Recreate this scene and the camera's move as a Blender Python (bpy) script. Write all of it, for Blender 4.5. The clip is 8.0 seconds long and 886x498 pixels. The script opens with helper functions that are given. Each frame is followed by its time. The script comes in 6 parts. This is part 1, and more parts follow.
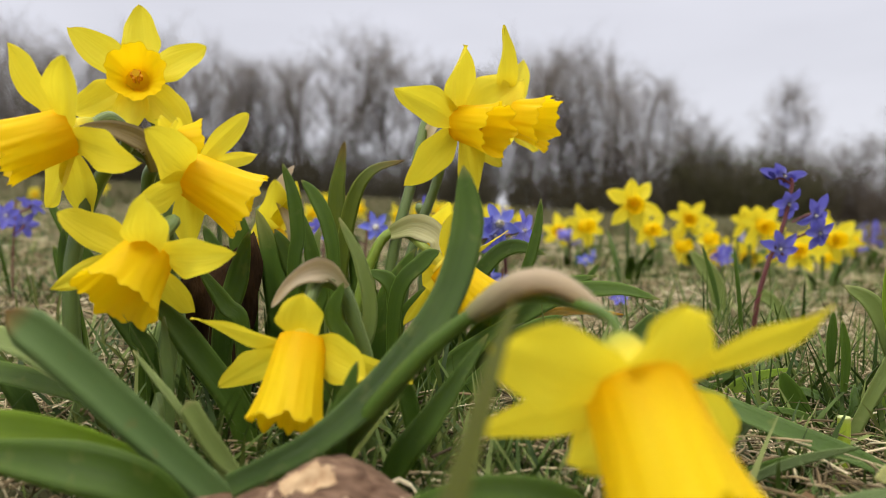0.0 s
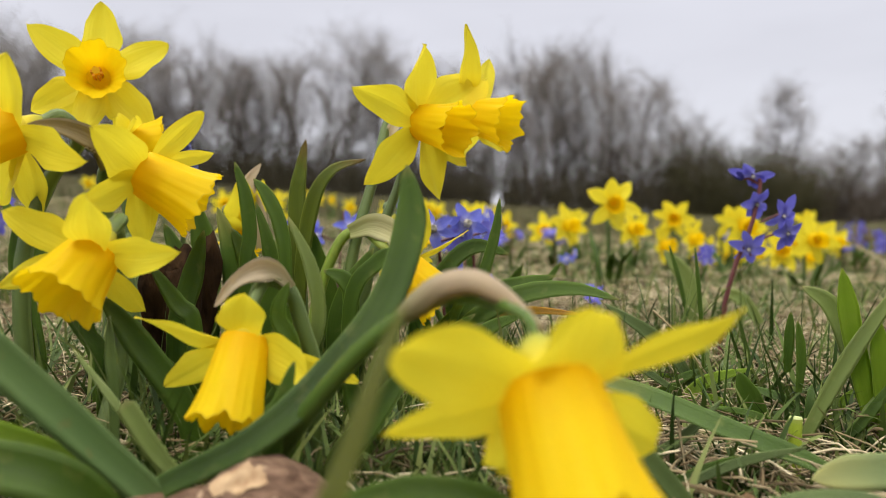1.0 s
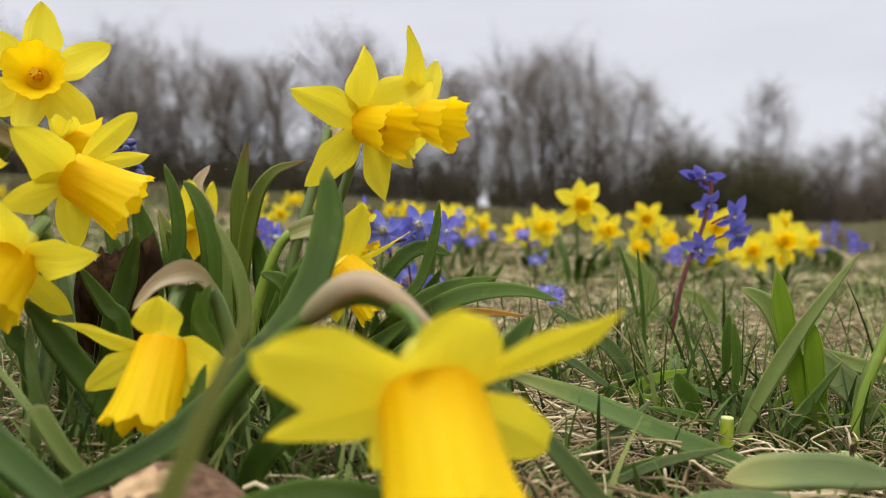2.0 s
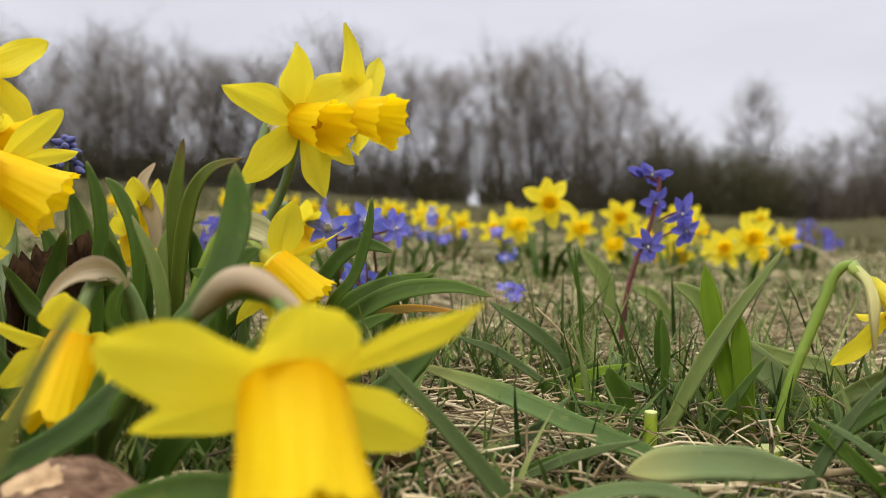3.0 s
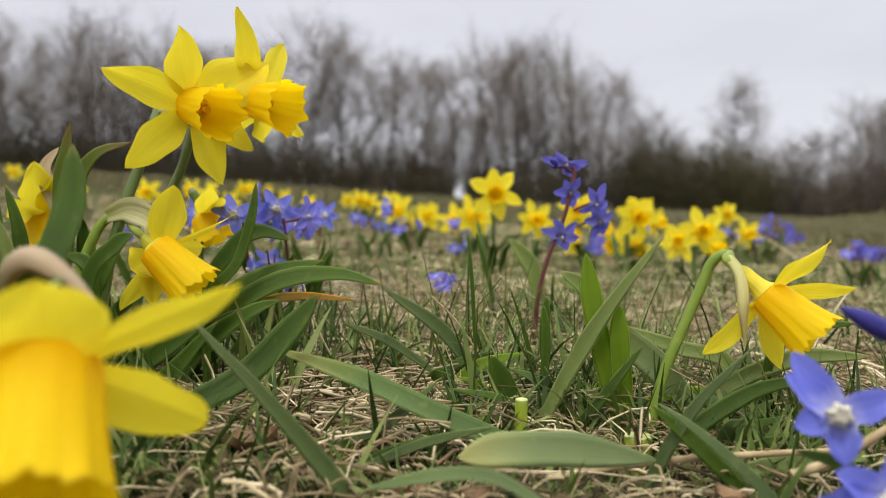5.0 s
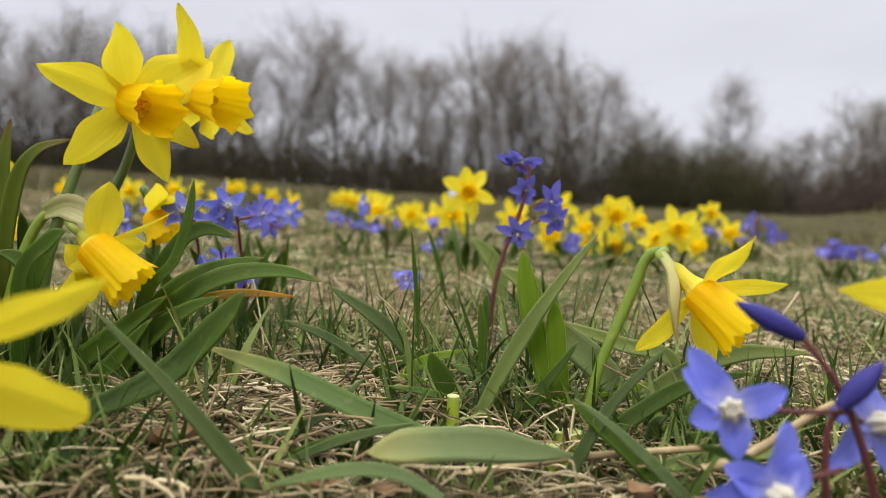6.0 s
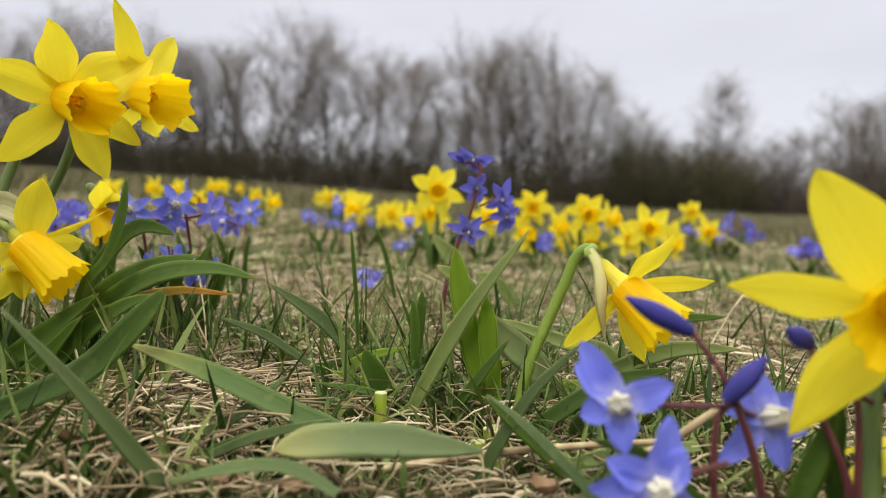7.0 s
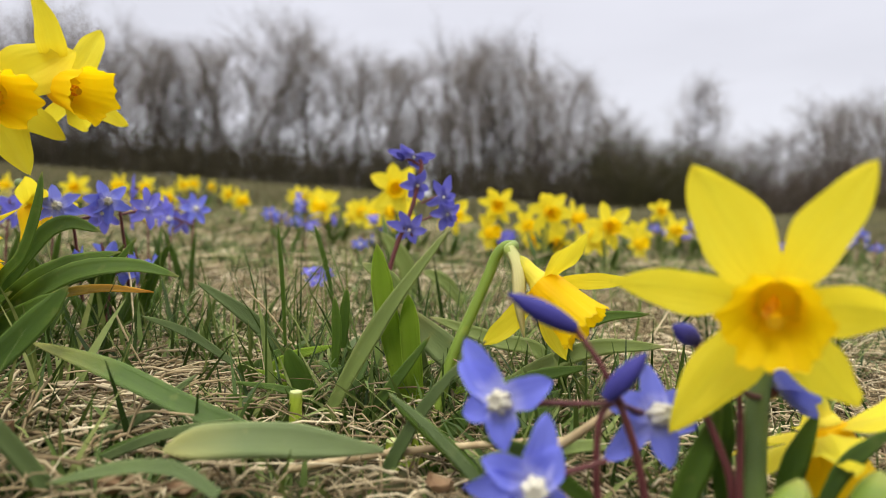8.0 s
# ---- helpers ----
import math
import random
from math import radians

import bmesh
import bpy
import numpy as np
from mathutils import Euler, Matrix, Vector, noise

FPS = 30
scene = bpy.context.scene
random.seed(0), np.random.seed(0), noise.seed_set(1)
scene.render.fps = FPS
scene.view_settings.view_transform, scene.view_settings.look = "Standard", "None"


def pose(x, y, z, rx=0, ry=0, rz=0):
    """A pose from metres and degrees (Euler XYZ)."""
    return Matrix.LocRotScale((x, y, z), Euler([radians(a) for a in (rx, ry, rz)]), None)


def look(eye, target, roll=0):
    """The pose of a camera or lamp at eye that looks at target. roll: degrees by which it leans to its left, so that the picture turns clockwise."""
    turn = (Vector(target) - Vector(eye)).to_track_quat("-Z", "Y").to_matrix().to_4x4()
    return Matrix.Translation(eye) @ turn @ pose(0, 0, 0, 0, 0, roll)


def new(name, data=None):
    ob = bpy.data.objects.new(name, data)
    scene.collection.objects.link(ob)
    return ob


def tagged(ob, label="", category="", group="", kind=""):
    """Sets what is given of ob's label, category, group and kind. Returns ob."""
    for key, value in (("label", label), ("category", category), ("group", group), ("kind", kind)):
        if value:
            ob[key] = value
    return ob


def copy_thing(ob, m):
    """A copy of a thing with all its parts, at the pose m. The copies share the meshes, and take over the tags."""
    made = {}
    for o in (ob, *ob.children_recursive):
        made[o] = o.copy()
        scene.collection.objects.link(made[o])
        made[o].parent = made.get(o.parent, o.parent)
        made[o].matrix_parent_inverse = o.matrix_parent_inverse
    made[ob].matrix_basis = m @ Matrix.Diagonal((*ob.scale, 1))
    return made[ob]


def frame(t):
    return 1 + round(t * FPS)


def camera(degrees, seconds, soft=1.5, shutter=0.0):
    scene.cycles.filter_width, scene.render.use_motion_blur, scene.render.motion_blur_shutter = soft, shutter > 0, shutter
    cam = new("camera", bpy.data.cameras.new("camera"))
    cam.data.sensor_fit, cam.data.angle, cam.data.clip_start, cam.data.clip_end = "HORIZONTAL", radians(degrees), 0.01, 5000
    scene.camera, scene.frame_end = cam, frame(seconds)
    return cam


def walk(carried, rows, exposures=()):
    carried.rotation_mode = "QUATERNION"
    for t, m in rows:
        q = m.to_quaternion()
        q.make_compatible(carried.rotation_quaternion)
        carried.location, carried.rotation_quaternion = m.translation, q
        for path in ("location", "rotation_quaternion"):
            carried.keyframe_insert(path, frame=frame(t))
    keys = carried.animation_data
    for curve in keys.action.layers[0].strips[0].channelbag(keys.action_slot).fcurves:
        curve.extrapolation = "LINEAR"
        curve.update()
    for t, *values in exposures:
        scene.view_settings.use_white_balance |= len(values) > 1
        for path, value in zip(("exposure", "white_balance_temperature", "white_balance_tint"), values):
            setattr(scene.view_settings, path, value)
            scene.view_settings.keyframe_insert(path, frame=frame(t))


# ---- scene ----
# camera: slid sideways, a hand's width over the lawn
cam = camera(62.0, 8.0, soft=0.6)
cam.data.dof.use_dof = True
cam.data.dof.focus_distance = 0.245
cam.data.dof.aperture_fstop = 12.0
ROWS = [
    (0.0, -0.0656, -0.0019, 0.0765, 87.82, 0.02, 2.74),
    (0.5, -0.0596, -0.0012, 0.0767, 87.69, -0.14, 2.57),
    (1.0, -0.0533, -0.0010, 0.0769, 87.69, -0.20, 2.34),
    (1.5, -0.0460, 0.0001, 0.0769, 87.74, -0.08, 1.89),
    (2.0, -0.0372, -0.0002, 0.0771, 87.78, -0.11, 1.33),
    (3.5, -0.0084, -0.0008, 0.0757, 87.62, 0.09, 0.29),
    (4.0, 0.0000, 0.0000, 0.0750, 87.54, -0.00, -0.00),
    (4.5, 0.0080, 0.0003, 0.0748, 87.26, -0.29, -0.29),
    (6.0, 0.0356, 0.0001, 0.0740, 87.06, -0.47, -0.92),
    (6.5, 0.0456, 0.0001, 0.0735, 87.07, -0.43, -1.23),
    (7.0, 0.0550, -0.0007, 0.0734, 87.03, -0.47, -1.57),
    (7.5, 0.0642, 0.0001, 0.0733, 87.00, -0.54, -2.05),
    (8.0, 0.0742, 0.0009, 0.0729, 86.95, -0.60, -3.07),
]
walk(cam, [(t, pose(x, y, z, rx, ry, rz)) for t, x, y, z, rx, ry, rz in ROWS], [(0.0, 0.0), (4.5, 0.0), (6.5, 0.04), (8.0, 0.1)])

# overcast sky, brighter overhead, and a soft sun behind the cloud
SUN_UP, SUN_TURN = 50, 200
world = bpy.data.worlds.new("sky")
scene.world = world
world.use_nodes = True
wn, wl = world.node_tree.nodes, world.node_tree.links
wn.clear()
w_out = wn.new("ShaderNodeOutputWorld")
w_bg = wn.new("ShaderNodeBackground")
w_sky = wn.new("ShaderNodeTexSky")
w_sky.sky_type, w_sky.sun_disc = "NISHITA", False
w_sky.sun_elevation, w_sky.sun_rotation = radians(SUN_UP), radians(SUN_TURN)
w_co = wn.new("ShaderNodeTexCoord")
w_sep = wn.new("ShaderNodeSeparateXYZ")
w_ramp = wn.new("ShaderNodeValToRGB")
w_ramp.color_ramp.elements[0].position, w_ramp.color_ramp.elements[0].color = 0.0, (7.6, 7.6, 8.2, 1)
w_ramp.color_ramp.elements[1].position, w_ramp.color_ramp.elements[1].color = 1.0, (36.0, 35.0, 31.0, 1)
for where, tone in ((0.32, (8.1, 8.1, 8.9, 1)), (0.55, (14.5, 14.0, 13.4, 1))):
    w_ramp.color_ramp.elements.new(where).color = tone
w_map = wn.new("ShaderNodeMapping")
w_map.inputs["Scale"].default_value = (1.2, 1.2, 4.5)
w_noise = wn.new("ShaderNodeTexNoise")
w_noise.inputs["Scale"].default_value, w_noise.inputs["Detail"].default_value = 1.6, 4.0
w_cloud = wn.new("ShaderNodeMapRange")
w_cloud.inputs["From Min"].default_value, w_cloud.inputs["From Max"].default_value = 0.3, 0.7
w_cloud.inputs["To Min"].default_value, w_cloud.inputs["To Max"].default_value = 0.9, 1.06
w_mul = wn.new("ShaderNodeVectorMath")
w_mul.operation = "SCALE"
w_mix = wn.new("ShaderNodeMixRGB")
w_mix.inputs[0].default_value = 0.93
wl.new(w_co.outputs["Generated"], w_sep.inputs[0])
wl.new(w_sep.outputs["Z"], w_ramp.inputs[0])
wl.new(w_co.outputs["Generated"], w_map.inputs[0])
wl.new(w_map.outputs[0], w_noise.inputs["Vector"])
wl.new(w_noise.outputs[0], w_cloud.inputs["Value"])
wl.new(w_ramp.outputs[0], w_mul.inputs[0])
wl.new(w_cloud.outputs[0], w_mul.inputs["Scale"])
wl.new(w_sky.outputs[0], w_mix.inputs[1])
wl.new(w_mul.outputs[0], w_mix.inputs[2])
wl.new(w_mix.outputs[0], w_bg.inputs[0])
w_bg.inputs[1].default_value = 0.1
wl.new(w_bg.outputs[0], w_out.inputs[0])
sun = new("sun", bpy.data.lights.new("sun", "SUN"))
sun.data.energy, sun.data.angle, sun.data.color = 1.5, radians(12), (1.0, 0.94, 0.82)
sun.matrix_world = look((0, 0, 0), (-math.sin(radians(SUN_TURN)) * math.cos(radians(SUN_UP)), -math.cos(radians(SUN_TURN)) * math.cos(radians(SUN_UP)), -math.sin(radians(SUN_UP))))


# materials -----------------------------------------------------------------
def material(name):
    m = bpy.data.materials.new(name)
    m.use_nodes = True
    m.node_tree.nodes.clear()
    return m, m.node_tree.nodes, m.node_tree.links


def mix_colour(nodes, links, factor, a, b):
    """A colour between a and b (colours or sockets) by the socket factor."""
    n = nodes.new("ShaderNodeMixRGB")
    if isinstance(factor, float):
        n.inputs[0].default_value = factor
    else:
        links.new(factor, n.inputs[0])
    for i, c in ((1, a), (2, b)):
        if isinstance(c, tuple):
            n.inputs[i].default_value = (*c, 1)
        else:
            links.new(c, n.inputs[i])
    return n.outputs[0]


def span(nodes, links, socket, lo, hi, to_lo=0.0, to_hi=1.0):
    n = nodes.new("ShaderNodeMapRange")
    links.new(socket, n.inputs["Value"])
    for key, v in (("From Min", lo), ("From Max", hi), ("To Min", to_lo), ("To Max", to_hi)):
        n.inputs[key].default_value = v
    return n.outputs[0]


def grain(nodes, links, co, scale, stretch=(1, 1, 1), detail=4.0):
    mp = nodes.new("ShaderNodeMapping")
    mp.inputs["Scale"].default_value = stretch
    links.new(co, mp.inputs[0])
    n = nodes.new("ShaderNodeTexNoise")
    n.inputs["Scale"].default_value, n.inputs["Detail"].default_value = scale, detail
    links.new(mp.outputs[0], n.inputs["Vector"])
    return n.outputs[0]


def thin(nodes, links, colour, rough, through_part, height=None, bump=0.2, dist=0.0005, glow=None, spec=0.4):
    """Leaf or petal: a soft gloss over a body that lets light through."""
    out = nodes.new("ShaderNodeOutputMaterial")
    b = nodes.new("ShaderNodeBsdfPrincipled")
    b.inputs["Roughness"].default_value = rough
    b.inputs["Specular IOR Level"].default_value = spec
    links.new(colour, b.inputs["Base Color"])
    t = nodes.new("ShaderNodeBsdfTranslucent")
    links.new(glow or colour, t.inputs[0])
    mx = nodes.new("ShaderNodeMixShader")
    mx.inputs[0].default_value = through_part
    links.new(b.outputs[0], mx.inputs[1])
    links.new(t.outputs[0], mx.inputs[2])
    links.new(mx.outputs[0], out.inputs[0])
    if height:
        bp = nodes.new("ShaderNodeBump")
        bp.inputs["Strength"].default_value, bp.inputs["Distance"].default_value = bump, dist
        links.new(height, bp.inputs["Height"])
        links.new(bp.outputs[0], b.inputs["Normal"])
        links.new(bp.outputs[0], t.inputs["Normal"])


def uv_and_place(nodes, links):
    co = nodes.new("ShaderNodeTexCoord")
    sep = nodes.new("ShaderNodeSeparateXYZ")
    links.new(co.outputs["UV"], sep.inputs[0])
    return co.outputs["UV"], sep.outputs["X"], sep.outputs["Y"], co.outputs["Object"]


def petal_material(name, base, far, deep, through_part=0.35, stretch=(5, 0.8, 1)):
    m, n, l = material(name)
    uv, u, v, place = uv_and_place(n, l)
    folds = grain(n, l, uv, 1.0, stretch, 2.0)
    veins = grain(n, l, uv, 1.0, (stretch[0] * 5, 2.2, 1), 2.0)
    blotch = grain(n, l, place, 140.0)
    info = n.new("ShaderNodeObjectInfo")
    c = mix_colour(n, l, span(n, l, v, 0.0, 0.45), base, far)
    c = mix_colour(n, l, span(n, l, folds, 0.35, 0.75, 0.0, 0.55), c, deep)
    c = mix_colour(n, l, span(n, l, veins, 0.5, 0.8, 0.0, 0.05), c, deep)
    c = mix_colour(n, l, span(n, l, blotch, 0.55, 0.8, 0.0, 0.35), c, deep)
    c = mix_colour(n, l, span(n, l, info.outputs["Random"], 0.0, 1.0, 0.0, 0.30), c, deep)
    c = mix_colour(n, l, span(n, l, v, 0.975, 1.0, 0.0, 0.55), c, tuple(0.55 * x + 0.02 for x in deep))
    h = n.new("ShaderNodeMath")
    h.operation = "MULTIPLY_ADD"
    h.inputs[1].default_value = 14.0
    l.new(folds, h.inputs[0])
    l.new(veins, h.inputs[2])
    thin(n, l, c, 0.55, through_part, h.outputs[0], 0.14, 0.0006, spec=0.18)
    return m


def leaf_material(name, dark, light, tip, through_part=0.22, tip_from=0.93, rough=0.32):
    m, n, l = material(name)
    uv, u, v, place = uv_and_place(n, l)
    stripes = grain(n, l, uv, 1.0, (60, 1.2, 1), 3.0)
    broad = grain(n, l, place, 45.0)
    info = n.new("ShaderNodeObjectInfo")
    c = mix_colour(n, l, span(n, l, stripes, 0.3, 0.8, 0.0, 0.35), dark, light)
    c = mix_colour(n, l, span(n, l, broad, 0.35, 0.75, 0.0, 0.6), c, light)
    c = mix_colour(n, l, span(n, l, info.outputs["Random"], 0, 1, 0.0, 0.55), c, light)
    c = mix_colour(n, l, span(n, l, v, 0.45, 1.0, 0.0, 0.45), c, tuple(1.15 * x for x in light))
    c = mix_colour(n, l, span(n, l, v, tip_from, 1.0), c, tip)
    # a thin pale margin, and darker towards the middle
    off = n.new("ShaderNodeMath")
    off.operation = "PINGPONG"
    off.inputs[1].default_value = 0.5
    l.new(u, off.inputs[0])
    c = mix_colour(n, l, span(n, l, off.outputs[0], 0.015, 0.06, 0.6, 0.0), c, tuple(min(0.8, 1.7 * x + 0.02) for x in light))
    c = mix_colour(n, l, span(n, l, off.outputs[0], 0.12, 0.5, 0.0, 0.35), c, dark)
    worn = grain(n, l, place, 210.0)
    c = mix_colour(n, l, span(n, l, worn, 0.60, 0.80, 0.0, 0.28), c, tip)
    thin(n, l, c, rough, through_part, stripes, 0.5, 0.0005, spec=0.36)
    return m


def solid_material(name, a, b, scale, rough=0.8, bump=0.5, dist=0.001, stretch=(1, 1, 1), spec=0.3, extra=None):
    m, n, l = material(name)
    co = n.new("ShaderNodeTexCoord")
    fine = grain(n, l, co.outputs["Object"], scale, stretch, 6.0)
    broad = grain(n, l, co.outputs["Object"], scale * 0.17, stretch, 3.0)
    c = mix_colour(n, l, span(n, l, fine, 0.3, 0.7), a, b)
    c = mix_colour(n, l, span(n, l, broad, 0.35, 0.7, 0.0, 0.6), c, a)
    if extra:
        patch = grain(n, l, co.outputs["Object"], extra[1], (1, 1, 1), 2.0)
        c = mix_colour(n, l, span(n, l, patch, extra[2], extra[2] + 0.03), c, extra[0])
    out = n.new("ShaderNodeOutputMaterial")
    p = n.new("ShaderNodeBsdfPrincipled")
    p.inputs["Roughness"].default_value, p.inputs["Specular IOR Level"].default_value = rough, spec
    l.new(c, p.inputs["Base Color"])
    bp = n.new("ShaderNodeBump")
    bp.inputs["Strength"].default_value, bp.inputs["Distance"].default_value = bump, dist
    l.new(fine, bp.inputs["Height"])
    l.new(bp.outputs[0], p.inputs["Normal"])
    l.new(p.outputs[0], out.inputs[0])
    return m


def blade_material(name, colours, rough=0.5, through_part=0.2):
    """Grass or straw: each blade takes its own colour from the ramp."""
    m, n, l = material(name)
    geo = n.new("ShaderNodeNewGeometry")
    ramp = n.new("ShaderNodeValToRGB")
    e = ramp.color_ramp.elements
    while len(e) < len(colours):
        e.new(0.5)
    for i, c in enumerate(colours):
        e[i].position, e[i].color = i / (len(colours) - 1), (*c, 1)
    l.new(geo.outputs["Random Per Island"], ramp.inputs[0])
    co = n.new("ShaderNodeTexCoord")
    spots = grain(n, l, co.outputs["Object"], 160.0)
    c = mix_colour(n, l, span(n, l, spots, 0.45, 0.8, 0.0, 0.4), ramp.outputs[0], tuple(0.45 * x for x in colours[0]))
    thin(n, l, c, rough, through_part, spec=0.22)
    return m


M_PETAL = petal_material("petal_yellow", (0.85, 0.70, 0.022), (0.87, 0.765, 0.050), (0.80, 0.65, 0.024), 0.45)
M_PETAL_PALE = petal_material("petal_pale_yellow", (0.80, 0.66, 0.05), (0.86, 0.76, 0.04), (0.74, 0.62, 0.04), 0.45)
M_CORONA = petal_material("corona_deep_yellow", (0.94, 0.638, 0.003), (0.95, 0.737, 0.007), (0.93, 0.587, 0.003), 0.50, (9, 0.5, 1))
M_TUBE = petal_material("flower_tube", (0.22, 0.28, 0.055), (0.80, 0.68, 0.06), (0.62, 0.56, 0.06), 0.35)
M_STAMEN = solid_material("stamen_orange", (0.62, 0.24, 0.01), (0.80, 0.44, 0.02), 900, 0.7, 0.3, 0.0002)
M_LEAF = leaf_material("leaf_green", (0.027, 0.068, 0.007), (0.118, 0.205, 0.024), (0.30, 0.30, 0.09), 0.38, 0.95, 0.38)
M_LEAF_BRIGHT = leaf_material("leaf_bright_green", (0.160, 0.275, 0.015), (0.330, 0.470, 0.050), (0.36, 0.42, 0.08), 0.58, 0.95, 0.42)
M_LEAF_DULL = leaf_material("leaf_grey_green", (0.050, 0.088, 0.024), (0.135, 0.188, 0.060), (0.20, 0.22, 0.09), 0.2, 0.95, 0.5)
M_LEAF_GREY = leaf_material("leaf_grey_pale", (0.140, 0.195, 0.076), (0.250, 0.320, 0.130), (0.42, 0.40, 0.14), 0.25, 0.62, 0.34)
M_LEAF_TIPPED = leaf_material("leaf_yellowing_tip", (0.038, 0.085, 0.011), (0.110, 0.190, 0.032), (0.34, 0.34, 0.09), 0.3, 0.72, 0.30)
M_LEAF_OLIVE = leaf_material("leaf_olive", (0.080, 0.095, 0.012), (0.150, 0.165, 0.026), (0.22, 0.20, 0.05), 0.3)
M_LEAF_AGED = leaf_material("leaf_aged_brown", (0.065, 0.100, 0.010), (0.160, 0.205, 0.026), (0.17, 0.085, 0.03), 0.25, 0.74)
M_LEAF_PALE = leaf_material("leaf_pale_green", (0.120, 0.178, 0.042), (0.245, 0.305, 0.090), (0.40, 0.38, 0.16))
M_LEAF_BROWN = leaf_material("leaf_browned_tip", (0.075, 0.145, 0.042), (0.190, 0.285, 0.100), (0.30, 0.13, 0.04), 0.2, 0.86)
M_LEAF_ORANGE = leaf_material("leaf_orange_edge", (0.05, 0.09, 0.010), (0.36, 0.30, 0.03), (0.72, 0.32, 0.015), 0.3, 0.50)
M_STEM = leaf_material("stem_green", (0.07, 0.115, 0.03), (0.14, 0.195, 0.06), (0.20, 0.24, 0.08), 0.12)
M_STEM_GREEN = leaf_material("stem_fresh_green", (0.045, 0.095, 0.014), (0.125, 0.205, 0.034), (0.18, 0.22, 0.06), 0.15)
M_STEM_YELLOW = leaf_material("stem_yellow_green", (0.13, 0.22, 0.025), (0.25, 0.34, 0.055), (0.40, 0.42, 0.10), 0.15, 0.78)
M_STUB = leaf_material("stub_yellow_green", (0.24, 0.34, 0.025), (0.40, 0.50, 0.06), (0.42, 0.46, 0.14), 0.2)
M_CUT = solid_material("cut_stem_top", (0.36, 0.42, 0.16), (0.52, 0.55, 0.28), 600, 0.6, 0.3, 0.0003)
M_SPATHE = petal_material("spathe_papery", (0.44, 0.42, 0.24), (0.70, 0.60, 0.46), (0.54, 0.44, 0.31), 0.4, (12, 1.4, 1))
M_SPATHE_DARK = petal_material("spathe_dark_papery", (0.20, 0.19, 0.07), (0.33, 0.27, 0.15), (0.17, 0.12, 0.065), 0.3, (10, 1.5, 1))
M_SPATHE_NEAR = petal_material("spathe_olive_to_brown", (0.20, 0.25, 0.08), (0.58, 0.45, 0.34), (0.38, 0.31, 0.20), 0.35, (10, 1.4, 1))
M_SPATHE_PALE = petal_material("spathe_pale_straw", (0.56, 0.60, 0.26), (0.78, 0.72, 0.38), (0.62, 0.60, 0.28), 0.45, (12, 1.4, 1))
M_SPATHE_GREEN = petal_material("spathe_pale_green", (0.36, 0.40, 0.14), (0.62, 0.60, 0.36), (0.44, 0.42, 0.22), 0.4, (12, 1.4, 1))
M_BLUE = petal_material("tepal_blue", (0.70, 0.70, 0.90), (0.20, 0.235, 0.80), (0.13, 0.145, 0.66), 0.35, (7, 0.8, 1))
M_BLUE_MID = petal_material("tepal_blue_violet", (0.46, 0.45, 0.80), (0.20, 0.195, 0.72), (0.13, 0.125, 0.58), 0.35, (7, 0.8, 1))
M_BELL = petal_material("bell_grey_blue", (0.09, 0.10, 0.33), (0.17, 0.19, 0.48), (0.08, 0.085, 0.28), 0.2, (6, 1, 1))
M_BUD = petal_material("bud_dark_blue", (0.045, 0.04, 0.22), (0.055, 0.05, 0.30), (0.03, 0.03, 0.15), 0.12, (14, 1, 1))
M_WHITE = petal_material("crown_white", (0.80, 0.80, 0.84), (0.88, 0.86, 0.78), (0.80, 0.77, 0.68), 0.45)
M_RED_STEM = leaf_material("stem_dark_red", (0.085, 0.022, 0.028), (0.17, 0.055, 0.055), (0.15, 0.05, 0.05), 0.08)
M_BARK = solid_material("bark_grey_brown", (0.062, 0.052, 0.046), (0.125, 0.105, 0.094), 6.0, 0.9, 0.6, 0.02)
M_TWIG = solid_material("twig_grey_brown", (0.19, 0.166, 0.155), (0.30, 0.272, 0.258), 2.0, 0.9, 0.1, 0.01)
M_THICKET = solid_material("thicket_brown", (0.045, 0.040, 0.024), (0.10, 0.085, 0.055), 1.2, 0.9, 0.2, 0.02)
M_THICKET_OLIVE = solid_material("thicket_olive", (0.046, 0.044, 0.020), (0.092, 0.085, 0.040), 1.2, 0.9, 0.2, 0.02)
M_THICKET_GREY = solid_material("thicket_grey_brown", (0.062, 0.048, 0.036), (0.135, 0.110, 0.090), 1.2, 0.9, 0.2, 0.02)
M_LITTER = blade_material("leaf_litter", [(0.030, 0.022, 0.013), (0.060, 0.044, 0.026), (0.085, 0.066, 0.036), (0.045, 0.042, 0.020)], 0.8, 0.1)
M_ROT = solid_material("rotten_wood", (0.012, 0.007, 0.004), (0.060, 0.033, 0.017), 220, 0.95, 1.0, 0.004, (1, 1, 0.35), 0.05)
M_BULB = solid_material("bulb_skin", (0.060, 0.028, 0.016), (0.25, 0.155, 0.105), 260, 0.7, 0.9, 0.0020, (1, 2.2, 2.2), 0.25, ((0.36, 0.25, 0.17), 160, 0.64))
M_BULB_FLESH = solid_material("bulb_flesh", (0.26, 0.15, 0.08), (0.58, 0.43, 0.27), 330, 0.7, 0.4, 0.001)
M_STALK = solid_material("dry_stalk", (0.30, 0.22, 0.12), (0.52, 0.42, 0.26), 300, 0.6, 0.3, 0.0004, (1, 1, 0.2))
M_DEAD = solid_material("dead_leaf", (0.15, 0.085, 0.045), (0.32, 0.21, 0.12), 220, 0.7, 0.4, 0.0006)
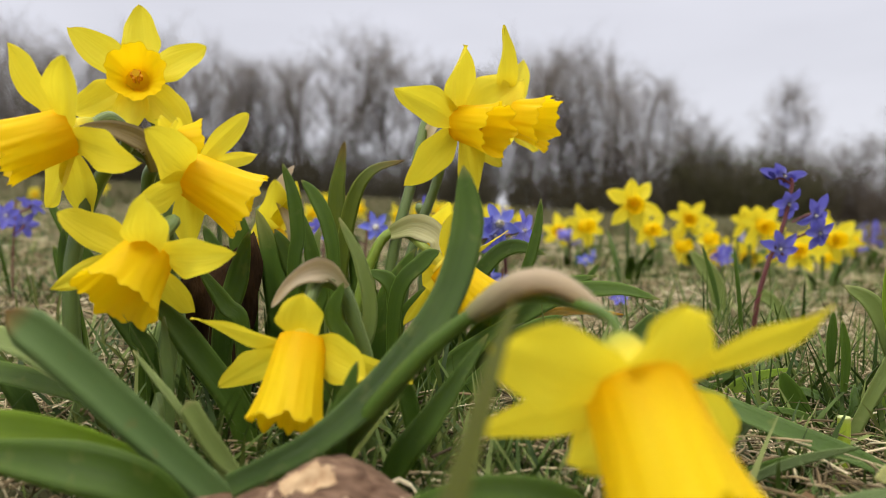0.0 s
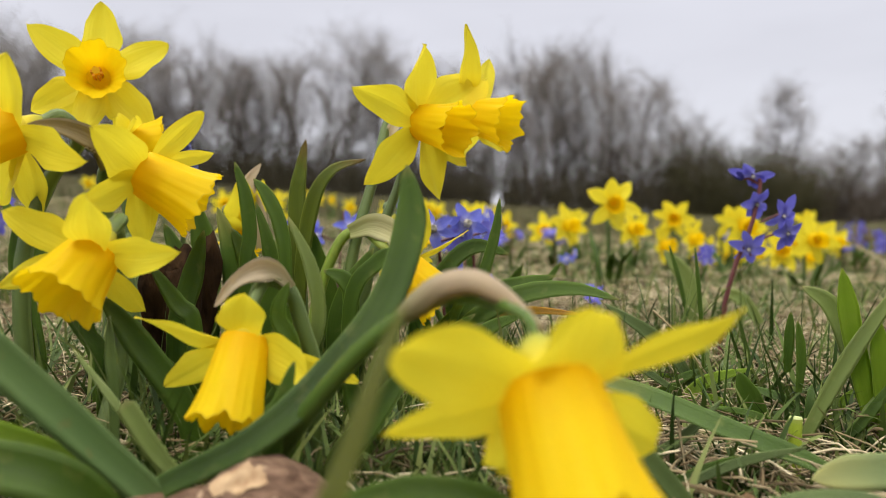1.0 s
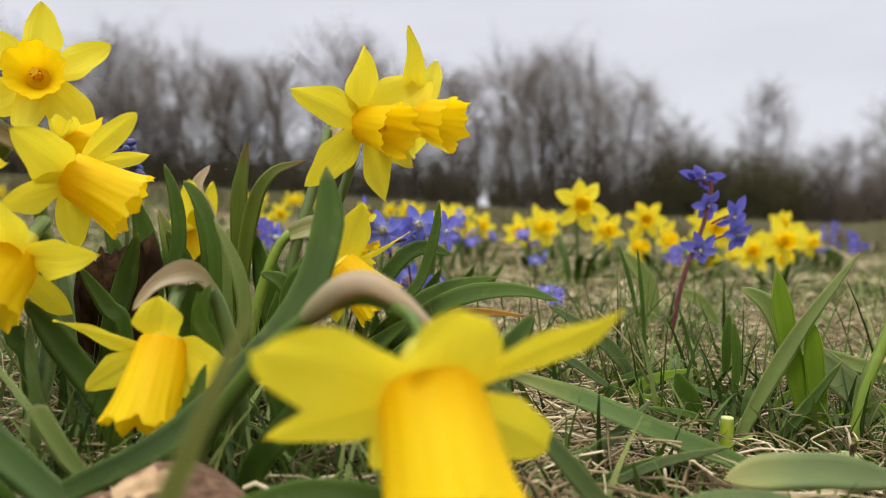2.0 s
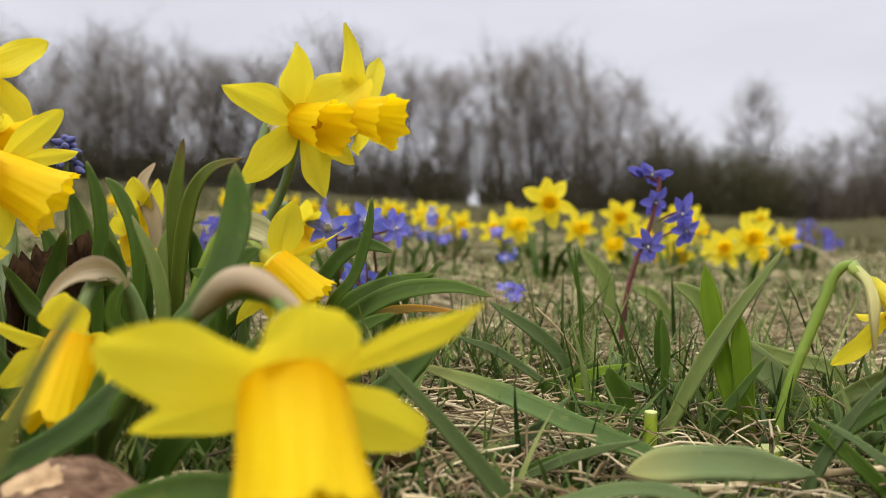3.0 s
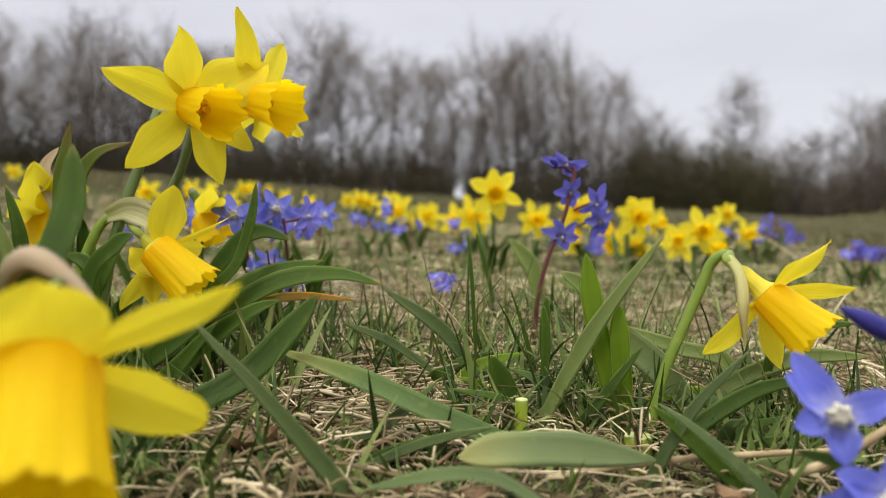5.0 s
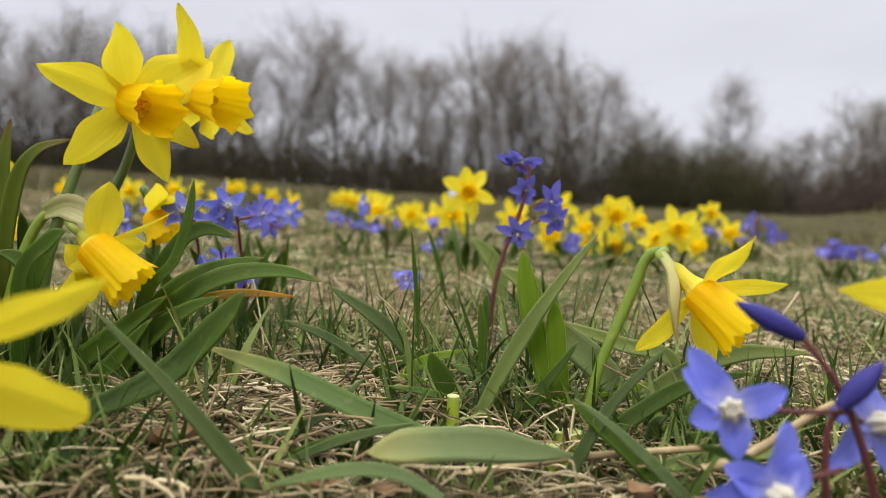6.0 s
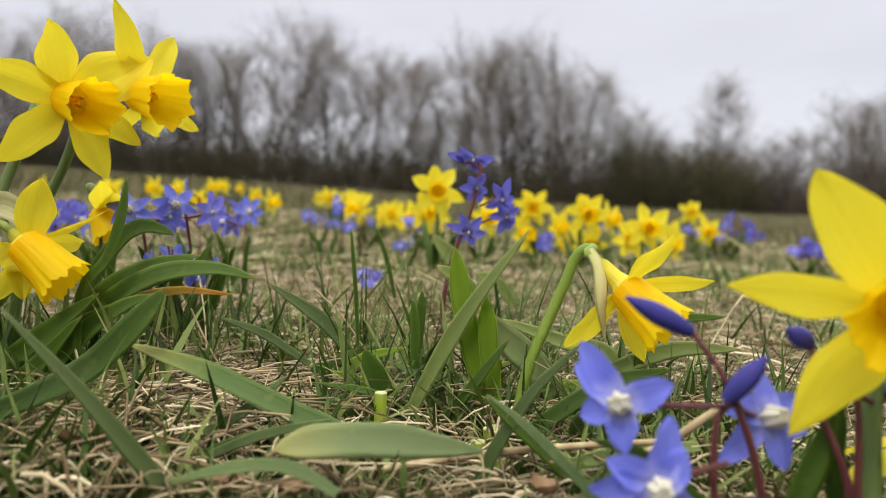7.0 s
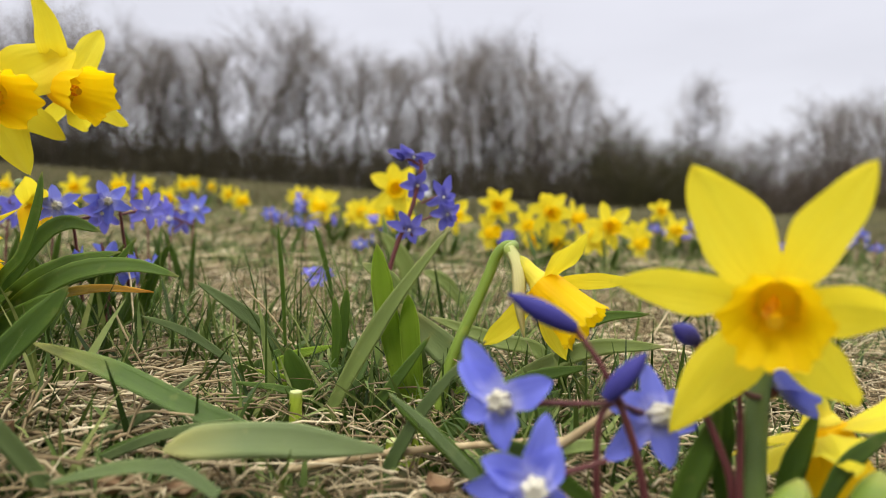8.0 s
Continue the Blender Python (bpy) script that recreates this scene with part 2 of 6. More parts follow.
M_GRASS = blade_material("grass_blades", [(0.020, 0.043, 0.008), (0.052, 0.092, 0.017), (0.115, 0.170, 0.038), (0.25, 0.285, 0.095)])
M_STRAW = blade_material("straw", [(0.070, 0.048, 0.024), (0.33, 0.255, 0.145), (0.12, 0.082, 0.043), (0.66, 0.55, 0.36), (0.22, 0.155, 0.085), (0.42, 0.33, 0.195), (0.86, 0.75, 0.54), (0.16, 0.115, 0.06), (0.09, 0.068, 0.032)], 0.55, 0.15)
M_TURF = blade_material("turf_far", [(0.07, 0.085, 0.03), (0.13, 0.12, 0.06), (0.22, 0.18, 0.11), (0.10, 0.11, 0.045)], 0.7, 0.15)


def ground_material():
    m, n, l = material("meadow_soil")
    co = n.new("ShaderNodeTexCoord")
    fine = grain(n, l, co.outputs["Object"], 260.0, (1, 1, 1), 8.0)
    mid = grain(n, l, co.outputs["Object"], 22.0, (1, 1, 1), 5.0)
    wide = grain(n, l, co.outputs["Object"], 0.55, (1, 1, 1), 6.0)
    c = mix_colour(n, l, span(n, l, fine, 0.35, 0.7), (0.010, 0.008, 0.005), (0.045, 0.033, 0.021))
    c = mix_colour(n, l, span(n, l, mid, 0.4, 0.65, 0.0, 0.6), c, (0.075, 0.085, 0.032))
    c = mix_colour(n, l, span(n, l, wide, 0.35, 0.68, 0.15, 0.75), c, (0.092, 0.086, 0.042))
    out = n.new("ShaderNodeOutputMaterial")
    p = n.new("ShaderNodeBsdfPrincipled")
    p.inputs["Roughness"].default_value, p.inputs["Specular IOR Level"].default_value = 0.95, 0.1
    l.new(c, p.inputs["Base Color"])
    bp = n.new("ShaderNodeBump")
    bp.inputs["Strength"].default_value, bp.inputs["Distance"].default_value = 0.8, 0.004
    l.new(fine, bp.inputs["Height"])
    l.new(bp.outputs[0], p.inputs["Normal"])
    l.new(p.outputs[0], out.inputs[0])
    return m


M_GROUND = ground_material()


# shapes ----------------------------------------------------------------------
class Shape:
    """Vertices, faces and uv of one mesh, in the world's metres."""

    def __init__(self):
        self.v, self.f, self.uv = [], [], []

    def grid(self, rows, close=False, uv=None, flip=False):
        """A sheet through rows of points."""
        b, nr, nc = len(self.v), len(rows), len(rows[0])
        for r in rows:
            self.v.extend(r)
        for i in range(nr - 1):
            for j in range(nc if close else nc - 1):
                k = (j + 1) % nc
                q = [(i, j), (i, k), (i + 1, k), (i + 1, j)]
                t = [(j / (nc - 1), i / (nr - 1)), ((j + 1) / (nc - 1), i / (nr - 1)), ((j + 1) / (nc - 1), (i + 1) / (nr - 1)), (j / (nc - 1), (i + 1) / (nr - 1))]
                self.f.append([b + a * nc + c for a, c in q])
                self.uv.append(t)
        return self

    def cap(self, ring, v=1.0):
        b = len(self.v)
        self.v.extend(ring)
        self.f.append(list(range(b, b + len(ring))))
        self.uv.append([(0.5, v)] * len(ring))
        return self

    def mesh(self, name, pivot, smooth=True):
        me = bpy.data.meshes.new(name)
        me.from_pydata([tuple(Vector(p) - pivot) for p in self.v], [], self.f)
        lay = me.uv_layers.new(name="UVMap")
        lay.data.foreach_set("uv", [c for t in self.uv for p in t for c in p])
        me.polygons.foreach_set("use_smooth", [smooth] * len(me.polygons))
        me.update()
        return me


PLACE = {}


def thing(name, at, label, category, group="", kind=""):
    ob = new(name)
    ob.location = at
    ob.empty_display_size = 0.01
    PLACE[ob.name] = Vector(at)
    return tagged(ob, label, category, group, kind)


def part(name, shape, mat, parent=None, label="", pivot=None, smooth=True):
    at = Vector(pivot) if pivot is not None else (PLACE[parent.name] if parent else Vector())
    ob = new(name, shape.mesh(name, at, smooth))
    ob.data.materials.append(mat)
    if parent:
        ob.parent = parent
        ob.location = at - PLACE[parent.name]
    else:
        ob.location = at
    PLACE[ob.name] = at
    return tagged(ob, label)


def curve_points(pts, n):
    """n + 1 points on a smooth curve through pts."""
    pts = [Vector(p) for p in pts]
    ext = [2 * pts[0] - pts[1], *pts, 2 * pts[-1] - pts[-2]]
    out = []
    for i in range(n + 1):
        s = i / n * (len(pts) - 1)
        k = min(int(s), len(pts) - 2)
        t = s - k
        a, b, c, d = ext[k:k + 4]
        out.append(0.5 * (2 * b + (c - a) * t + (2 * a - 5 * b + 4 * c - d) * t * t + (3 * b - a - 3 * c + d) * t ** 3))
    return out


def tangents(p):
    return [(p[min(i + 1, len(p) - 1)] - p[max(i - 1, 0)]).normalized() for i in range(len(p))]


def tube(pts, r0, r1, n=14, sides=8, bulge=None, ends=True):
    p = curve_points(pts, n)
    tg = tangents(p)
    side = tg[0].orthogonal().normalized()
    rows = []
    for i, (q, t) in enumerate(zip(p, tg)):
        side = (side - side.dot(t) * t).normalized()
        up = t.cross(side)
        k = i / n
        r = r0 + (r1 - r0) * k
        if bulge:
            r *= bulge(k)
        rows.append([q + r * (math.cos(a) * side + math.sin(a) * up) for a in (2 * math.pi * j / sides for j in range(sides))])
    s = Shape().grid(rows, close=True)
    if ends:
        s.cap(rows[-1]).cap(rows[0][::-1], 0.0)
    return s


def strap(pts, width, face, n=18, thick=0.0008, fold=0.42, point=0.3, foot=0.6, twist=0.0, wave=0.0):
    """A strap leaf with a channel, thick in the middle: through pts, its flat side towards face."""
    p = curve_points(pts, n)
    tg = tangents(p)
    face = Vector(face).normalized()
    rows = []
    for i, (q, t) in enumerate(zip(p, tg)):
        k = i / n
        side = t.cross(face).normalized()
        nor = side.cross(t).normalized()
        if twist:
            a = twist * k
            side, nor = math.cos(a) * side + math.sin(a) * nor, math.cos(a) * nor - math.sin(a) * side
        w = 0.5 * width * (foot + (1 - foot) * min(1, k * 2.4)) * min(1.0, max(0.0, (1 - k) / point)) ** 0.62 + 0.0002
        w *= 1 + wave * math.sin(9 * k + width * 3000)
        ring = []
        for x in (-1, -0.6, 0, 0.6, 1):
            ring.append(q + side * (w * x) + nor * (fold * w * (x * x - 0.4) + 0.5 * thick * (1 - x * x)))
        for x in (0.6, 0, -0.6):
            ring.append(q + side * (w * x) + nor * (fold * w * (x * x - 0.4) - 0.5 * thick * (1 - x * x) * 1.4))
        rows.append(ring)
    s = Shape()
    b = len(rows[0])
    s.grid(rows, close=True)
    s.uv = [[(min(c[0] * (b - 1), b - c[0] * (b - 1)) / 4.0, c[1]) for c in t] for t in s.uv]
    return s.cap(rows[0][::-1], 0.0)


def basis(axis):
    """Two directions across axis, the first as upright as can be."""
    axis = Vector(axis).normalized()
    x = Vector((0, 0, 1)) - axis.z * axis
    if x.length < 0.15:
        x = Vector((0, 1, 0)) - axis.y * axis
    x.normalize()
    return axis, x, axis.cross(x)


def tepal_shape(root, way, normal, length, width, curl=0.0, cup=0.12, bend=0.0, seed=0, nv=10, nu=8, sharp=1.0):
    """A pointed petal from root along way; curl lifts its tip along normal, bend swings it sideways."""
    rnd = random.Random(seed)
    way = Vector(way).normalized()
    normal = (Vector(normal) - Vector(normal).dot(way) * way).normalized()
    side = normal.cross(way)
    ph, am, fq = rnd.uniform(0, 6), rnd.uniform(0.05, 0.13), rnd.uniform(4.5, 8.0)
    tip, twist, keel = rnd.uniform(-0.55, 0.35), rnd.uniform(-0.45, 0.45), rnd.uniform(0.10, 0.22)
    lop = rnd.uniform(-0.10, 0.10)
    rows = []
    for i in range(nv + 1):
        v = i / nv
        w = 0.5 * width * (0.46 + 0.54 * math.sin(min(1, v / 0.5) * math.pi / 2)) * max(0.0, 1 - max(0, (v - 0.38) / 0.62) ** 1.75) ** (0.85 * sharp)
        w = max(w, 0.0002)
        end = max(0.0, v - 0.62) ** 2
        mid = Vector(root) + way * (length * (v - 0.12 * curl * curl * v * v - 0.5 * tip * tip * end)) + normal * (length * (curl * v * v * 0.6 + tip * end)) + side * (bend * length * v * v)
        t = twist * v
        sd, nr = math.cos(t) * side + math.sin(t) * normal, math.cos(t) * normal - math.sin(t) * side
        row = []
        for j in range(nu + 1):
            u = 2 * j / nu - 1
            lift = cup * w * (u * u - 0.3) - keel * w * math.exp(-(u * 4) ** 2) + am * width * math.sin(fq * v + 2.2 * u + ph) * u * u
            edge = 1 + (0.05 * math.sin(2 * fq * v + ph) + lop * math.sin(math.pi * v)) * (1 if u > 0 else -1) * abs(u)
            row.append(mid + sd * (w * u * edge) + nr * lift)
        rows.append(row)
    return Shape().grid(rows)


def corona_shape(root, axis, length, r0, r1, seed=0, frill=0.10, sides=48, rings=9, flare=2.2):
    """A ribbed trumpet with a ruffled, notched rim."""
    rnd = random.Random(seed)
    a, x, y = basis(axis)
    ph = [rnd.uniform(0, 6.28) for _ in range(6)]
    rows = []
    for i in range(rings + 1):
        k = i / rings
        ring = []
        for j in range(sides):
            g = 2 * math.pi * j / sides
            ruff = 0.8 * math.sin(6 * g + ph[0] + 0.5 * math.sin(g + ph[4])) + 0.45 * math.sin(11 * g + ph[1]) + 0.25 * math.sin(19 * g + ph[2])
            notch = 1.1 * abs(math.sin(4.5 * g + ph[5])) ** 0.7 + 0.8 * abs(math.sin(10 * g + ph[2])) - 1.1
            r = r0 + (r1 - r0) * (0.66 * k ** 0.75 + 0.34 * k ** (flare + 2.5))
            r *= 1 + 0.018 * min(1, 0.2 + k) * math.sin(12 * g + ph[3]) + 0.014 * k * math.sin(24 * g + ph[1]) + frill * ruff * (0.09 * k + 0.50 * k ** 4)
            z = length * k * (1 + frill * (0.30 * ruff + 0.60 * notch) * k ** 4)
            ring.append(Vector(root) + a * z + r * (math.cos(g) * x + math.sin(g) * y))
        rows.append(ring)
    s = Shape().grid(rows, close=True)
    return s.cap(rows[0][::-1], 0.0)


SEED = [100]


def seed():
    SEED[0] += 1
    return SEED[0]


def add_flower(plant, heart, axis, tepals, trumpet=0.020, mouth=0.0105, throat=0.0062, tube_len=0.0035, frill=0.11, petal=None, face=(0, 0, 0), neck=None, ovary=0.0013, stamens=6, pistil=0.0095, lift=0.0, sharp=0.82, nv=14, sides=80, rings=12):
    """A daffodil's flower under plant. tepals: (degrees round the axis from upright, degrees forward, metres long, metres wide, curl, turn towards face).
    Returns the back end of its ovary."""
    heart = Vector(heart)
    a, x, y = basis(axis)
    back = heart - a * (tube_len + 0.005)
    body = tube([back, back + a * 0.0025, back + a * 0.005, heart - a * 0.0025, heart - a * 0.0013], ovary, throat, 14, 12,
                lambda k: 1 + 0.06 * math.exp(-((k - 0.2) / 0.13) ** 2) - 0.28 * math.exp(-((k - 0.6) / 0.25) ** 2) - 0.16 * math.exp(-((k - 1) / 0.12) ** 2), False)
    fl = part("flower", body, M_TUBE, plant, "", heart)
    for i, (turn, fwd, length, width, curl, open_up) in enumerate(tepals):
        g, f = radians(turn), radians(fwd)
        out = math.cos(g) * x + math.sin(g) * y
        way = math.cos(f) * out + math.sin(f) * a
        nor = (math.cos(f) * a - math.sin(f) * out) * (1 - open_up) + Vector(face) * open_up
        root = heart + out * throat * 0.55 + a * (0.0004 * (i % 2))
        sd = seed()
        part("tepal", tepal_shape(root, way, nor, length - throat * 0.55, width * 1.16, curl + 0.25 * (((sd * 29) % 7) / 3 - 1), 0.14, 0.06 * (((sd * 53) % 9) / 4 - 1), sd, nv, 8, sharp), petal or M_PETAL, fl, "", root)
    part("corona", corona_shape(heart + a * (lift - 0.001), a, trumpet - lift, neck or throat, mouth, seed(), frill, sides, rings, 2.2 if neck is None else 0.3), M_CORONA, fl, "deep yellow frilled trumpet", heart)
    for i in range(stamens):
        g = i * math.pi / 3 + 0.4
        o = math.cos(g) * x + math.sin(g) * y
        p0 = heart + o * 0.0012
        part("stamen", tube([p0, p0 + a * 0.004 + o * 0.0006, p0 + a * 0.0075 + o * 0.0004], 0.0003, 0.0006, 5, 5), M_STAMEN, fl, "", p0)
    part("pistil", tube([heart, heart + a * pistil * 0.5, heart + a * pistil], 0.0005, 0.0009, 7, 8, lambda k: 0.8 + 0.7 * k ** 4), M_CORONA, fl, "", heart)
    return back, a


def even_tepals(length, fwd=0.0, curl=0.0, start=0.0, rnd=None):
    rnd = rnd or random
    return [(start + 60 * i + rnd.uniform(-7, 7), fwd + rnd.uniform(-14, 10), length * rnd.uniform(0.92, 1.06), length * rnd.uniform(0.38, 0.48), curl + rnd.uniform(-0.3, 0.3), 0.0) for i in range(6)]


def add_stem(plant, pts, back, axis, r=0.0023, mat=None, name="stem", slim=0.8):
    """A stem through pts that bends over into the flower's ovary."""
    part(name, tube([*pts, Vector(back) - Vector(axis) * 0.004, Vector(back) + Vector(axis) * 0.001], r * 1.15, r * slim, 26, 8), mat or M_STEM, plant, "", pts[0])


def add_leaf(plant, pts, width, face=(0, -1, 0.25), mat=None, label="", **kw):
    return part("leaf", strap(pts, width, face, **kw), mat or M_LEAF, plant, label, pts[0])


def add_spathe(plant, pts, width, mat=None, face=(0, -1, 0.2), label="withered papery spathe", **kw):
    o = dict(n=14, thick=0.0004, fold=0.7, point=0.5, foot=0.5)
    o.update(kw)
    return part("spathe", strap(pts, width, face, **o), mat or M_SPATHE, plant, label, pts[0])


# the meadow: rises to the back and to one side --------------------------------
def ground_z(x, y):
    far = max(0.0, y - 0.25)
    roll = -0.060 * max(-24, min(30, x)) * min(1.0, 0.45 + y * 0.35)
    z = roll + 0.021 * min(far, 70) + 0.0035 * noise.noise(Vector((x * 9, y * 9, 0))) + 0.01 * min(1, far) * noise.noise(Vector((x * 1.3, y * 1.3, 3)))
    z += 2.3 * math.exp(-((x - 30.5) / 7) ** 2 - ((y - 39) / 6) ** 2)
    return z + min(0.25, 0.02 * far) * noise.noise(Vector((x * 0.11, y * 0.11, 7)))


def steps(stops):
    """Coordinates that run through stops (value, step) with steps that widen between them."""
    out, v = [], stops[0][0]
    for (a, s), (b, s2) in zip(stops, stops[1:]):
        while v < b - 1e-6:
            out.append(v)
            k = (v - a) / (b - a)
            v += s * (s2 / s) ** k
        v = b
    return out + [stops[-1][0]]


def make_ground():
    half = steps([(0, 0.012), (0.5, 0.02), (3, 0.15), (30, 2.0), (900, 90)])
    xs = [-v for v in half[:0:-1]] + half
    ys = [-v for v in steps([(0, 0.05), (2, 0.5), (700, 90)])[:0:-1]] + steps([(0, 0.012), (0.9, 0.02), (4, 0.12), (60, 2.0), (1400, 120)])
    s = Shape().grid([[Vector((x, y, ground_z(x, y))) for x in xs] for y in ys])
    g = part("ground", s, M_GROUND)
    tagged(g, "spring meadow soil under straw and thin grass", "ground", "", "structure")


make_ground()


# bare trees along the far edge --------------------------------------------------
def limb_mesh(segments, sides):
    """One mesh of tapering twigs; segments: lists of (point, radius)."""
    v, f = [], []
    for seg in segments:
        b = len(v)
        for i, (p, r) in enumerate(seg):
            t = (seg[min(i + 1, len(seg) - 1)][0] - seg[max(i - 1, 0)][0]).normalized()
            s = t.orthogonal().normalized()
            u = t.cross(s)
            v.extend(p + r * (math.cos(a) * s + math.sin(a) * u) for a in (2 * math.pi * j / sides for j in range(sides)))
        for i in range(len(seg) - 1):
            for j in range(sides):
                k = (j + 1) % sides
                f.append((b + i * sides + j, b + i * sides + k, b + (i + 1) * sides + k, b + (i + 1) * sides + j))
    sh = Shape()
    sh.v, sh.f, sh.uv = v, f, [[(0, 0)] * 4] * len(f)
    return sh


def grow(rnd, at, way, length, radius, n, droop=0.0, wander=0.22):
    pts, p, w = [(at.copy(), radius)], at.copy(), way.normalized()
    for i in range(n):
        w = (w + Vector((rnd.gauss(0, wander), rnd.gauss(0, wander), rnd.gauss(0, wander * 0.7) + droop))).normalized()
        p = p + w * (length / n)
        pts.append((p.copy(), radius * (1 - 0.8 * (i + 1) / n)))
    return pts


def bare_tree(k):
    """A leafless tree, 10 m high: a few trunks, limbs and a rounded crown of fine rising twigs."""
    rnd = random.Random(900 + k)
    wide = (1.15, 1.4, 0.9, 1.55, 1.2, 1.3, 1.05)[k % 7]
    low = (0.16, 0.24, 0.30, 0.12, 0.20, 0.28, 0.10)[k % 7]
    tree = thing("bare_tree", (0, 0, 0), "leafless grey-brown tree with a fine twiggy crown", "tree", "bare trees at the meadow's edge")
    stems = []
    count = (1, 2, 1, 3, 2, 3, 4)[k % 7]
    for s in range(count):
        g = 6.28 * s / count + rnd.uniform(-0.5, 0.5)
        lean = 0.0 if count == 1 else rnd.uniform(0.06, 0.16)
        stems.append(grow(rnd, Vector((0.2 * math.cos(g), 0.2 * math.sin(g), 0)), Vector((lean * math.cos(g), lean * math.sin(g), 1)), rnd.uniform(7.6, 9.2), rnd.uniform(0.05, 0.09), 10, 0.03, 0.07))
    limbs, twigs = [], []
    for st in stems:
        for i in range(30 // count + 10):
            q = low + (0.97 - low) * rnd.random() ** 0.8
            j = q * (len(st) - 1.01)
            a, b = st[int(j)], st[int(j) + 1]
            p = a[0].lerp(b[0], j - int(j))
            g = rnd.uniform(0, 6.28)
            # long below the middle, short at the top: a rounded outline
            reach = wide * math.sqrt(max(0.05, 1 - ((q - 0.42) / 0.62) ** 2))
            w = Vector((math.cos(g) * 0.75, math.sin(g) * 0.75, rnd.uniform(0.55, 1.15)))
            limbs.append(grow(rnd, p, w, rnd.uniform(1.7, 3.3) * reach, a[1] * 0.38 + 0.007, 6, 0.05, 0.16))
    for lb in limbs:
        for i in range(10):
            j = rnd.uniform(0.8, len(lb) - 1.02)
            a, b = lb[int(j)], lb[int(j) + 1]
            p = a[0].lerp(b[0], j - int(j))
            w = (b[0] - a[0]).normalized() + Vector((rnd.gauss(0, 0.65), rnd.gauss(0, 0.65), rnd.gauss(0.12, 0.4)))
            tw = grow(rnd, p, w, rnd.uniform(0.6, 1.5), 0.0070, 4, 0.03)
            twigs.append(tw)
            for q in range(4):
                c = tw[rnd.randrange(1, 4)][0]
                twigs.append(grow(rnd, c, w + Vector((rnd.gauss(0, 0.6), rnd.gauss(0, 0.6), rnd.gauss(0.1, 0.4))), rnd.uniform(0.3, 0.9), 0.0042, 2, 0.03))
    trunk = part("trunk", limb_mesh(stems, 8), M_BARK, tree)
    part("limb", limb_mesh(limbs, 5), M_BARK, trunk)
    part("crown", limb_mesh(twigs, 3), M_TWIG, tree, "haze of fine bare twigs")
    return tree


USED = {}


def settle(kind, make, k, m):
    """The first of a kind is made and moved to its place, later ones are copies."""
    if (kind, k) in USED:
        ob = copy_thing(USED[kind, k], m)
        ob.matrix_basis = m
        return ob
    USED[kind, k] = make(k)
    USED[kind, k].matrix_basis = m
    return USED[kind, k]


def plant_tree(x, y, height, k, turn, spread=1.0):
    s = height / 10
    settle("tree", bare_tree, k, Matrix.LocRotScale((x, y, ground_z(x, y) - 0.1), Euler((0, 0, radians(turn))), (s * spread, s * spread, s)))


# the wood's skyline: (sideways, upwards) per metre of distance
SKYLINE = ((-0.75, 0.28), (-0.60, 0.28), (-0.55, 0.285), (-0.49, 0.275), (-0.42, 0.24), (-0.37, 0.25), (-0.29, 0.25), (-0.25, 0.225), (-0.17, 0.28), (-0.125, 0.25),
           (-0.095, 0.212), (-0.05, 0.215), (0.0, 0.233), (0.06, 0.226), (0.127, 0.245), (0.165, 0.237), (0.227, 0.218), (0.265, 0.195), (0.303, 0.14), (0.335, 0.10),
           (0.47, 0.10), (0.51, 0.122), (0.55, 0.15), (0.60, 0.18), (0.67, 0.18), (0.90, 0.19))


def skyline(s):
    for (a, h), (b, h2) in zip(SKYLINE, SKYLINE[1:]):
        if a <= s <= b:
            return h + (h2 - h) * (s - a) / (b - a)
    return 0.19


def tree_line():
    rnd = random.Random(41)
    s = -0.74
    while s < 0.88:
        d = rnd.uniform(42, 50)
        x = s * d
        top = 0.075 + d * skyline(s) * (rnd.uniform(0.93, 1.03) if 0.0 < s < 0.3 else rnd.uniform(0.84, 1.03))
        plant_tree(x, d, max(2.5, top - ground_z(x, d)), rnd.randrange(7), rnd.uniform(0, 360), rnd.uniform(0.9, 1.3))
        s += rnd.uniform(0.016, 0.040)
    plant_tree(0.405 * 47, 47, 9.4, 2, 40, 1.25)
    plant_tree(0.42 * 48, 48, 8.6, 6, 100, 0.9)
    # lower growth between and behind them
    s = -0.74
    while s < 0.88:
        d = rnd.uniform(46, 54)
        plant_tree(s * d, d, max(2.6, d * skyline(s) * rnd.uniform(0.35, 0.66)), rnd.randrange(7), rnd.uniform(0, 360), rnd.uniform(1.2, 1.7))
        s += rnd.uniform(0.016, 0.036)


tree_line()


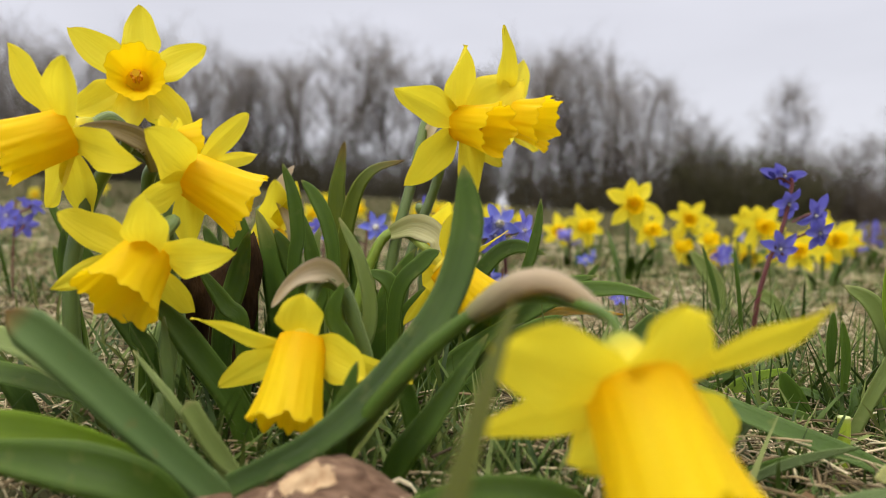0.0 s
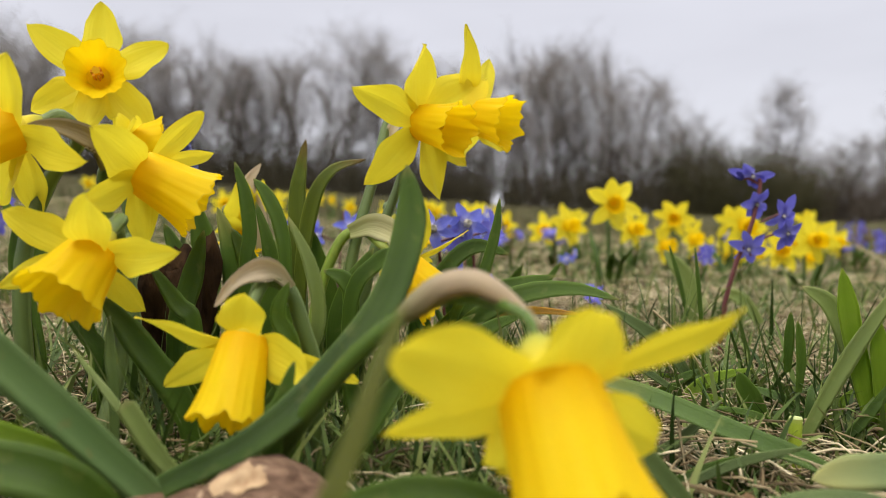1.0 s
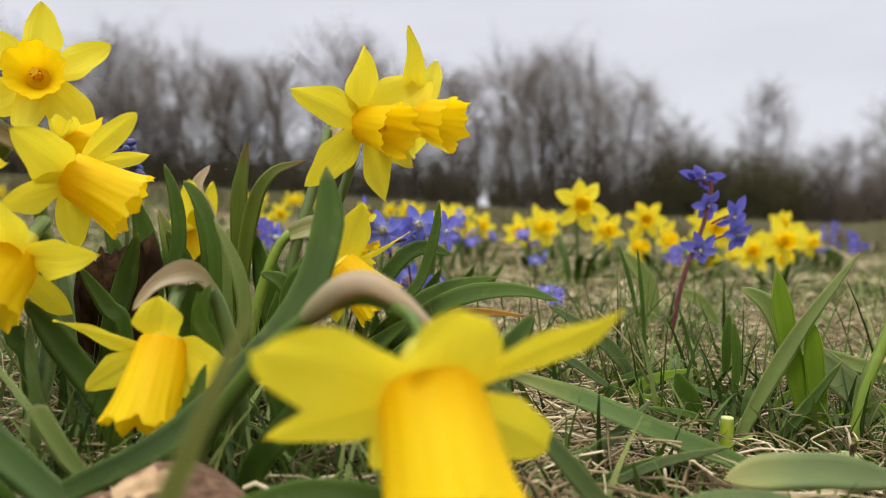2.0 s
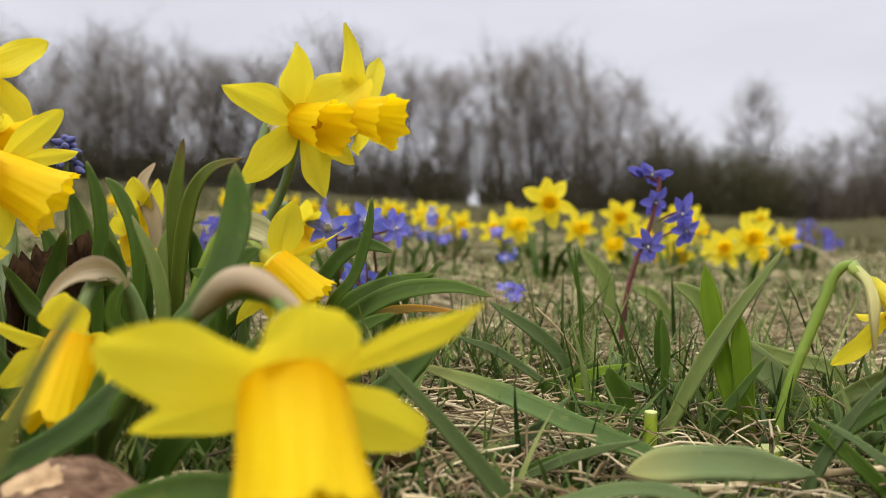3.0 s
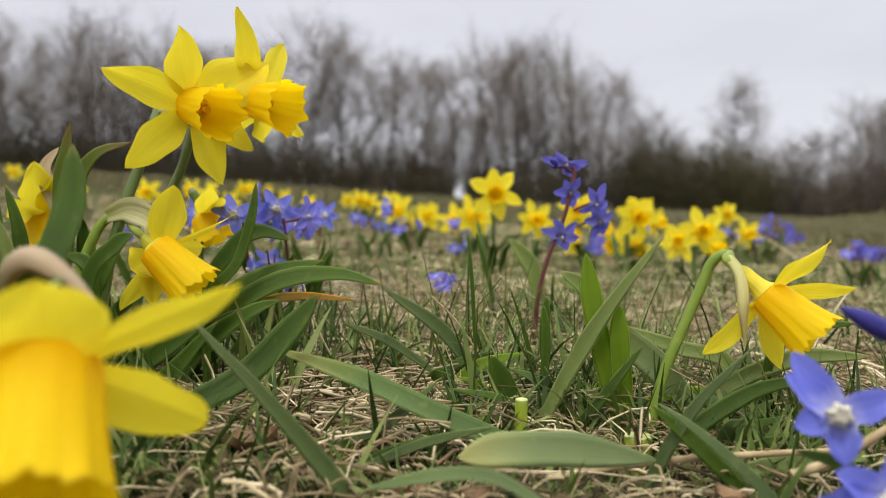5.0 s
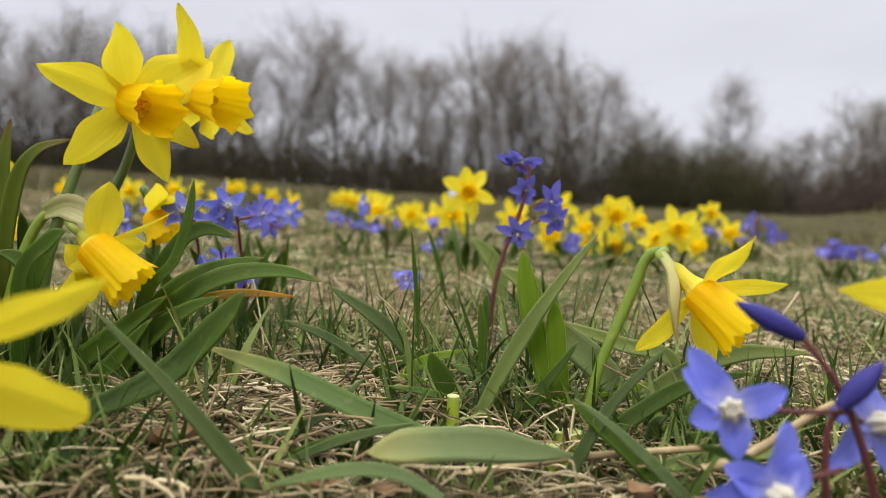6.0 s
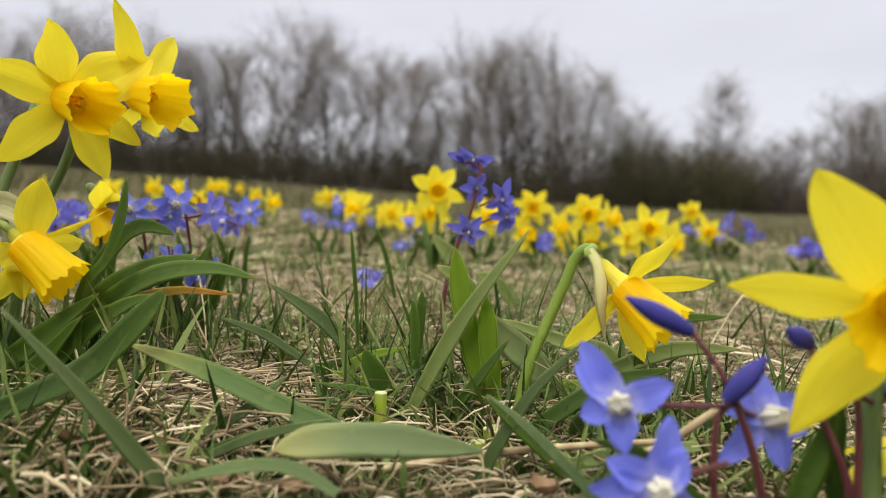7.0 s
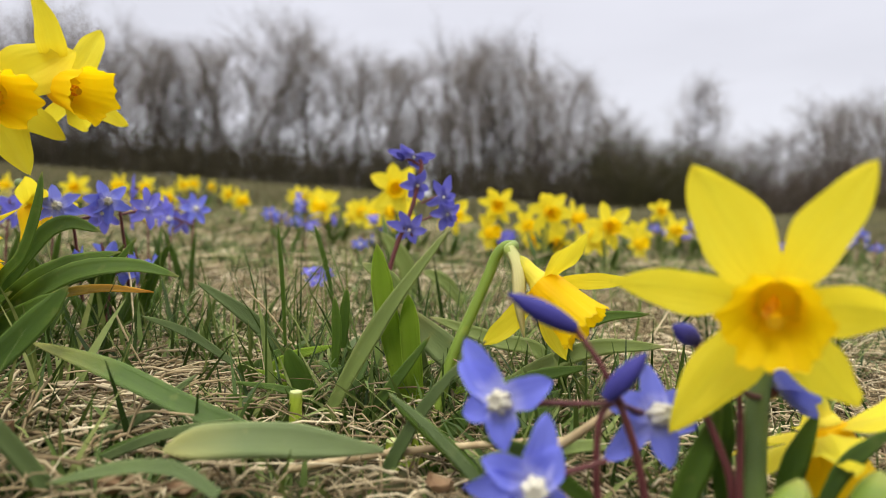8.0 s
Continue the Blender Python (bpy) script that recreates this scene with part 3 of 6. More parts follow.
def thicket(count, left, right, tall, mat, label, number):
    """Leafless scrub along the foot of the trees, between two places along the edge."""
    rnd = random.Random(number)
    seg = []
    for i in range(count):
        x, y = rnd.uniform(left, right), rnd.uniform(41.5, 50)
        if abs(x / y - 0.031) < 0.010:
            continue
        crest = 0.72 + 0.5 * noise.noise(Vector((x * 0.45, number, 0))) + 0.2 * noise.noise(Vector((x * 1.7, number, 3)))
        p = Vector((x, y, ground_z(x, y)))
        w = Vector((rnd.gauss(0, 0.3), rnd.gauss(0, 0.3), 1))
        st = grow(rnd, p, w, rnd.uniform(0.3, 1.0) * tall * max(0.35, crest), rnd.uniform(0.014, 0.03), 4, 0.0, 0.14)
        seg.append(st)
        for q in range(7):
            a = st[rnd.randrange(1, 5)][0]
            seg.append(grow(rnd, a, w + Vector((rnd.gauss(0, 0.8), rnd.gauss(0, 0.8), 0)), rnd.uniform(0.4, 1.1), 0.012, 2))
    tagged(part("scrub", limb_mesh(seg, 3), mat), label, "scrub", "", "stuff")


thicket(5200, -38, 13.0, 4.4, M_THICKET, "dense brown leafless scrub under the trees", 77)
thicket(2300, 12.0, 19.5, 6.3, M_THICKET_OLIVE, "dense olive-brown bushes at the meadow's edge", 78)
thicket(2400, 19.0, 44.0, 6.2, M_THICKET_GREY, "tangled grey-brown bushes at the meadow's edge", 79)


# kinds of small things -----------------------------------------------------------
def cut_stalk(foot, top, r):
    foot, top = Vector(foot), Vector(top)
    foot.z = ground_z(foot.x, foot.y) - 0.003
    c = thing("cut_stalk", foot, "cut-off green daffodil stalk with a pale flat top", "stalk", "cut stalks")
    part("stalk", tube([foot, foot.lerp(top, 0.5), top], r * 1.05, r, 8, 12, None, False), M_STUB, c)
    a = (top - foot).normalized()
    s, u = a.orthogonal().normalized(), None
    u = a.cross(s)
    rings = [[top + a * h + q * r * (math.cos(g) * s + math.sin(g) * u) for g in (2 * math.pi * j / 12 for j in range(12))] for q, h in ((1.0, 0), (0.92, 0.0004), (0.6, 0.0001), (0.3, -0.0006))]
    part("cut_face", Shape().grid(rings, close=True).cap(rings[-1]), M_CUT, c, "pale cut end")


def leaf_bud(foot, top):
    foot, top = Vector(foot), Vector(top)
    foot.z = min(foot.z, ground_z(foot.x, foot.y))
    b = thing("flower_bud", foot, "plump green daffodil bud low in the grass", "bud", "green buds")
    mid = foot.lerp(top, 0.45)
    part("stalk", tube([foot, foot.lerp(mid, 0.6), mid], 0.0018, 0.002, 8, 8), M_STEM, b)
    part("bud", tube([mid, mid.lerp(top, 0.4), mid.lerp(top, 0.75), top], 0.0052, 0.0035, 14, 12, lambda k: math.sin(math.pi * min(0.98, 0.1 + 0.88 * k)) ** 0.6), M_STEM_YELLOW, b)


def squill_stem(plant, pts, r):
    part("stem", tube(pts, r * 1.2, r * 0.8, 16, 7), M_RED_STEM, plant, "dark red stem", pts[0])


def squill_flower(plant, heart, axis, tepals, node, mat, width=0.0064, detail=9):
    heart = Vector(heart)
    a, x, y = basis(axis)
    fl = part("flower", tube([Vector(node), Vector(node).lerp(heart, 0.5) - a * 0.002, heart - a * 0.002, heart + a * 0.0004], 0.0005, 0.0011, 10, 6), M_RED_STEM, plant, "", heart)
    for i, (turn, fwd, length, curl) in enumerate(tepals):
        g, f = radians(turn), radians(fwd)
        out = math.cos(g) * x + math.sin(g) * y
        way = math.cos(f) * out + math.sin(f) * a
        nor = math.cos(f) * a - math.sin(f) * out
        root = heart + a * 0.0002 * (i % 2)
        part("tepal", tepal_shape(root, way, nor, length, width, -curl, 0.3, 0.05, seed(), detail, 4, 0.7), mat, fl, "", root)
    eye = width if mat is M_BLUE else 0.5 * width
    crown = tube([heart - a * 0.0002, heart + a * 0.3 * eye, heart + a * 0.62 * eye, heart + a * 0.78 * eye], 0.30 * eye, 0.16 * eye, 8, 12, lambda k: 1 + 0.25 * math.sin(math.pi * k))
    crown = part("crown", crown, M_WHITE, fl, "white eye of joined stamens", heart)
    if detail < 9 or mat is not M_BLUE:
        return
    for i in range(6):
        g = i * math.pi / 3 + 0.3
        o = math.cos(g) * x + math.sin(g) * y
        p0 = heart + o * 0.24 * width
        part("stamen", tube([p0, p0 + a * 0.4 * width + o * 0.05 * width, p0 + a * 0.9 * width - o * 0.08 * width], 0.13 * width, 0.07 * width, 6, 6), M_WHITE, crown, "", p0)


def squill_bud(plant, foot, top, node):
    foot, top, node = Vector(foot), Vector(top), Vector(node)
    b = part("bud", tube([foot, foot.lerp(top, 0.35), foot.lerp(top, 0.7), top], 0.0022, 0.0022, 14, 10, lambda k: 0.25 + 0.8 * math.sin(math.pi * min(1, 0.12 + 0.85 * k)) - 0.2 * k), M_BUD, plant, "closed dark blue bud", foot)
    part("stalk", tube([node, node.lerp(foot, 0.5) + Vector((0, 0, 0.001)), foot], 0.0006, 0.0006, 8, 6), M_RED_STEM, b, "", node)


def squill_template(k):
    rnd = random.Random(300 + k)
    p = thing("squill", (0, 0, 0), "blue squill with several starry flowers in the grass", "squill", "blue squills in the lawn")
    h = 0.085
    top = Vector((0.004, 0.003, h))
    squill_stem(p, [Vector(), Vector((0.002, 0, h * 0.5)), top], 0.0007)
    for i in range((2, 3, 4)[k]):
        g = rnd.uniform(0, 6.28)
        heart = Vector((0.013 * math.cos(g), 0.013 * math.sin(g), h - 0.012 + 0.009 * i * 0.8 - 0.006))
        ax = Vector((0.8 * math.cos(g), 0.8 * math.sin(g) - 0.5, rnd.uniform(-0.1, 0.4)))
        st = rnd.uniform(0, 60)
        squill_flower(p, heart, ax, [(st + 60 * j + rnd.uniform(-6, 6), rnd.uniform(0, 16), rnd.uniform(0.0105, 0.013), 0.2) for j in range(6)], Vector((0.003, 0.002, heart.z - 0.006)), M_BLUE if k == 0 else M_BLUE_MID, 0.006, 5)
    for s in (-1, 1):
        add_leaf(p, [Vector((0.002 * s, 0, -0.004)), Vector((0.008 * s, -0.004, 0.03)), Vector((0.02 * s, -0.01, 0.06))], 0.006, n=8)
    return p


def plant_squill(k, x, y, z, s, turn):
    """A squill whose flowers reach the height z."""
    g = ground_z(x, y)
    tall = max(0.02, z - g) / 0.08
    settle("squill", squill_template, k, Matrix.LocRotScale((x, y, g - 0.001), Euler((0, 0, radians(turn))), (s, s, tall if abs(tall - s) < 0.35 * s else s * (1.35 if tall > s else 0.65))))


def grape_hyacinth(foot, head):
    foot, head = Vector(foot), Vector(head)
    p = thing("grape_hyacinth", foot, "grape hyacinth with a cluster of small dark blue bells", "grape hyacinth")
    part("stem", tube([foot, foot.lerp(head, 0.5), head + Vector((0, 0, 0.004))], 0.0012, 0.0009, 10, 7), M_STEM, p)
    rnd = random.Random(8)
    for i in range(15):
        k = i / 14
        g = i * 2.4
        r = 0.0055 * (1 - 0.6 * k)
        c = head + Vector((r * math.cos(g), r * math.sin(g), -0.008 + 0.013 * k))
        w = Vector((math.cos(g), math.sin(g), -0.6 + 0.9 * k)).normalized()
        part("bell", tube([c - w * 0.002, c, c + w * 0.0022], 0.0017, 0.0013, 6, 7, lambda q: 0.55 + 0.5 * math.sin(math.pi * q)), M_BELL, p, "", c)


def far_daffodil(k):
    """A daffodil seen from farther off, its flower HEIGHTS[k] above the ground, facing the path."""
    rnd = random.Random(500 + k)
    h = HEIGHTS[k]
    p = thing("daffodil", (0, 0, 0), "yellow daffodil in bloom among grass and squills", "daffodil", "daffodils in the lawn")
    ax = Vector((rnd.uniform(-0.2, 0.2), -1, rnd.uniform(-0.25, 0.15))).normalized()
    heart = Vector((0, -0.008, h))
    back, a = add_flower(p, heart, ax, even_tepals(0.034, 4, 0.1, rnd.uniform(0, 60), rnd), 0.019, 0.0105, neck=0.0075, stamens=0, pistil=0.005, nv=6, sides=24, rings=5)
    add_stem(p, [Vector((0, 0.022, -0.02)), Vector((0.004, 0.026, h * 0.5)), Vector((0.002, 0.026, h * 0.92)), Vector((0, 0.022, h + 0.003))], back, a, 0.0024)
    for i in range(4):
        g = rnd.uniform(0, 6.28)
        q = Vector((math.cos(g), math.sin(g), 0))
        b = Vector((0, 0.02, -0.02)) + q * 0.006
        add_leaf(p, [b, b + q * 0.012 + Vector((0, 0, h * 0.55)), b + q * rnd.uniform(0.02, 0.05) + Vector((0, 0, h * rnd.uniform(0.65, 0.95)))], 0.009, face=(q.x, q.y, 0.3), n=8)
    return p


HEIGHTS = (0.06, 0.08, 0.10, 0.12, 0.14, 0.17)


def plant_far(x, y, z, s, turn):
    """A far daffodil whose flower stands at (x, y, z)."""
    need = (z - ground_z(x, y)) / s
    k = min([i for i in range(6) if HEIGHTS[i] >= need] or [5])
    settle("far", far_daffodil, k, Matrix.LocRotScale((x, y, z - s * HEIGHTS[k]), Euler((0, 0, radians(turn))), (s, s, s)))


def brown_bulb(at):
    """A dried-out bulb lying on its side, with a peeled patch."""
    at = Vector(at)
    at.z = ground_z(at.x, at.y) + 0.0088
    b = thing("bulb", at, "dried brown bulb with a peeled cream patch lying on the ground", "bulb")
    rows = []

    def skin(k, g):
        c = at + Vector((-0.032 + 0.061 * k, 0.004 * math.sin(3 * k), 0.004 * math.exp(-((k - 0.66) / 0.26) ** 2) + 0.004 * k * k))
        r = 0.0014 + 0.0072 * min(1, k * 5) ** 0.6 * (1 - max(0, (k - 0.55) / 0.45) ** 1.5) + 0.0028 * math.exp(-((k - 0.6) / 0.18) ** 2)
        r *= 1 + 0.20 * noise.noise(Vector((k * 6, math.cos(g) * 1.3, math.sin(g) * 1.3))) + 0.035 * math.sin(7 * g + 4 * k) + 0.07 * noise.noise(Vector((k * 25, math.cos(g) * 4, math.sin(g) * 4)))
        return c, c + Vector((0.002 * math.sin(g * 2), r * math.cos(g) * 1.25, r * math.sin(g) * 0.95))

    for i in range(41):
        rows.append([skin(i / 40, 2 * math.pi * j / 36)[1] for j in range(36)])
    part("skin", Shape().grid(rows, close=True).cap(rows[-1]).cap(rows[0][::-1]), M_BULB, b)
    # the peeled patch lies just above the skin, with a ragged edge
    patch = []
    for i in range(41):
        k = 0.50 + 0.19 * i / 40
        row = []
        for j in range(17):
            t = j / 16 * 2 - 1
            side = 1 if t > 0 else -1
            rag = (1 - abs(i / 20 - 1) ** 3) * (0.75 + 0.55 * noise.noise(Vector((i * 0.13, side * 2.5, 2))) + 0.25 * noise.noise(Vector((i * 0.45, side * 2.5, 7))))
            c, q = skin(k, radians(116 + 19 * t * max(0.02, rag)))
            row.append(q + (q - c).normalized() * 0.0004)
        patch.append(row)
    part("peeled_patch", Shape().grid(patch), M_BULB_FLESH, b, "cream patch where the skin has peeled")


def dry_stalk(pts, r):
    """A dead stalk lying over the lawn."""
    pts = [Vector(q) for q in pts]
    s = part("dry_stalk", tube(pts, r, r * 0.75, 18, 7, lambda k: 1 + 0.15 * math.exp(-((k - 0.4) / 0.03) ** 2)), M_STALK, None, "", pts[0])
    tagged(s, "dry tan stalk lying across the grass", "stalk", "dry stalks")


def dead_leaf(at, size, turn):
    """A curled scrap of last year's leaf."""
    at = Vector(at)
    at.z = max(at.z, ground_z(at.x, at.y) + 0.004)
    g = radians(turn)
    a, b = Vector((math.cos(g), math.sin(g), 0)), Vector((-math.sin(g), math.cos(g), 0))
    tops, bots = [], []
    for i in range(9):
        u = i / 8 * 2 - 1
        top, bot = [], []
        for j in range(7):
            w = j / 6 * 2 - 1
            half = 0.42 * (1 - abs(u) ** 2.2) * (1 + 0.25 * noise.noise(Vector((u * 3, w, turn))))
            z = 0.22 * w * w + 0.18 * u * u + 0.10 * noise.noise(Vector((u * 2.5, w * 2.5, turn + 5)))
            q = at + size * (a * u * 0.5 + b * w * half + Vector((0, 0, z)))
            top.append(q)
            bot.append(q - Vector((0, 0, 0.0003)))
        tops.append(top)
        bots.append(bot[::-1])
    s = part("dead_leaf", Shape().grid(tops).grid(bots), M_DEAD, None, "", at)
    tagged(s, "curled brown scrap of a dead leaf on straw", "dead leaf", "dead leaf scraps")


def rotten_stump(at):
    """A crumbling dark piece of wood standing among the stems."""
    at = Vector(at)
    rows = []
    for i in range(15):
        k = i / 14
        row = []
        for j in range(44):
            g = 2 * math.pi * j / 44
            n1 = noise.noise(Vector((math.cos(g) * 2.1, math.sin(g) * 2.1, k * 3)))
            r = 0.0120 * (1.05 - 0.15 * k) * (1 + 0.38 * n1 + 0.1 * math.sin(9 * g) + 0.12 * noise.noise(Vector((math.cos(g) * 7, math.sin(g) * 7, k * 9))))
            top = 0.066 + 0.014 * noise.noise(Vector((math.cos(g) * 1.7, math.sin(g) * 1.7, 9))) + 0.004 * noise.noise(Vector((math.cos(g) * 6, math.sin(g) * 6, 5)))
            row.append(at + Vector((r * math.cos(g), r * math.sin(g), -0.004 + top * k)))
        rows.append(row)
    mid = sum(rows[-1], Vector()) / 44
    rows.append([p.lerp(mid, 0.45) - Vector((0, 0, 0.006)) for p in rows[-1]])
    s = Shape().grid(rows, close=True).cap(rows[-1])
    tagged(part("rotten_stump", s, M_ROT, None, "", at), "dark crumbling piece of rotten wood among daffodil stems", "rotten wood")


# the daffodil clump ------------------------------------------------------------

p = thing("daffodil", (-0.1743, 0.2511, 0.0016), "open yellow daffodil facing forward with a round frilled trumpet", "daffodil", "daffodils in the lawn")
back, axis = add_flower(p, (-0.1939, 0.2725, 0.1296), (0.3575, -0.9289, 0.0970), [(-4, -4, 0.0294, 0.0121, 0.00, 0.15), (51, -3, 0.0298, 0.0114, 0.00, 0.15), (-61, -3, 0.0284, 0.0114, 0.00, 0.15), (123, 0, 0.0269, 0.0121, 0.00, 0.15), (-136, 4, 0.0276, 0.0139, 0.00, 0.15), (167, 14, 0.0239, 0.0114, 0.00, 0.15)], 0.0125, face=(0.4171, -0.8923, -0.1728), mouth=0.0104, neck=0.0040, sharp=0.8, lift=0.0015)
add_stem(p, [(-0.1743, 0.2511, 0.0016), (-0.1754, 0.2571, 0.0423), (-0.1848, 0.2781, 0.0790), (-0.1943, 0.2957, 0.1069)], back, axis)
add_leaf(p, [(-0.1719, 0.2268, 0.0015), (-0.1719, 0.2268, 0.0317), (-0.1792, 0.2270, 0.0461), (-0.1927, 0.2272, 0.0678), (-0.2035, 0.2273, 0.0845)], 0.0058)
add_leaf(p, [(-0.1988, 0.2404, 0.0024), (-0.1988, 0.2404, 0.0289), (-0.2046, 0.2412, 0.0557), (-0.2094, 0.2414, 0.0682)], 0.0050)

p = thing("daffodil", (-0.1802, 0.2065, 0.0016), "large yellow daffodil in side view with a withered spathe", "daffodil", "daffodils in the lawn")
back, axis = add_flower(p, (-0.1800, 0.1990, 0.1011), (-0.7817, -0.5011, -0.3712), [(16, 12, 0.0292, 0.0094, 0.00, 0.55), (-59, -12, 0.0292, 0.0097, 0.00, 0.55), (-124, -26, 0.0310, 0.0104, 0.00, 0.55), (147, 3, 0.0286, 0.0094, 0.00, 0.55), (131, 32, 0.0310, 0.0094, 0.00, 0.55)], 0.0189, face=(0.4919, -0.8642, -0.1058), mouth=0.0088, throat=0.0066)
add_stem(p, [(-0.1802, 0.2065, 0.0016), (-0.1854, 0.2091, 0.0584), (-0.1795, 0.2135, 0.0868), (-0.1693, 0.2124, 0.0993)], back, axis)
add_spathe(p, [(-0.1586, 0.2076, 0.0906), (-0.1591, 0.2039, 0.0978), (-0.1668, 0.2006, 0.1020), (-0.1760, 0.1982, 0.1026)], 0.0057, mat=M_SPATHE_DARK)
add_leaf(p, [(-0.1845, 0.2114, 0.0018), (-0.1845, 0.2114, 0.0380), (-0.1888, 0.2121, 0.0616), (-0.1893, 0.2126, 0.0750)], 0.0037)
add_leaf(p, [(-0.1859, 0.1906, 0.0018), (-0.1859, 0.1906, 0.0200), (-0.1905, 0.1908, 0.0308), (-0.2013, 0.1908, 0.0446)], 0.0061)

p = thing("daffodil", (-0.1584, 0.2274, 0.0010), "yellow daffodil turned sideways showing a long ribbed trumpet", "daffodil", "daffodils in the lawn")
back, axis = add_flower(p, (-0.1505, 0.2130, 0.0904), (0.8322, 0.2461, -0.4968), [(82, -22, 0.0300, 0.0120, 0.00, 0.55), (-21, 10, 0.0286, 0.0087, 0.00, 0.55), (-49, 29, 0.0302, 0.0050, 0.00, 0.55), (124, -14, 0.0290, 0.0097, 0.00, 0.55), (-140, 15, 0.0288, 0.0090, 0.00, 0.55), (-112, 30, 0.0284, 0.0084, 0.00, 0.55)], 0.0200, face=(0.3666, -0.9284, -0.0603), mouth=0.0104, throat=0.0064)
add_stem(p, [(-0.1584, 0.2274, 0.0010), (-0.1641, 0.2330, 0.0528), (-0.1737, 0.2384, 0.0749), (-0.1730, 0.2339, 0.0896), (-0.1676, 0.2274, 0.0946)], back, axis)
add_leaf(p, [(-0.1357, 0.2139, 0.0003), (-0.1357, 0.2139, 0.0430), (-0.1408, 0.2140, 0.0514), (-0.1492, 0.2140, 0.0632)], 0.0051)
add_leaf(p, [(-0.1468, 0.2283, 0.0007), (-0.1468, 0.2283, 0.0389), (-0.1423, 0.2292, 0.0569), (-0.1387, 0.2299, 0.0731)], 0.0072)

p = thing("daffodil", (-0.1762, 0.2713, 0.0022), "yellow daffodil half hidden behind its neighbours", "daffodil", "daffodils in the lawn")
back, axis = add_flower(p, (-0.1794, 0.2642, 0.1032), (0.9196, 0.3915, 0.0338), [(66, 13, 0.0204, 0.0093, 0.00, 0.55), (65, -12, 0.0203, 0.0093, 0.00, 0.55), (123, -4, 0.0200, 0.0093, 0.00, 0.55)], 0.0130, face=(0.3915, -0.9155, -0.0922))
add_stem(p, [(-0.1762, 0.2713, 0.0022), (-0.1827, 0.2730, 0.0746), (-0.1879, 0.2706, 0.0980)], back, axis)

p = thing("daffodil", (-0.1584, 0.1919, 0.0009), "yellow daffodil hanging forward with a wide trumpet mouth", "daffodil", "daffodils in the lawn")
back, axis = add_flower(p, (-0.1515, 0.1860, 0.0676), (-0.2780, -0.6423, -0.7143), [(60, -7, 0.0263, 0.0097, 0.00, 0.55), (-37, 8, 0.0265, 0.0097, 0.00, 0.55), (-92, 3, 0.0267, 0.0091, 0.00, 0.55), (171, 2, 0.0272, 0.0068, 0.00, 0.55), (91, 25, 0.0304, 0.0071, 0.00, 0.55), (140, 12, 0.0272, 0.0074, 0.00, 0.55)], 0.0158, face=(0.4153, -0.9087, 0.0430), mouth=0.0112, throat=0.0064)
add_stem(p, [(-0.1584, 0.1919, 0.0009), (-0.1555, 0.2077, 0.0356), (-0.1554, 0.2076, 0.0587), (-0.1532, 0.2022, 0.0727), (-0.1533, 0.1982, 0.0736)], back, axis)
add_leaf(p, [(-0.1293, 0.1934, 0.0000), (-0.1293, 0.1934, 0.0223), (-0.1431, 0.1935, 0.0430), (-0.1538, 0.1935, 0.0560)], 0.0074, point=0.3)
add_leaf(p, [(-0.1450, 0.1830, 0.0005), (-0.1450, 0.1830, 0.0330), (-0.1458, 0.1833, 0.0403), (-0.1465, 0.1837, 0.0519)], 0.0029, mat=M_STEM)
add_leaf(p, [(-0.1582, 0.2026, 0.0009), (-0.1582, 0.2026, 0.0365), (-0.1622, 0.2027, 0.0445), (-0.1615, 0.2032, 0.0558)], 0.0045)

p = thing("daffodil", (-0.0942, 0.1900, -0.0012), "yellow daffodil nodding down under a brown spathe", "daffodil", "daffodils in the lawn")
back, axis = add_flower(p, (-0.1084, 0.1743, 0.0469), (-0.0798, -0.4779, -0.8748), [(-14, -50, 0.0154, 0.0098, 0.00, 0.80), (82, -3, 0.0296, 0.0062, 0.00, 0.30), (116, 23, 0.0300, 0.0080, 0.00, 0.55), (-94, 24, 0.0184, 0.0106, 0.00, 0.85), (-128, 8, 0.0300, 0.0068, 0.00, 0.40), (166, 15, 0.0260, 0.0060, 0.00, 0.55)], 0.0205, face=(0.2375, -0.9600, 0.1483), mouth=0.0087, throat=0.0056)
add_stem(p, [(-0.0942, 0.1900, -0.0012), (-0.0947, 0.1895, 0.0351), (-0.0971, 0.1879, 0.0480), (-0.1006, 0.1862, 0.0588), (-0.1054, 0.1830, 0.0615)], back, axis, r=0.0021)
add_spathe(p, [(-0.0993, 0.1843, 0.0594), (-0.1028, 0.1823, 0.0636), (-0.1071, 0.1791, 0.0640), (-0.1119, 0.1767, 0.0611), (-0.1161, 0.1753, 0.0554)], 0.0056, foot=0.45, point=0.6, twist=0.5, wave=0.12)
add_leaf(p, [(-0.0978, 0.1816, -0.0010), (-0.0978, 0.1816, 0.0410), (-0.1021, 0.1818, 0.0524), (-0.0995, 0.1823, 0.0610)], 0.0040)
add_leaf(p, [(-0.1002, 0.1951, -0.0009), (-0.1002, 0.1951, 0.0307), (-0.0949, 0.1961, 0.0491), (-0.0972, 0.1965, 0.0644), (-0.1033, 0.1967, 0.0774)], 0.0037, mat=M_LEAF_PALE)
add_leaf(p, [(-0.0963, 0.1552, -0.0011), (-0.0963, 0.1552, 0.0301), (-0.0943, 0.1556, 0.0374), (-0.0918, 0.1560, 0.0460)], 0.0047, mat=M_LEAF, point=0.5)

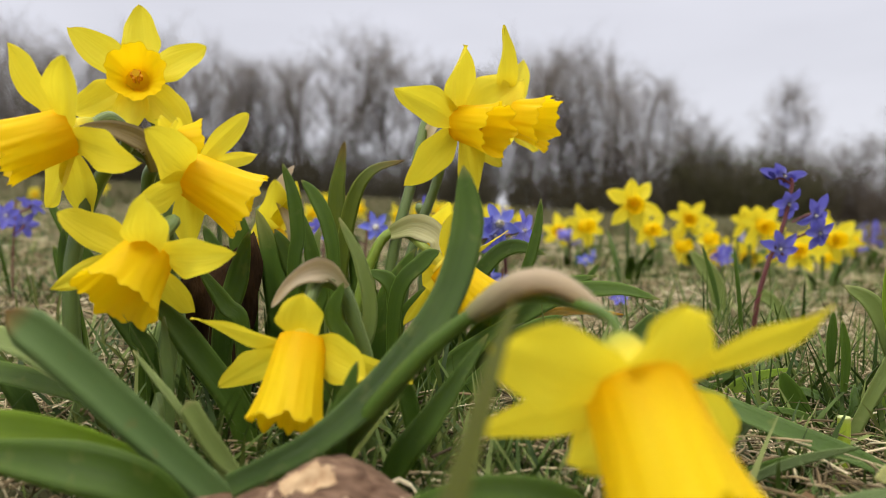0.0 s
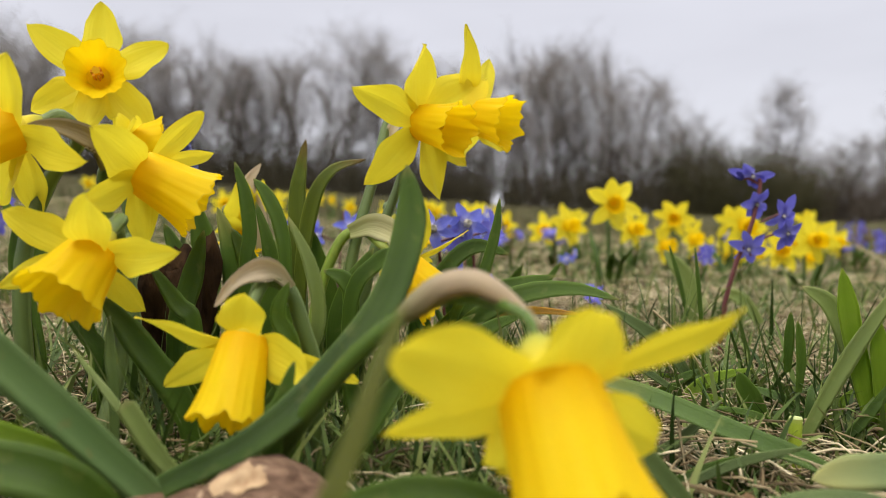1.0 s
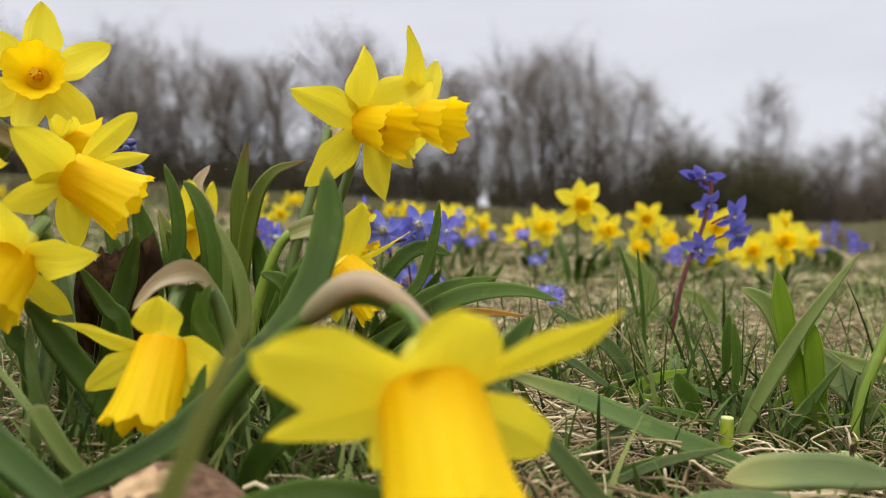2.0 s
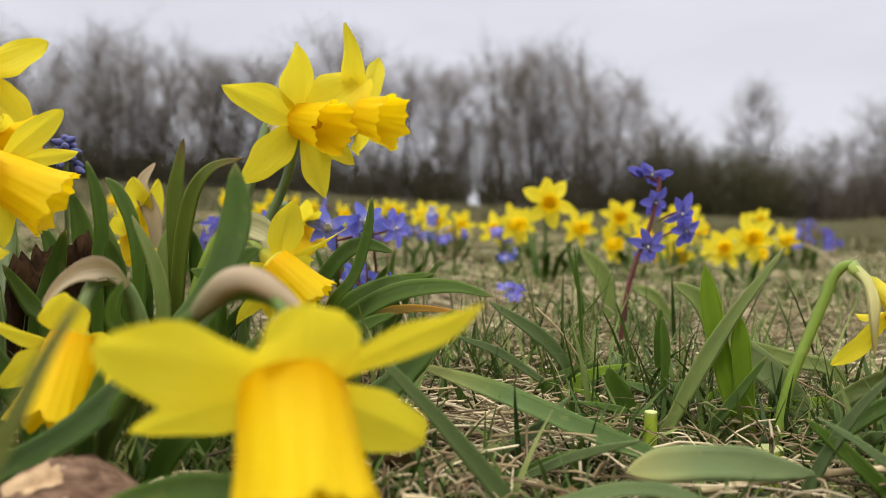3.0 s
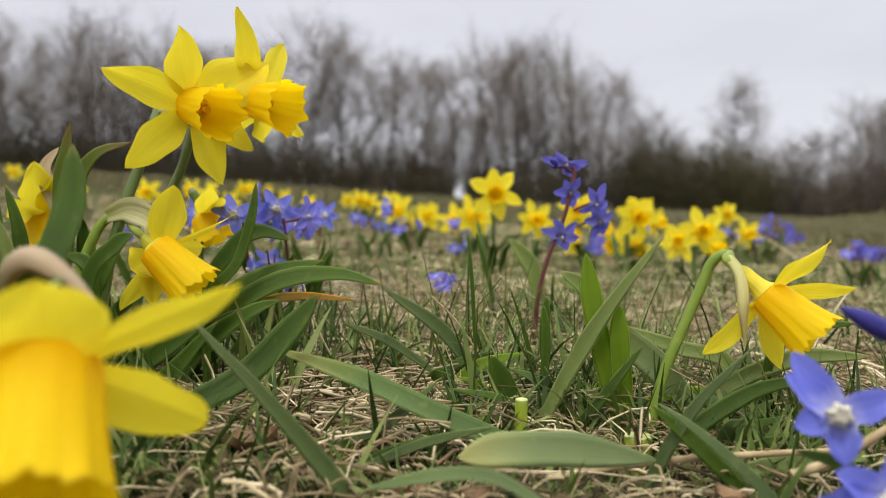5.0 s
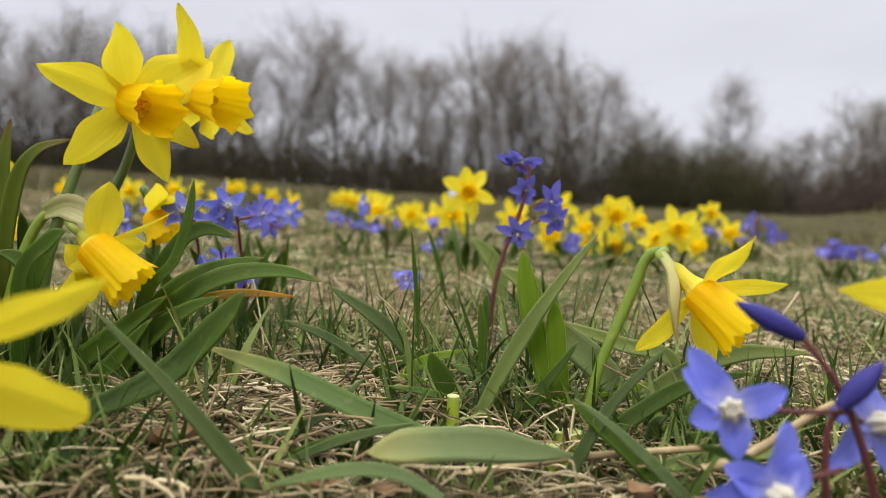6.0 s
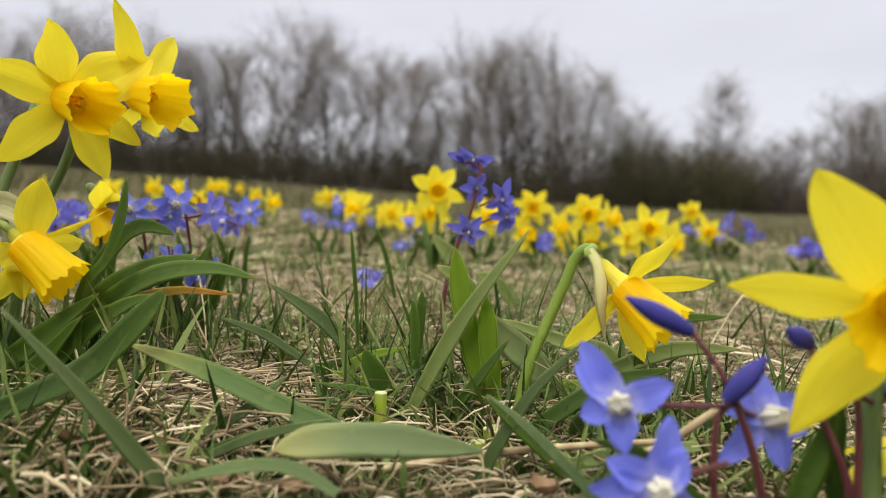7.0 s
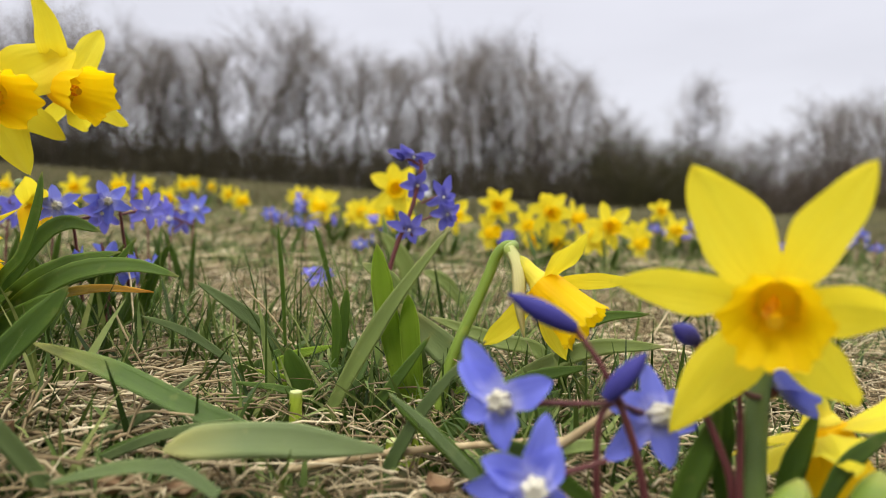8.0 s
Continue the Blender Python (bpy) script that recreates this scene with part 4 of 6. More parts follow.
p = thing("daffodil", (-0.1029, 0.2500, -0.0007), "tall yellow daffodil held above the leaves", "daffodil", "daffodils in the lawn")
back, axis = add_flower(p, (-0.0723, 0.2699, 0.1123), (0.8000, -0.5550, -0.2281), [(25, 4, 0.0304, 0.0125, 0.00, 0.40), (77, -3, 0.0334, 0.0113, 0.00, 0.40), (140, 0, 0.0325, 0.0117, 0.00, 0.40), (-146, 5, 0.0340, 0.0113, 0.00, 0.40), (-51, 9, 0.0351, 0.0174, 0.00, 0.80), (-111, -0, 0.0325, 0.0095, 0.00, 0.40)], 0.0182, face=(0.2565, -0.9574, -0.1325), mouth=0.0098, frill=0.15)
add_stem(p, [(-0.1029, 0.2500, -0.0007), (-0.0970, 0.2584, 0.0587), (-0.0887, 0.2682, 0.0954), (-0.0857, 0.2761, 0.1128), (-0.0810, 0.2795, 0.1175)], back, axis, r=0.0019)
add_spathe(p, [(-0.0855, 0.2737, 0.1041), (-0.0828, 0.2742, 0.1115), (-0.0777, 0.2787, 0.1206), (-0.0746, 0.2812, 0.1273)], 0.0047)
add_leaf(p, [(-0.1169, 0.2652, 0.0001), (-0.1169, 0.2652, 0.0499), (-0.1174, 0.2664, 0.0830), (-0.1161, 0.2669, 0.0954), (-0.1145, 0.2674, 0.1057)], 0.0062, mat=M_LEAF_AGED, point=0.5)
add_leaf(p, [(-0.1161, 0.2632, 0.0001), (-0.1161, 0.2632, 0.0501), (-0.1121, 0.2646, 0.0809), (-0.1049, 0.2654, 0.0942), (-0.0924, 0.2662, 0.0985)], 0.0053, face=(0.5,-1,0.5), mat=M_LEAF_AGED, point=0.5)
add_leaf(p, [(-0.1193, 0.2103, -0.0003), (-0.1193, 0.2103, 0.0586), (-0.1180, 0.2108, 0.0718), (-0.1193, 0.2112, 0.0833), (-0.1226, 0.2114, 0.0932)], 0.0040)

p = thing("daffodil", (-0.0985, 0.2701, -0.0004), "yellow daffodil facing away beside a taller one", "daffodil", "daffodils in the lawn")
back, axis = add_flower(p, (-0.0548, 0.2891, 0.1174), (0.8571, -0.4673, -0.2168), [(23, -3, 0.0361, 0.0089, 0.00, 0.40), (-37, -5, 0.0321, 0.0098, 0.00, 0.40), (-126, -17, 0.0315, 0.0101, 0.00, 0.40), (-58, -67, 0.0332, 0.0091, 0.00, 0.40), (-145, -47, 0.0329, 0.0091, 0.00, 0.40), (-108, -1, 0.0329, 0.0081, 0.00, 0.40)], 0.0186, face=(0.1842, -0.9725, -0.1426), mouth=0.0102, frill=0.15)
add_stem(p, [(-0.0985, 0.2701, -0.0004), (-0.0929, 0.2786, 0.0573), (-0.0825, 0.2874, 0.0900), (-0.0760, 0.2915, 0.1125)], back, axis, r=0.0019)
add_leaf(p, [(-0.0993, 0.2455, -0.0008), (-0.0993, 0.2455, 0.0365), (-0.0955, 0.2462, 0.0518), (-0.0869, 0.2472, 0.0671)], 0.0069)
add_leaf(p, [(-0.0925, 0.2361, -0.0010), (-0.0925, 0.2361, 0.0455), (-0.0943, 0.2364, 0.0565), (-0.1017, 0.2362, 0.0602)], 0.0052)

p = thing("daffodil", (-0.1168, 0.1439, -0.0005), "broad green daffodil leaves arching over the lawn", "daffodil", "daffodils in the lawn")
add_leaf(p, [(-0.1162, 0.1439, 0.0224), (-0.0983, 0.1501, 0.0309), (-0.0837, 0.1583, 0.0438), (-0.0729, 0.1664, 0.0585), (-0.0681, 0.1723, 0.0753), (-0.0692, 0.1758, 0.0898)], 0.0073, foot=0.6, point=0.18, n=26)
add_leaf(p, [(-0.0810, 0.1855, -0.0015), (-0.0810, 0.1855, 0.0170), (-0.0839, 0.1859, 0.0316), (-0.0869, 0.1861, 0.0403)], 0.0044)
add_leaf(p, [(-0.1094, 0.1943, -0.0006), (-0.1094, 0.1943, 0.0200), (-0.1048, 0.1949, 0.0307), (-0.0941, 0.1959, 0.0445)], 0.0046)

p = thing("daffodil", (-0.1101, 0.2497, -0.0004), "yellow daffodil drooping under a pale green spathe", "daffodil", "daffodils in the lawn")
back, axis = add_flower(p, (-0.0769, 0.2484, 0.0608), (0.7221, -0.0473, -0.6902), [(2, -38, 0.0236, 0.0110, 0.00, 0.90), (-35, 22, 0.0287, 0.0032, 0.00, 0.10), (147, -8, 0.0106, 0.0103, 0.00, 0.80), (-174, 10, 0.0265, 0.0068, 0.00, 0.55), (-176, 44, 0.0197, 0.0080, 0.00, 0.70), (-80, 11, 0.0256, 0.0068, 0.00, 0.55)], 0.0191, face=(0.3236, -0.9447, 0.0533), mouth=0.0092, throat=0.0060, ovary=0.0016, tube_len=0.002)
add_stem(p, [(-0.1101, 0.2497, -0.0004), (-0.1099, 0.2526, 0.0292), (-0.1084, 0.2555, 0.0463), (-0.1033, 0.2572, 0.0629), (-0.0984, 0.2586, 0.0713), (-0.0921, 0.2586, 0.0727)], back, axis, mat=M_STEM_YELLOW, r=0.0019)
add_spathe(p, [(-0.0962, 0.2536, 0.0721), (-0.0875, 0.2516, 0.0745), (-0.0795, 0.2492, 0.0704), (-0.0806, 0.2478, 0.0628)], 0.0088, mat=M_SPATHE_GREEN, label="pale green papery spathe")
add_leaf(p, [(-0.0602, 0.2488, -0.0021), (-0.0602, 0.2488, 0.0415), (-0.0506, 0.2494, 0.0568), (-0.0458, 0.2501, 0.0721), (-0.0443, 0.2506, 0.0840)], 0.0034)
add_leaf(p, [(-0.0751, 0.2600, -0.0014), (-0.0751, 0.2600, 0.0218), (-0.0590, 0.2608, 0.0415), (-0.0430, 0.2613, 0.0525), (-0.0233, 0.2615, 0.0571)], 0.0068, face=(0.3,-1,0.5), point=0.4)
add_leaf(p, [(-0.0680, 0.2559, -0.0017), (-0.0680, 0.2559, 0.0207), (-0.0562, 0.2567, 0.0384), (-0.0384, 0.2572, 0.0499), (-0.0186, 0.2573, 0.0527), (-0.0024, 0.2571, 0.0491)], 0.0067, face=(0.3,-1,0.5), point=0.35)
add_leaf(p, [(-0.0703, 0.2498, -0.0017), (-0.0703, 0.2498, 0.0181), (-0.0587, 0.2504, 0.0316), (-0.0462, 0.2507, 0.0403), (-0.0365, 0.2509, 0.0441)], 0.0066, face=(0.3,-1,0.5), point=0.5)
add_leaf(p, [(-0.0751, 0.2836, -0.0008), (-0.0751, 0.2836, 0.0368), (-0.0620, 0.2846, 0.0597), (-0.0515, 0.2849, 0.0665), (-0.0395, 0.2848, 0.0634)], 0.0061)
add_leaf(p, [(-0.0701, 0.2640, -0.0014), (-0.0701, 0.2640, 0.0231), (-0.0518, 0.2647, 0.0389), (-0.0334, 0.2649, 0.0438), (-0.0135, 0.2649, 0.0428)], 0.0037, face=(0.1,-1,0.8), mat=M_LEAF_ORANGE)
add_leaf(p, [(-0.1015, 0.2453, 0.0075), (-0.0753, 0.2458, 0.0274), (-0.0525, 0.2462, 0.0450)], 0.0071, point=0.4)
add_leaf(p, [(-0.0972, 0.2350, 0.0030), (-0.0739, 0.2352, 0.0167), (-0.0534, 0.2359, 0.0390)], 0.0061, point=0.4)
add_leaf(p, [(-0.1017, 0.2554, 0.0088), (-0.0725, 0.2558, 0.0281), (-0.0495, 0.2559, 0.0408)], 0.0055, mat=M_LEAF_DULL, point=0.4)
add_leaf(p, [(-0.1178, 0.2633, 0.0001), (-0.1178, 0.2633, 0.0190), (-0.0999, 0.2637, 0.0351), (-0.0839, 0.2643, 0.0533)], 0.0068, point=0.4)
add_leaf(p, [(-0.0629, 0.2683, -0.0016), (-0.0629, 0.2683, 0.0305), (-0.0464, 0.2690, 0.0450), (-0.0298, 0.2692, 0.0512), (-0.0209, 0.2697, 0.0616)], 0.0033)

p = thing("daffodil", (-0.0895, 0.3284, 0.0007), "yellow daffodil half hidden behind leaves", "daffodil", "daffodils in the lawn")
back, axis = add_flower(p, (-0.0862, 0.3302, 0.0717), (0.4848, -0.0622, -0.8724), [(54, -23, 0.0270, 0.0091, 0.00, 0.55), (49, 6, 0.0249, 0.0076, 0.00, 0.55), (-129, 10, 0.0254, 0.0091, 0.00, 0.55), (-78, 8, 0.0254, 0.0076, 0.00, 0.55)], 0.0122, face=(0.2527, -0.9675, 0.0097))
add_stem(p, [(-0.0895, 0.3284, 0.0007), (-0.0909, 0.3346, 0.0583), (-0.0896, 0.3353, 0.0737)], back, axis)

p = thing("daffodil", (-0.1555, 0.3293, 0.0029), "yellow daffodil past its best with a withered spathe", "daffodil", "daffodils in the lawn")
back, axis = add_flower(p, (-0.1607, 0.3313, 0.0698), (0.3935, -0.0056, -0.9193), [(44, -43, 0.0318, 0.0126, 0.00, 0.55), (77, -19, 0.0276, 0.0116, 0.00, 0.55), (-99, 13, 0.0267, 0.0116, 0.00, 0.55), (-136, 5, 0.0262, 0.0116, 0.00, 0.55), (23, -31, 0.0298, 0.0116, 0.00, 0.55)], 0.0124, face=(0.4542, -0.8908, 0.0135), petal=M_PETAL_PALE)
add_stem(p, [(-0.1555, 0.3293, 0.0029), (-0.1556, 0.3308, 0.0584), (-0.1608, 0.3368, 0.0787)], back, axis)
add_spathe(p, [(-0.1482, 0.3258, 0.0612), (-0.1480, 0.3236, 0.0761), (-0.1528, 0.3223, 0.0908), (-0.1472, 0.3227, 0.1011)], 0.0074, mat=M_SPATHE)
add_leaf(p, [(-0.1073, 0.2103, -0.0006), (-0.1073, 0.2103, 0.0579), (-0.1090, 0.2111, 0.0740), (-0.1131, 0.2116, 0.0836), (-0.1172, 0.2119, 0.0884)], 0.0039)
add_leaf(p, [(-0.1247, 0.2352, -0.0000), (-0.1247, 0.2352, 0.0523), (-0.1265, 0.2357, 0.0631), (-0.1320, 0.2363, 0.0738)], 0.0065)
add_leaf(p, [(-0.0919, 0.2299, -0.0011), (-0.0919, 0.2299, 0.0494), (-0.0831, 0.2305, 0.0635), (-0.0778, 0.2306, 0.0671)], 0.0049)
add_leaf(p, [(-0.1183, 0.2297, -0.0002), (-0.1183, 0.2297, 0.0422), (-0.1166, 0.2302, 0.0528), (-0.1131, 0.2307, 0.0634)], 0.0071)

p = thing("daffodil", (-0.1110, 0.1790, -0.0010), "yellow daffodil close up, nodding on an arched stem", "daffodil", "daffodils in the lawn")
back, axis = add_flower(p, (-0.0416, 0.1096, 0.0506), (0.2147, -0.5878, -0.7800), [(-57, -7, 0.0323, 0.0058, 0.00, 0.35), (-8, -24, 0.0180, 0.0142, 0.00, 0.90), (64, -11, 0.0299, 0.0112, 0.00, 0.50), (120, -10, 0.0269, 0.0072, 0.00, 0.50), (-117, 20, 0.0273, 0.0105, 0.00, 0.50), (166, 26, 0.0190, 0.0098, 0.00, 0.50)], 0.0207, face=(0.3476, -0.9151, 0.2041), mouth=0.0104, throat=0.0078, tube_len=0.0045, ovary=0.0022, sharp=0.55)
add_stem(p, [(-0.1110, 0.1790, -0.0010), (-0.1028, 0.1703, 0.0147), (-0.0901, 0.1556, 0.0334), (-0.0772, 0.1462, 0.0490), (-0.0690, 0.1424, 0.0564), (-0.0632, 0.1384, 0.0604), (-0.0560, 0.1330, 0.0630), (-0.0500, 0.1300, 0.0622)], back, axis, r=0.0023, slim=0.32, mat=M_STEM_GREEN)
add_leaf(p, [(-0.0790, 0.0620, -0.0020), (-0.0745, 0.0680, 0.0230), (-0.0698, 0.0737, 0.0417), (-0.0663, 0.0783, 0.0523), (-0.0637, 0.0818, 0.0605), (-0.0612, 0.0851, 0.0669)], 0.0026, mat=M_LEAF_OLIVE, point=0.5, fold=0.5, n=26)
add_spathe(p, [(-0.0676, 0.1405, 0.0578), (-0.0637, 0.1362, 0.0612), (-0.0585, 0.1312, 0.0651), (-0.0528, 0.1275, 0.0662), (-0.0470, 0.1265, 0.0632), (-0.0408, 0.1260, 0.0578)], 0.0066, mat=M_SPATHE_NEAR, wave=0.10, twist=0.35, fold=-0.7, foot=0.42, point=0.75, n=22, label="withered spathe, green at its foot and brown at the tip")
add_leaf(p, [(-0.0900, 0.1665, 0.0005), (-0.0848, 0.1673, 0.0187), (-0.0769, 0.1681, 0.0299), (-0.0633, 0.1755, 0.0491)], 0.0062, point=0.4)
add_leaf(p, [(-0.0423, 0.1273, 0.0198), (-0.0503, 0.1272, 0.0273), (-0.0632, 0.1267, 0.0292), (-0.0781, 0.1259, 0.0270)], 0.0050)

p = thing("daffodil", (-0.1185, 0.1486, -0.0004), "broad green daffodil leaves lying outward, one browned at the tip", "daffodil", "daffodils in the lawn")
add_leaf(p, [(-0.1180, 0.1506, 0.0153), (-0.1308, 0.1494, 0.0277), (-0.1441, 0.1473, 0.0413), (-0.1548, 0.1452, 0.0522), (-0.1623, 0.1441, 0.0581)], 0.0085, mat=M_LEAF_BROWN, point=0.16, foot=0.75)
add_leaf(p, [(-0.1857, 0.1409, 0.0296), (-0.1710, 0.1437, 0.0336), (-0.1546, 0.1504, 0.0307), (-0.1371, 0.1580, 0.0226)], 0.0072, face=(0,-1,0.4), mat=M_LEAF_BRIGHT, point=0.5)
add_leaf(p, [(-0.1237, 0.1433, 0.0140), (-0.1304, 0.1402, 0.0224), (-0.1428, 0.1379, 0.0278), (-0.1736, 0.1375, 0.0319)], 0.0099, face=(0,-1,0.35), foot=0.6)
add_leaf(p, [(-0.1560, 0.1724, 0.0312), (-0.1670, 0.1722, 0.0402), (-0.1794, 0.1719, 0.0471), (-0.1932, 0.1713, 0.0491)], 0.0066, face=(0,-0.8,0.8), mat=M_LEAF_PALE)
add_leaf(p, [(-0.1566, 0.1823, 0.0272), (-0.1712, 0.1818, 0.0330), (-0.1887, 0.1811, 0.0374), (-0.2018, 0.1806, 0.0403)], 0.0058, face=(0,-0.8,0.8))
add_leaf(p, [(-0.1194, 0.1587, 0.0198), (-0.1245, 0.1587, 0.0261), (-0.1308, 0.1588, 0.0362)], 0.0043, mat=M_LEAF_PALE, point=0.02)
add_leaf(p, [(-0.1236, 0.1634, 0.0168), (-0.1327, 0.1635, 0.0311), (-0.1475, 0.1684, 0.0458)], 0.0016, mat=M_LEAF_PALE)


p = thing("daffodil", (-0.1180, 0.2720, -0.0010), "broad upright daffodil leaves crowded in the clump", "daffodil", "daffodils in the lawn")
add_leaf(p, [(-0.1541, 0.2772, -0.0015), (-0.1541, 0.2772, 0.0388), (-0.1549, 0.2780, 0.0581), (-0.1577, 0.2786, 0.0731), (-0.1619, 0.2791, 0.0870)], 0.0095, point=0.35)
add_leaf(p, [(-0.1400, 0.2673, -0.0015), (-0.1400, 0.2673, 0.0401), (-0.1410, 0.2679, 0.0546), (-0.1430, 0.2684, 0.0670), (-0.1480, 0.2689, 0.0810)], 0.0085, mat=M_LEAF_TIPPED, point=0.35)
add_leaf(p, [(-0.1206, 0.2475, -0.0015), (-0.1206, 0.2475, 0.0427), (-0.1216, 0.2481, 0.0580), (-0.1235, 0.2486, 0.0695), (-0.1277, 0.2491, 0.0825)], 0.0050, point=0.35)
add_leaf(p, [(-0.1038, 0.2671, -0.0015), (-0.1038, 0.2671, 0.0318), (-0.1062, 0.2677, 0.0462), (-0.1095, 0.2682, 0.0586), (-0.1124, 0.2688, 0.0727)], 0.0085, point=0.35)
add_leaf(p, [(-0.1576, 0.2672, -0.0015), (-0.1576, 0.2672, 0.0401), (-0.1596, 0.2677, 0.0525), (-0.1633, 0.2682, 0.0649), (-0.1679, 0.2686, 0.0749)], 0.0075, point=0.35)
add_leaf(p, [(-0.1275, 0.2869, -0.0015), (-0.1275, 0.2869, 0.0285), (-0.1286, 0.2876, 0.0463), (-0.1308, 0.2883, 0.0618), (-0.1286, 0.2888, 0.0741)], 0.0060, mat=M_LEAF_PALE, point=0.35)


# loose leaves and cut stalks between the clumps ----------------------------------

p = thing("leaf_tuft", (-0.0466, 0.1977, -0.0025), "green strap leaves lying low on straw", "leaf tuft", "leaf tufts in the lawn")
add_leaf(p, [(-0.0617, 0.1877, 0.0183), (-0.0469, 0.1930, 0.0238), (-0.0343, 0.1983, 0.0306), (-0.0225, 0.2028, 0.0430), (-0.0164, 0.2052, 0.0512)], 0.0070, face=(0.3,-1,0.4), point=0.3)
add_leaf(p, [(0.0420, 0.1905, 0.0095), (0.0339, 0.1925, 0.0142), (0.0182, 0.1964, 0.0197), (-0.0053, 0.2047, 0.0281), (-0.0287, 0.2099, 0.0349)], 0.0060, face=(0,-0.8,0.8), mat=M_LEAF_TIPPED, point=0.25)
add_leaf(p, [(0.0050, 0.1640, -0.0010), (0.0010, 0.1640, 0.0052), (-0.0117, 0.1650, 0.0208), (-0.0244, 0.1656, 0.0352), (-0.0397, 0.1664, 0.0508)], 0.0042, mat=M_LEAF_DULL, point=0.5)

p = thing("leaf_tuft", (0.0673, 0.2371, -0.0062), "upright green strap leaves beside cut stalks", "leaf tuft", "leaf tufts in the lawn")
add_leaf(p, [(0.0786, 0.2390, -0.0001), (0.0734, 0.2399, 0.0203), (0.0683, 0.2408, 0.0426), (0.0657, 0.2416, 0.0615)], 0.0067, mat=M_LEAF_BRIGHT, point=0.22)
add_leaf(p, [(0.0798, 0.2369, -0.0013), (0.0780, 0.2377, 0.0171), (0.0765, 0.2384, 0.0336), (0.0760, 0.2389, 0.0454)], 0.0061, mat=M_LEAF_BRIGHT, point=0.25)
add_leaf(p, [(0.0481, 0.2331, 0.0018), (0.0599, 0.2341, 0.0249), (0.0720, 0.2349, 0.0445), (0.0892, 0.2359, 0.0672)], 0.0052, mat=M_LEAF_PALE, point=0.5)
add_leaf(p, [(0.0882, 0.2547, -0.0070), (0.0783, 0.2561, 0.0246), (0.0704, 0.2570, 0.0463), (0.0601, 0.2573, 0.0542)], 0.0067, mat=M_LEAF_PALE, point=0.3)
add_leaf(p, [(0.1084, 0.2468, -0.0045), (0.0970, 0.2477, 0.0166), (0.0835, 0.2483, 0.0300), (0.0717, 0.2488, 0.0415)], 0.0100, mat=M_LEAF_GREY, point=0.4)
add_leaf(p, [(0.0569, 0.2321, 0.0021), (0.0677, 0.2325, 0.0129), (0.0830, 0.2334, 0.0327)], 0.0032)
add_leaf(p, [(0.0452, 0.2473, 0.0070), (0.0395, 0.2477, 0.0166), (0.0356, 0.2481, 0.0262)], 0.0077, point=0.4)
add_leaf(p, [(0.0539, 0.2531, 0.0252), (0.0543, 0.2535, 0.0350), (0.0551, 0.2540, 0.0457)], 0.0031)
add_leaf(p, [(0.0310, 0.2271, 0.0037), (0.0257, 0.2275, 0.0107), (0.0204, 0.2276, 0.0151)], 0.0088, point=0.5)

p = thing("leaf_tuft", (0.0581, 0.1678, -0.0058), "pale green strap leaf lying flat", "leaf tuft", "leaf tufts in the lawn")
add_leaf(p, [(0.0698, 0.1752, 0.0152), (0.0597, 0.1698, 0.0180), (0.0469, 0.1663, 0.0205), (0.0321, 0.1639, 0.0210), (0.0218, 0.1631, 0.0196)], 0.0078, face=(0,-1,0.6), mat=M_LEAF_GREY, foot=0.1, point=0.2, fold=0.3)
add_leaf(p, [(0.0381, 0.1456, 0.0161), (0.0287, 0.1498, 0.0197), (0.0173, 0.1527, 0.0192), (0.0019, 0.1526, 0.0162)], 0.0035, face=(0,-0.6,1), mat=M_LEAF_DULL)
add_leaf(p, [(0.0314, 0.2714, 0.0230), (0.0302, 0.2726, 0.0457), (0.0284, 0.2739, 0.0668)], 0.0012)
add_leaf(p, [(0.0522, 0.2401, 0.0213), (0.0529, 0.2406, 0.0324), (0.0520, 0.2413, 0.0443)], 0.0028)
add_leaf(p, [(0.0427, 0.3323, 0.0338), (0.0394, 0.3327, 0.0490), (0.0346, 0.3331, 0.0654)], 0.0018)

p = thing("leaf_tuft", (0.0774, 0.4451, -0.0027), "pale green leaf blades standing in the lawn", "leaf tuft", "leaf tufts in the lawn")
add_leaf(p, [(0.0791, 0.4448, 0.0151), (0.0757, 0.4459, 0.0390), (0.0610, 0.4467, 0.0589)], 0.0103, mat=M_LEAF_PALE, point=0.3)
add_leaf(p, [(0.1082, 0.4180, 0.0187), (0.0985, 0.4185, 0.0316), (0.0856, 0.4188, 0.0380)], 0.0071, mat=M_LEAF_PALE, point=0.3)
add_leaf(p, [(0.0299, 0.2789, 0.0156), (0.0180, 0.2801, 0.0305), (-0.0031, 0.2816, 0.0449)], 0.0052, mat=M_LEAF_DULL, point=0.4)

p = thing("leaf_tuft", (0.1102, 0.1758, -0.0074), "grey-green strap leaves crossing on the straw", "leaf tuft", "leaf tufts in the lawn")
add_leaf(p, [(0.1273, 0.1858, 0.0128), (0.1070, 0.1860, 0.0109), (0.0852, 0.1861, 0.0059)], 0.0041, face=(0,-1,0.7), mat=M_LEAF_PALE, point=0.4)
add_leaf(p, [(0.0154, 0.2595, 0.0186), (-0.0006, 0.2606, 0.0290), (-0.0164, 0.2615, 0.0348)], 0.0030, mat=M_LEAF_DULL, point=0.5)
add_leaf(p, [(-0.0144, 0.1974, 0.0091), (0.0025, 0.2026, 0.0153), (0.0171, 0.2081, 0.0263)], 0.0028, mat=M_LEAF_DULL, point=0.4)
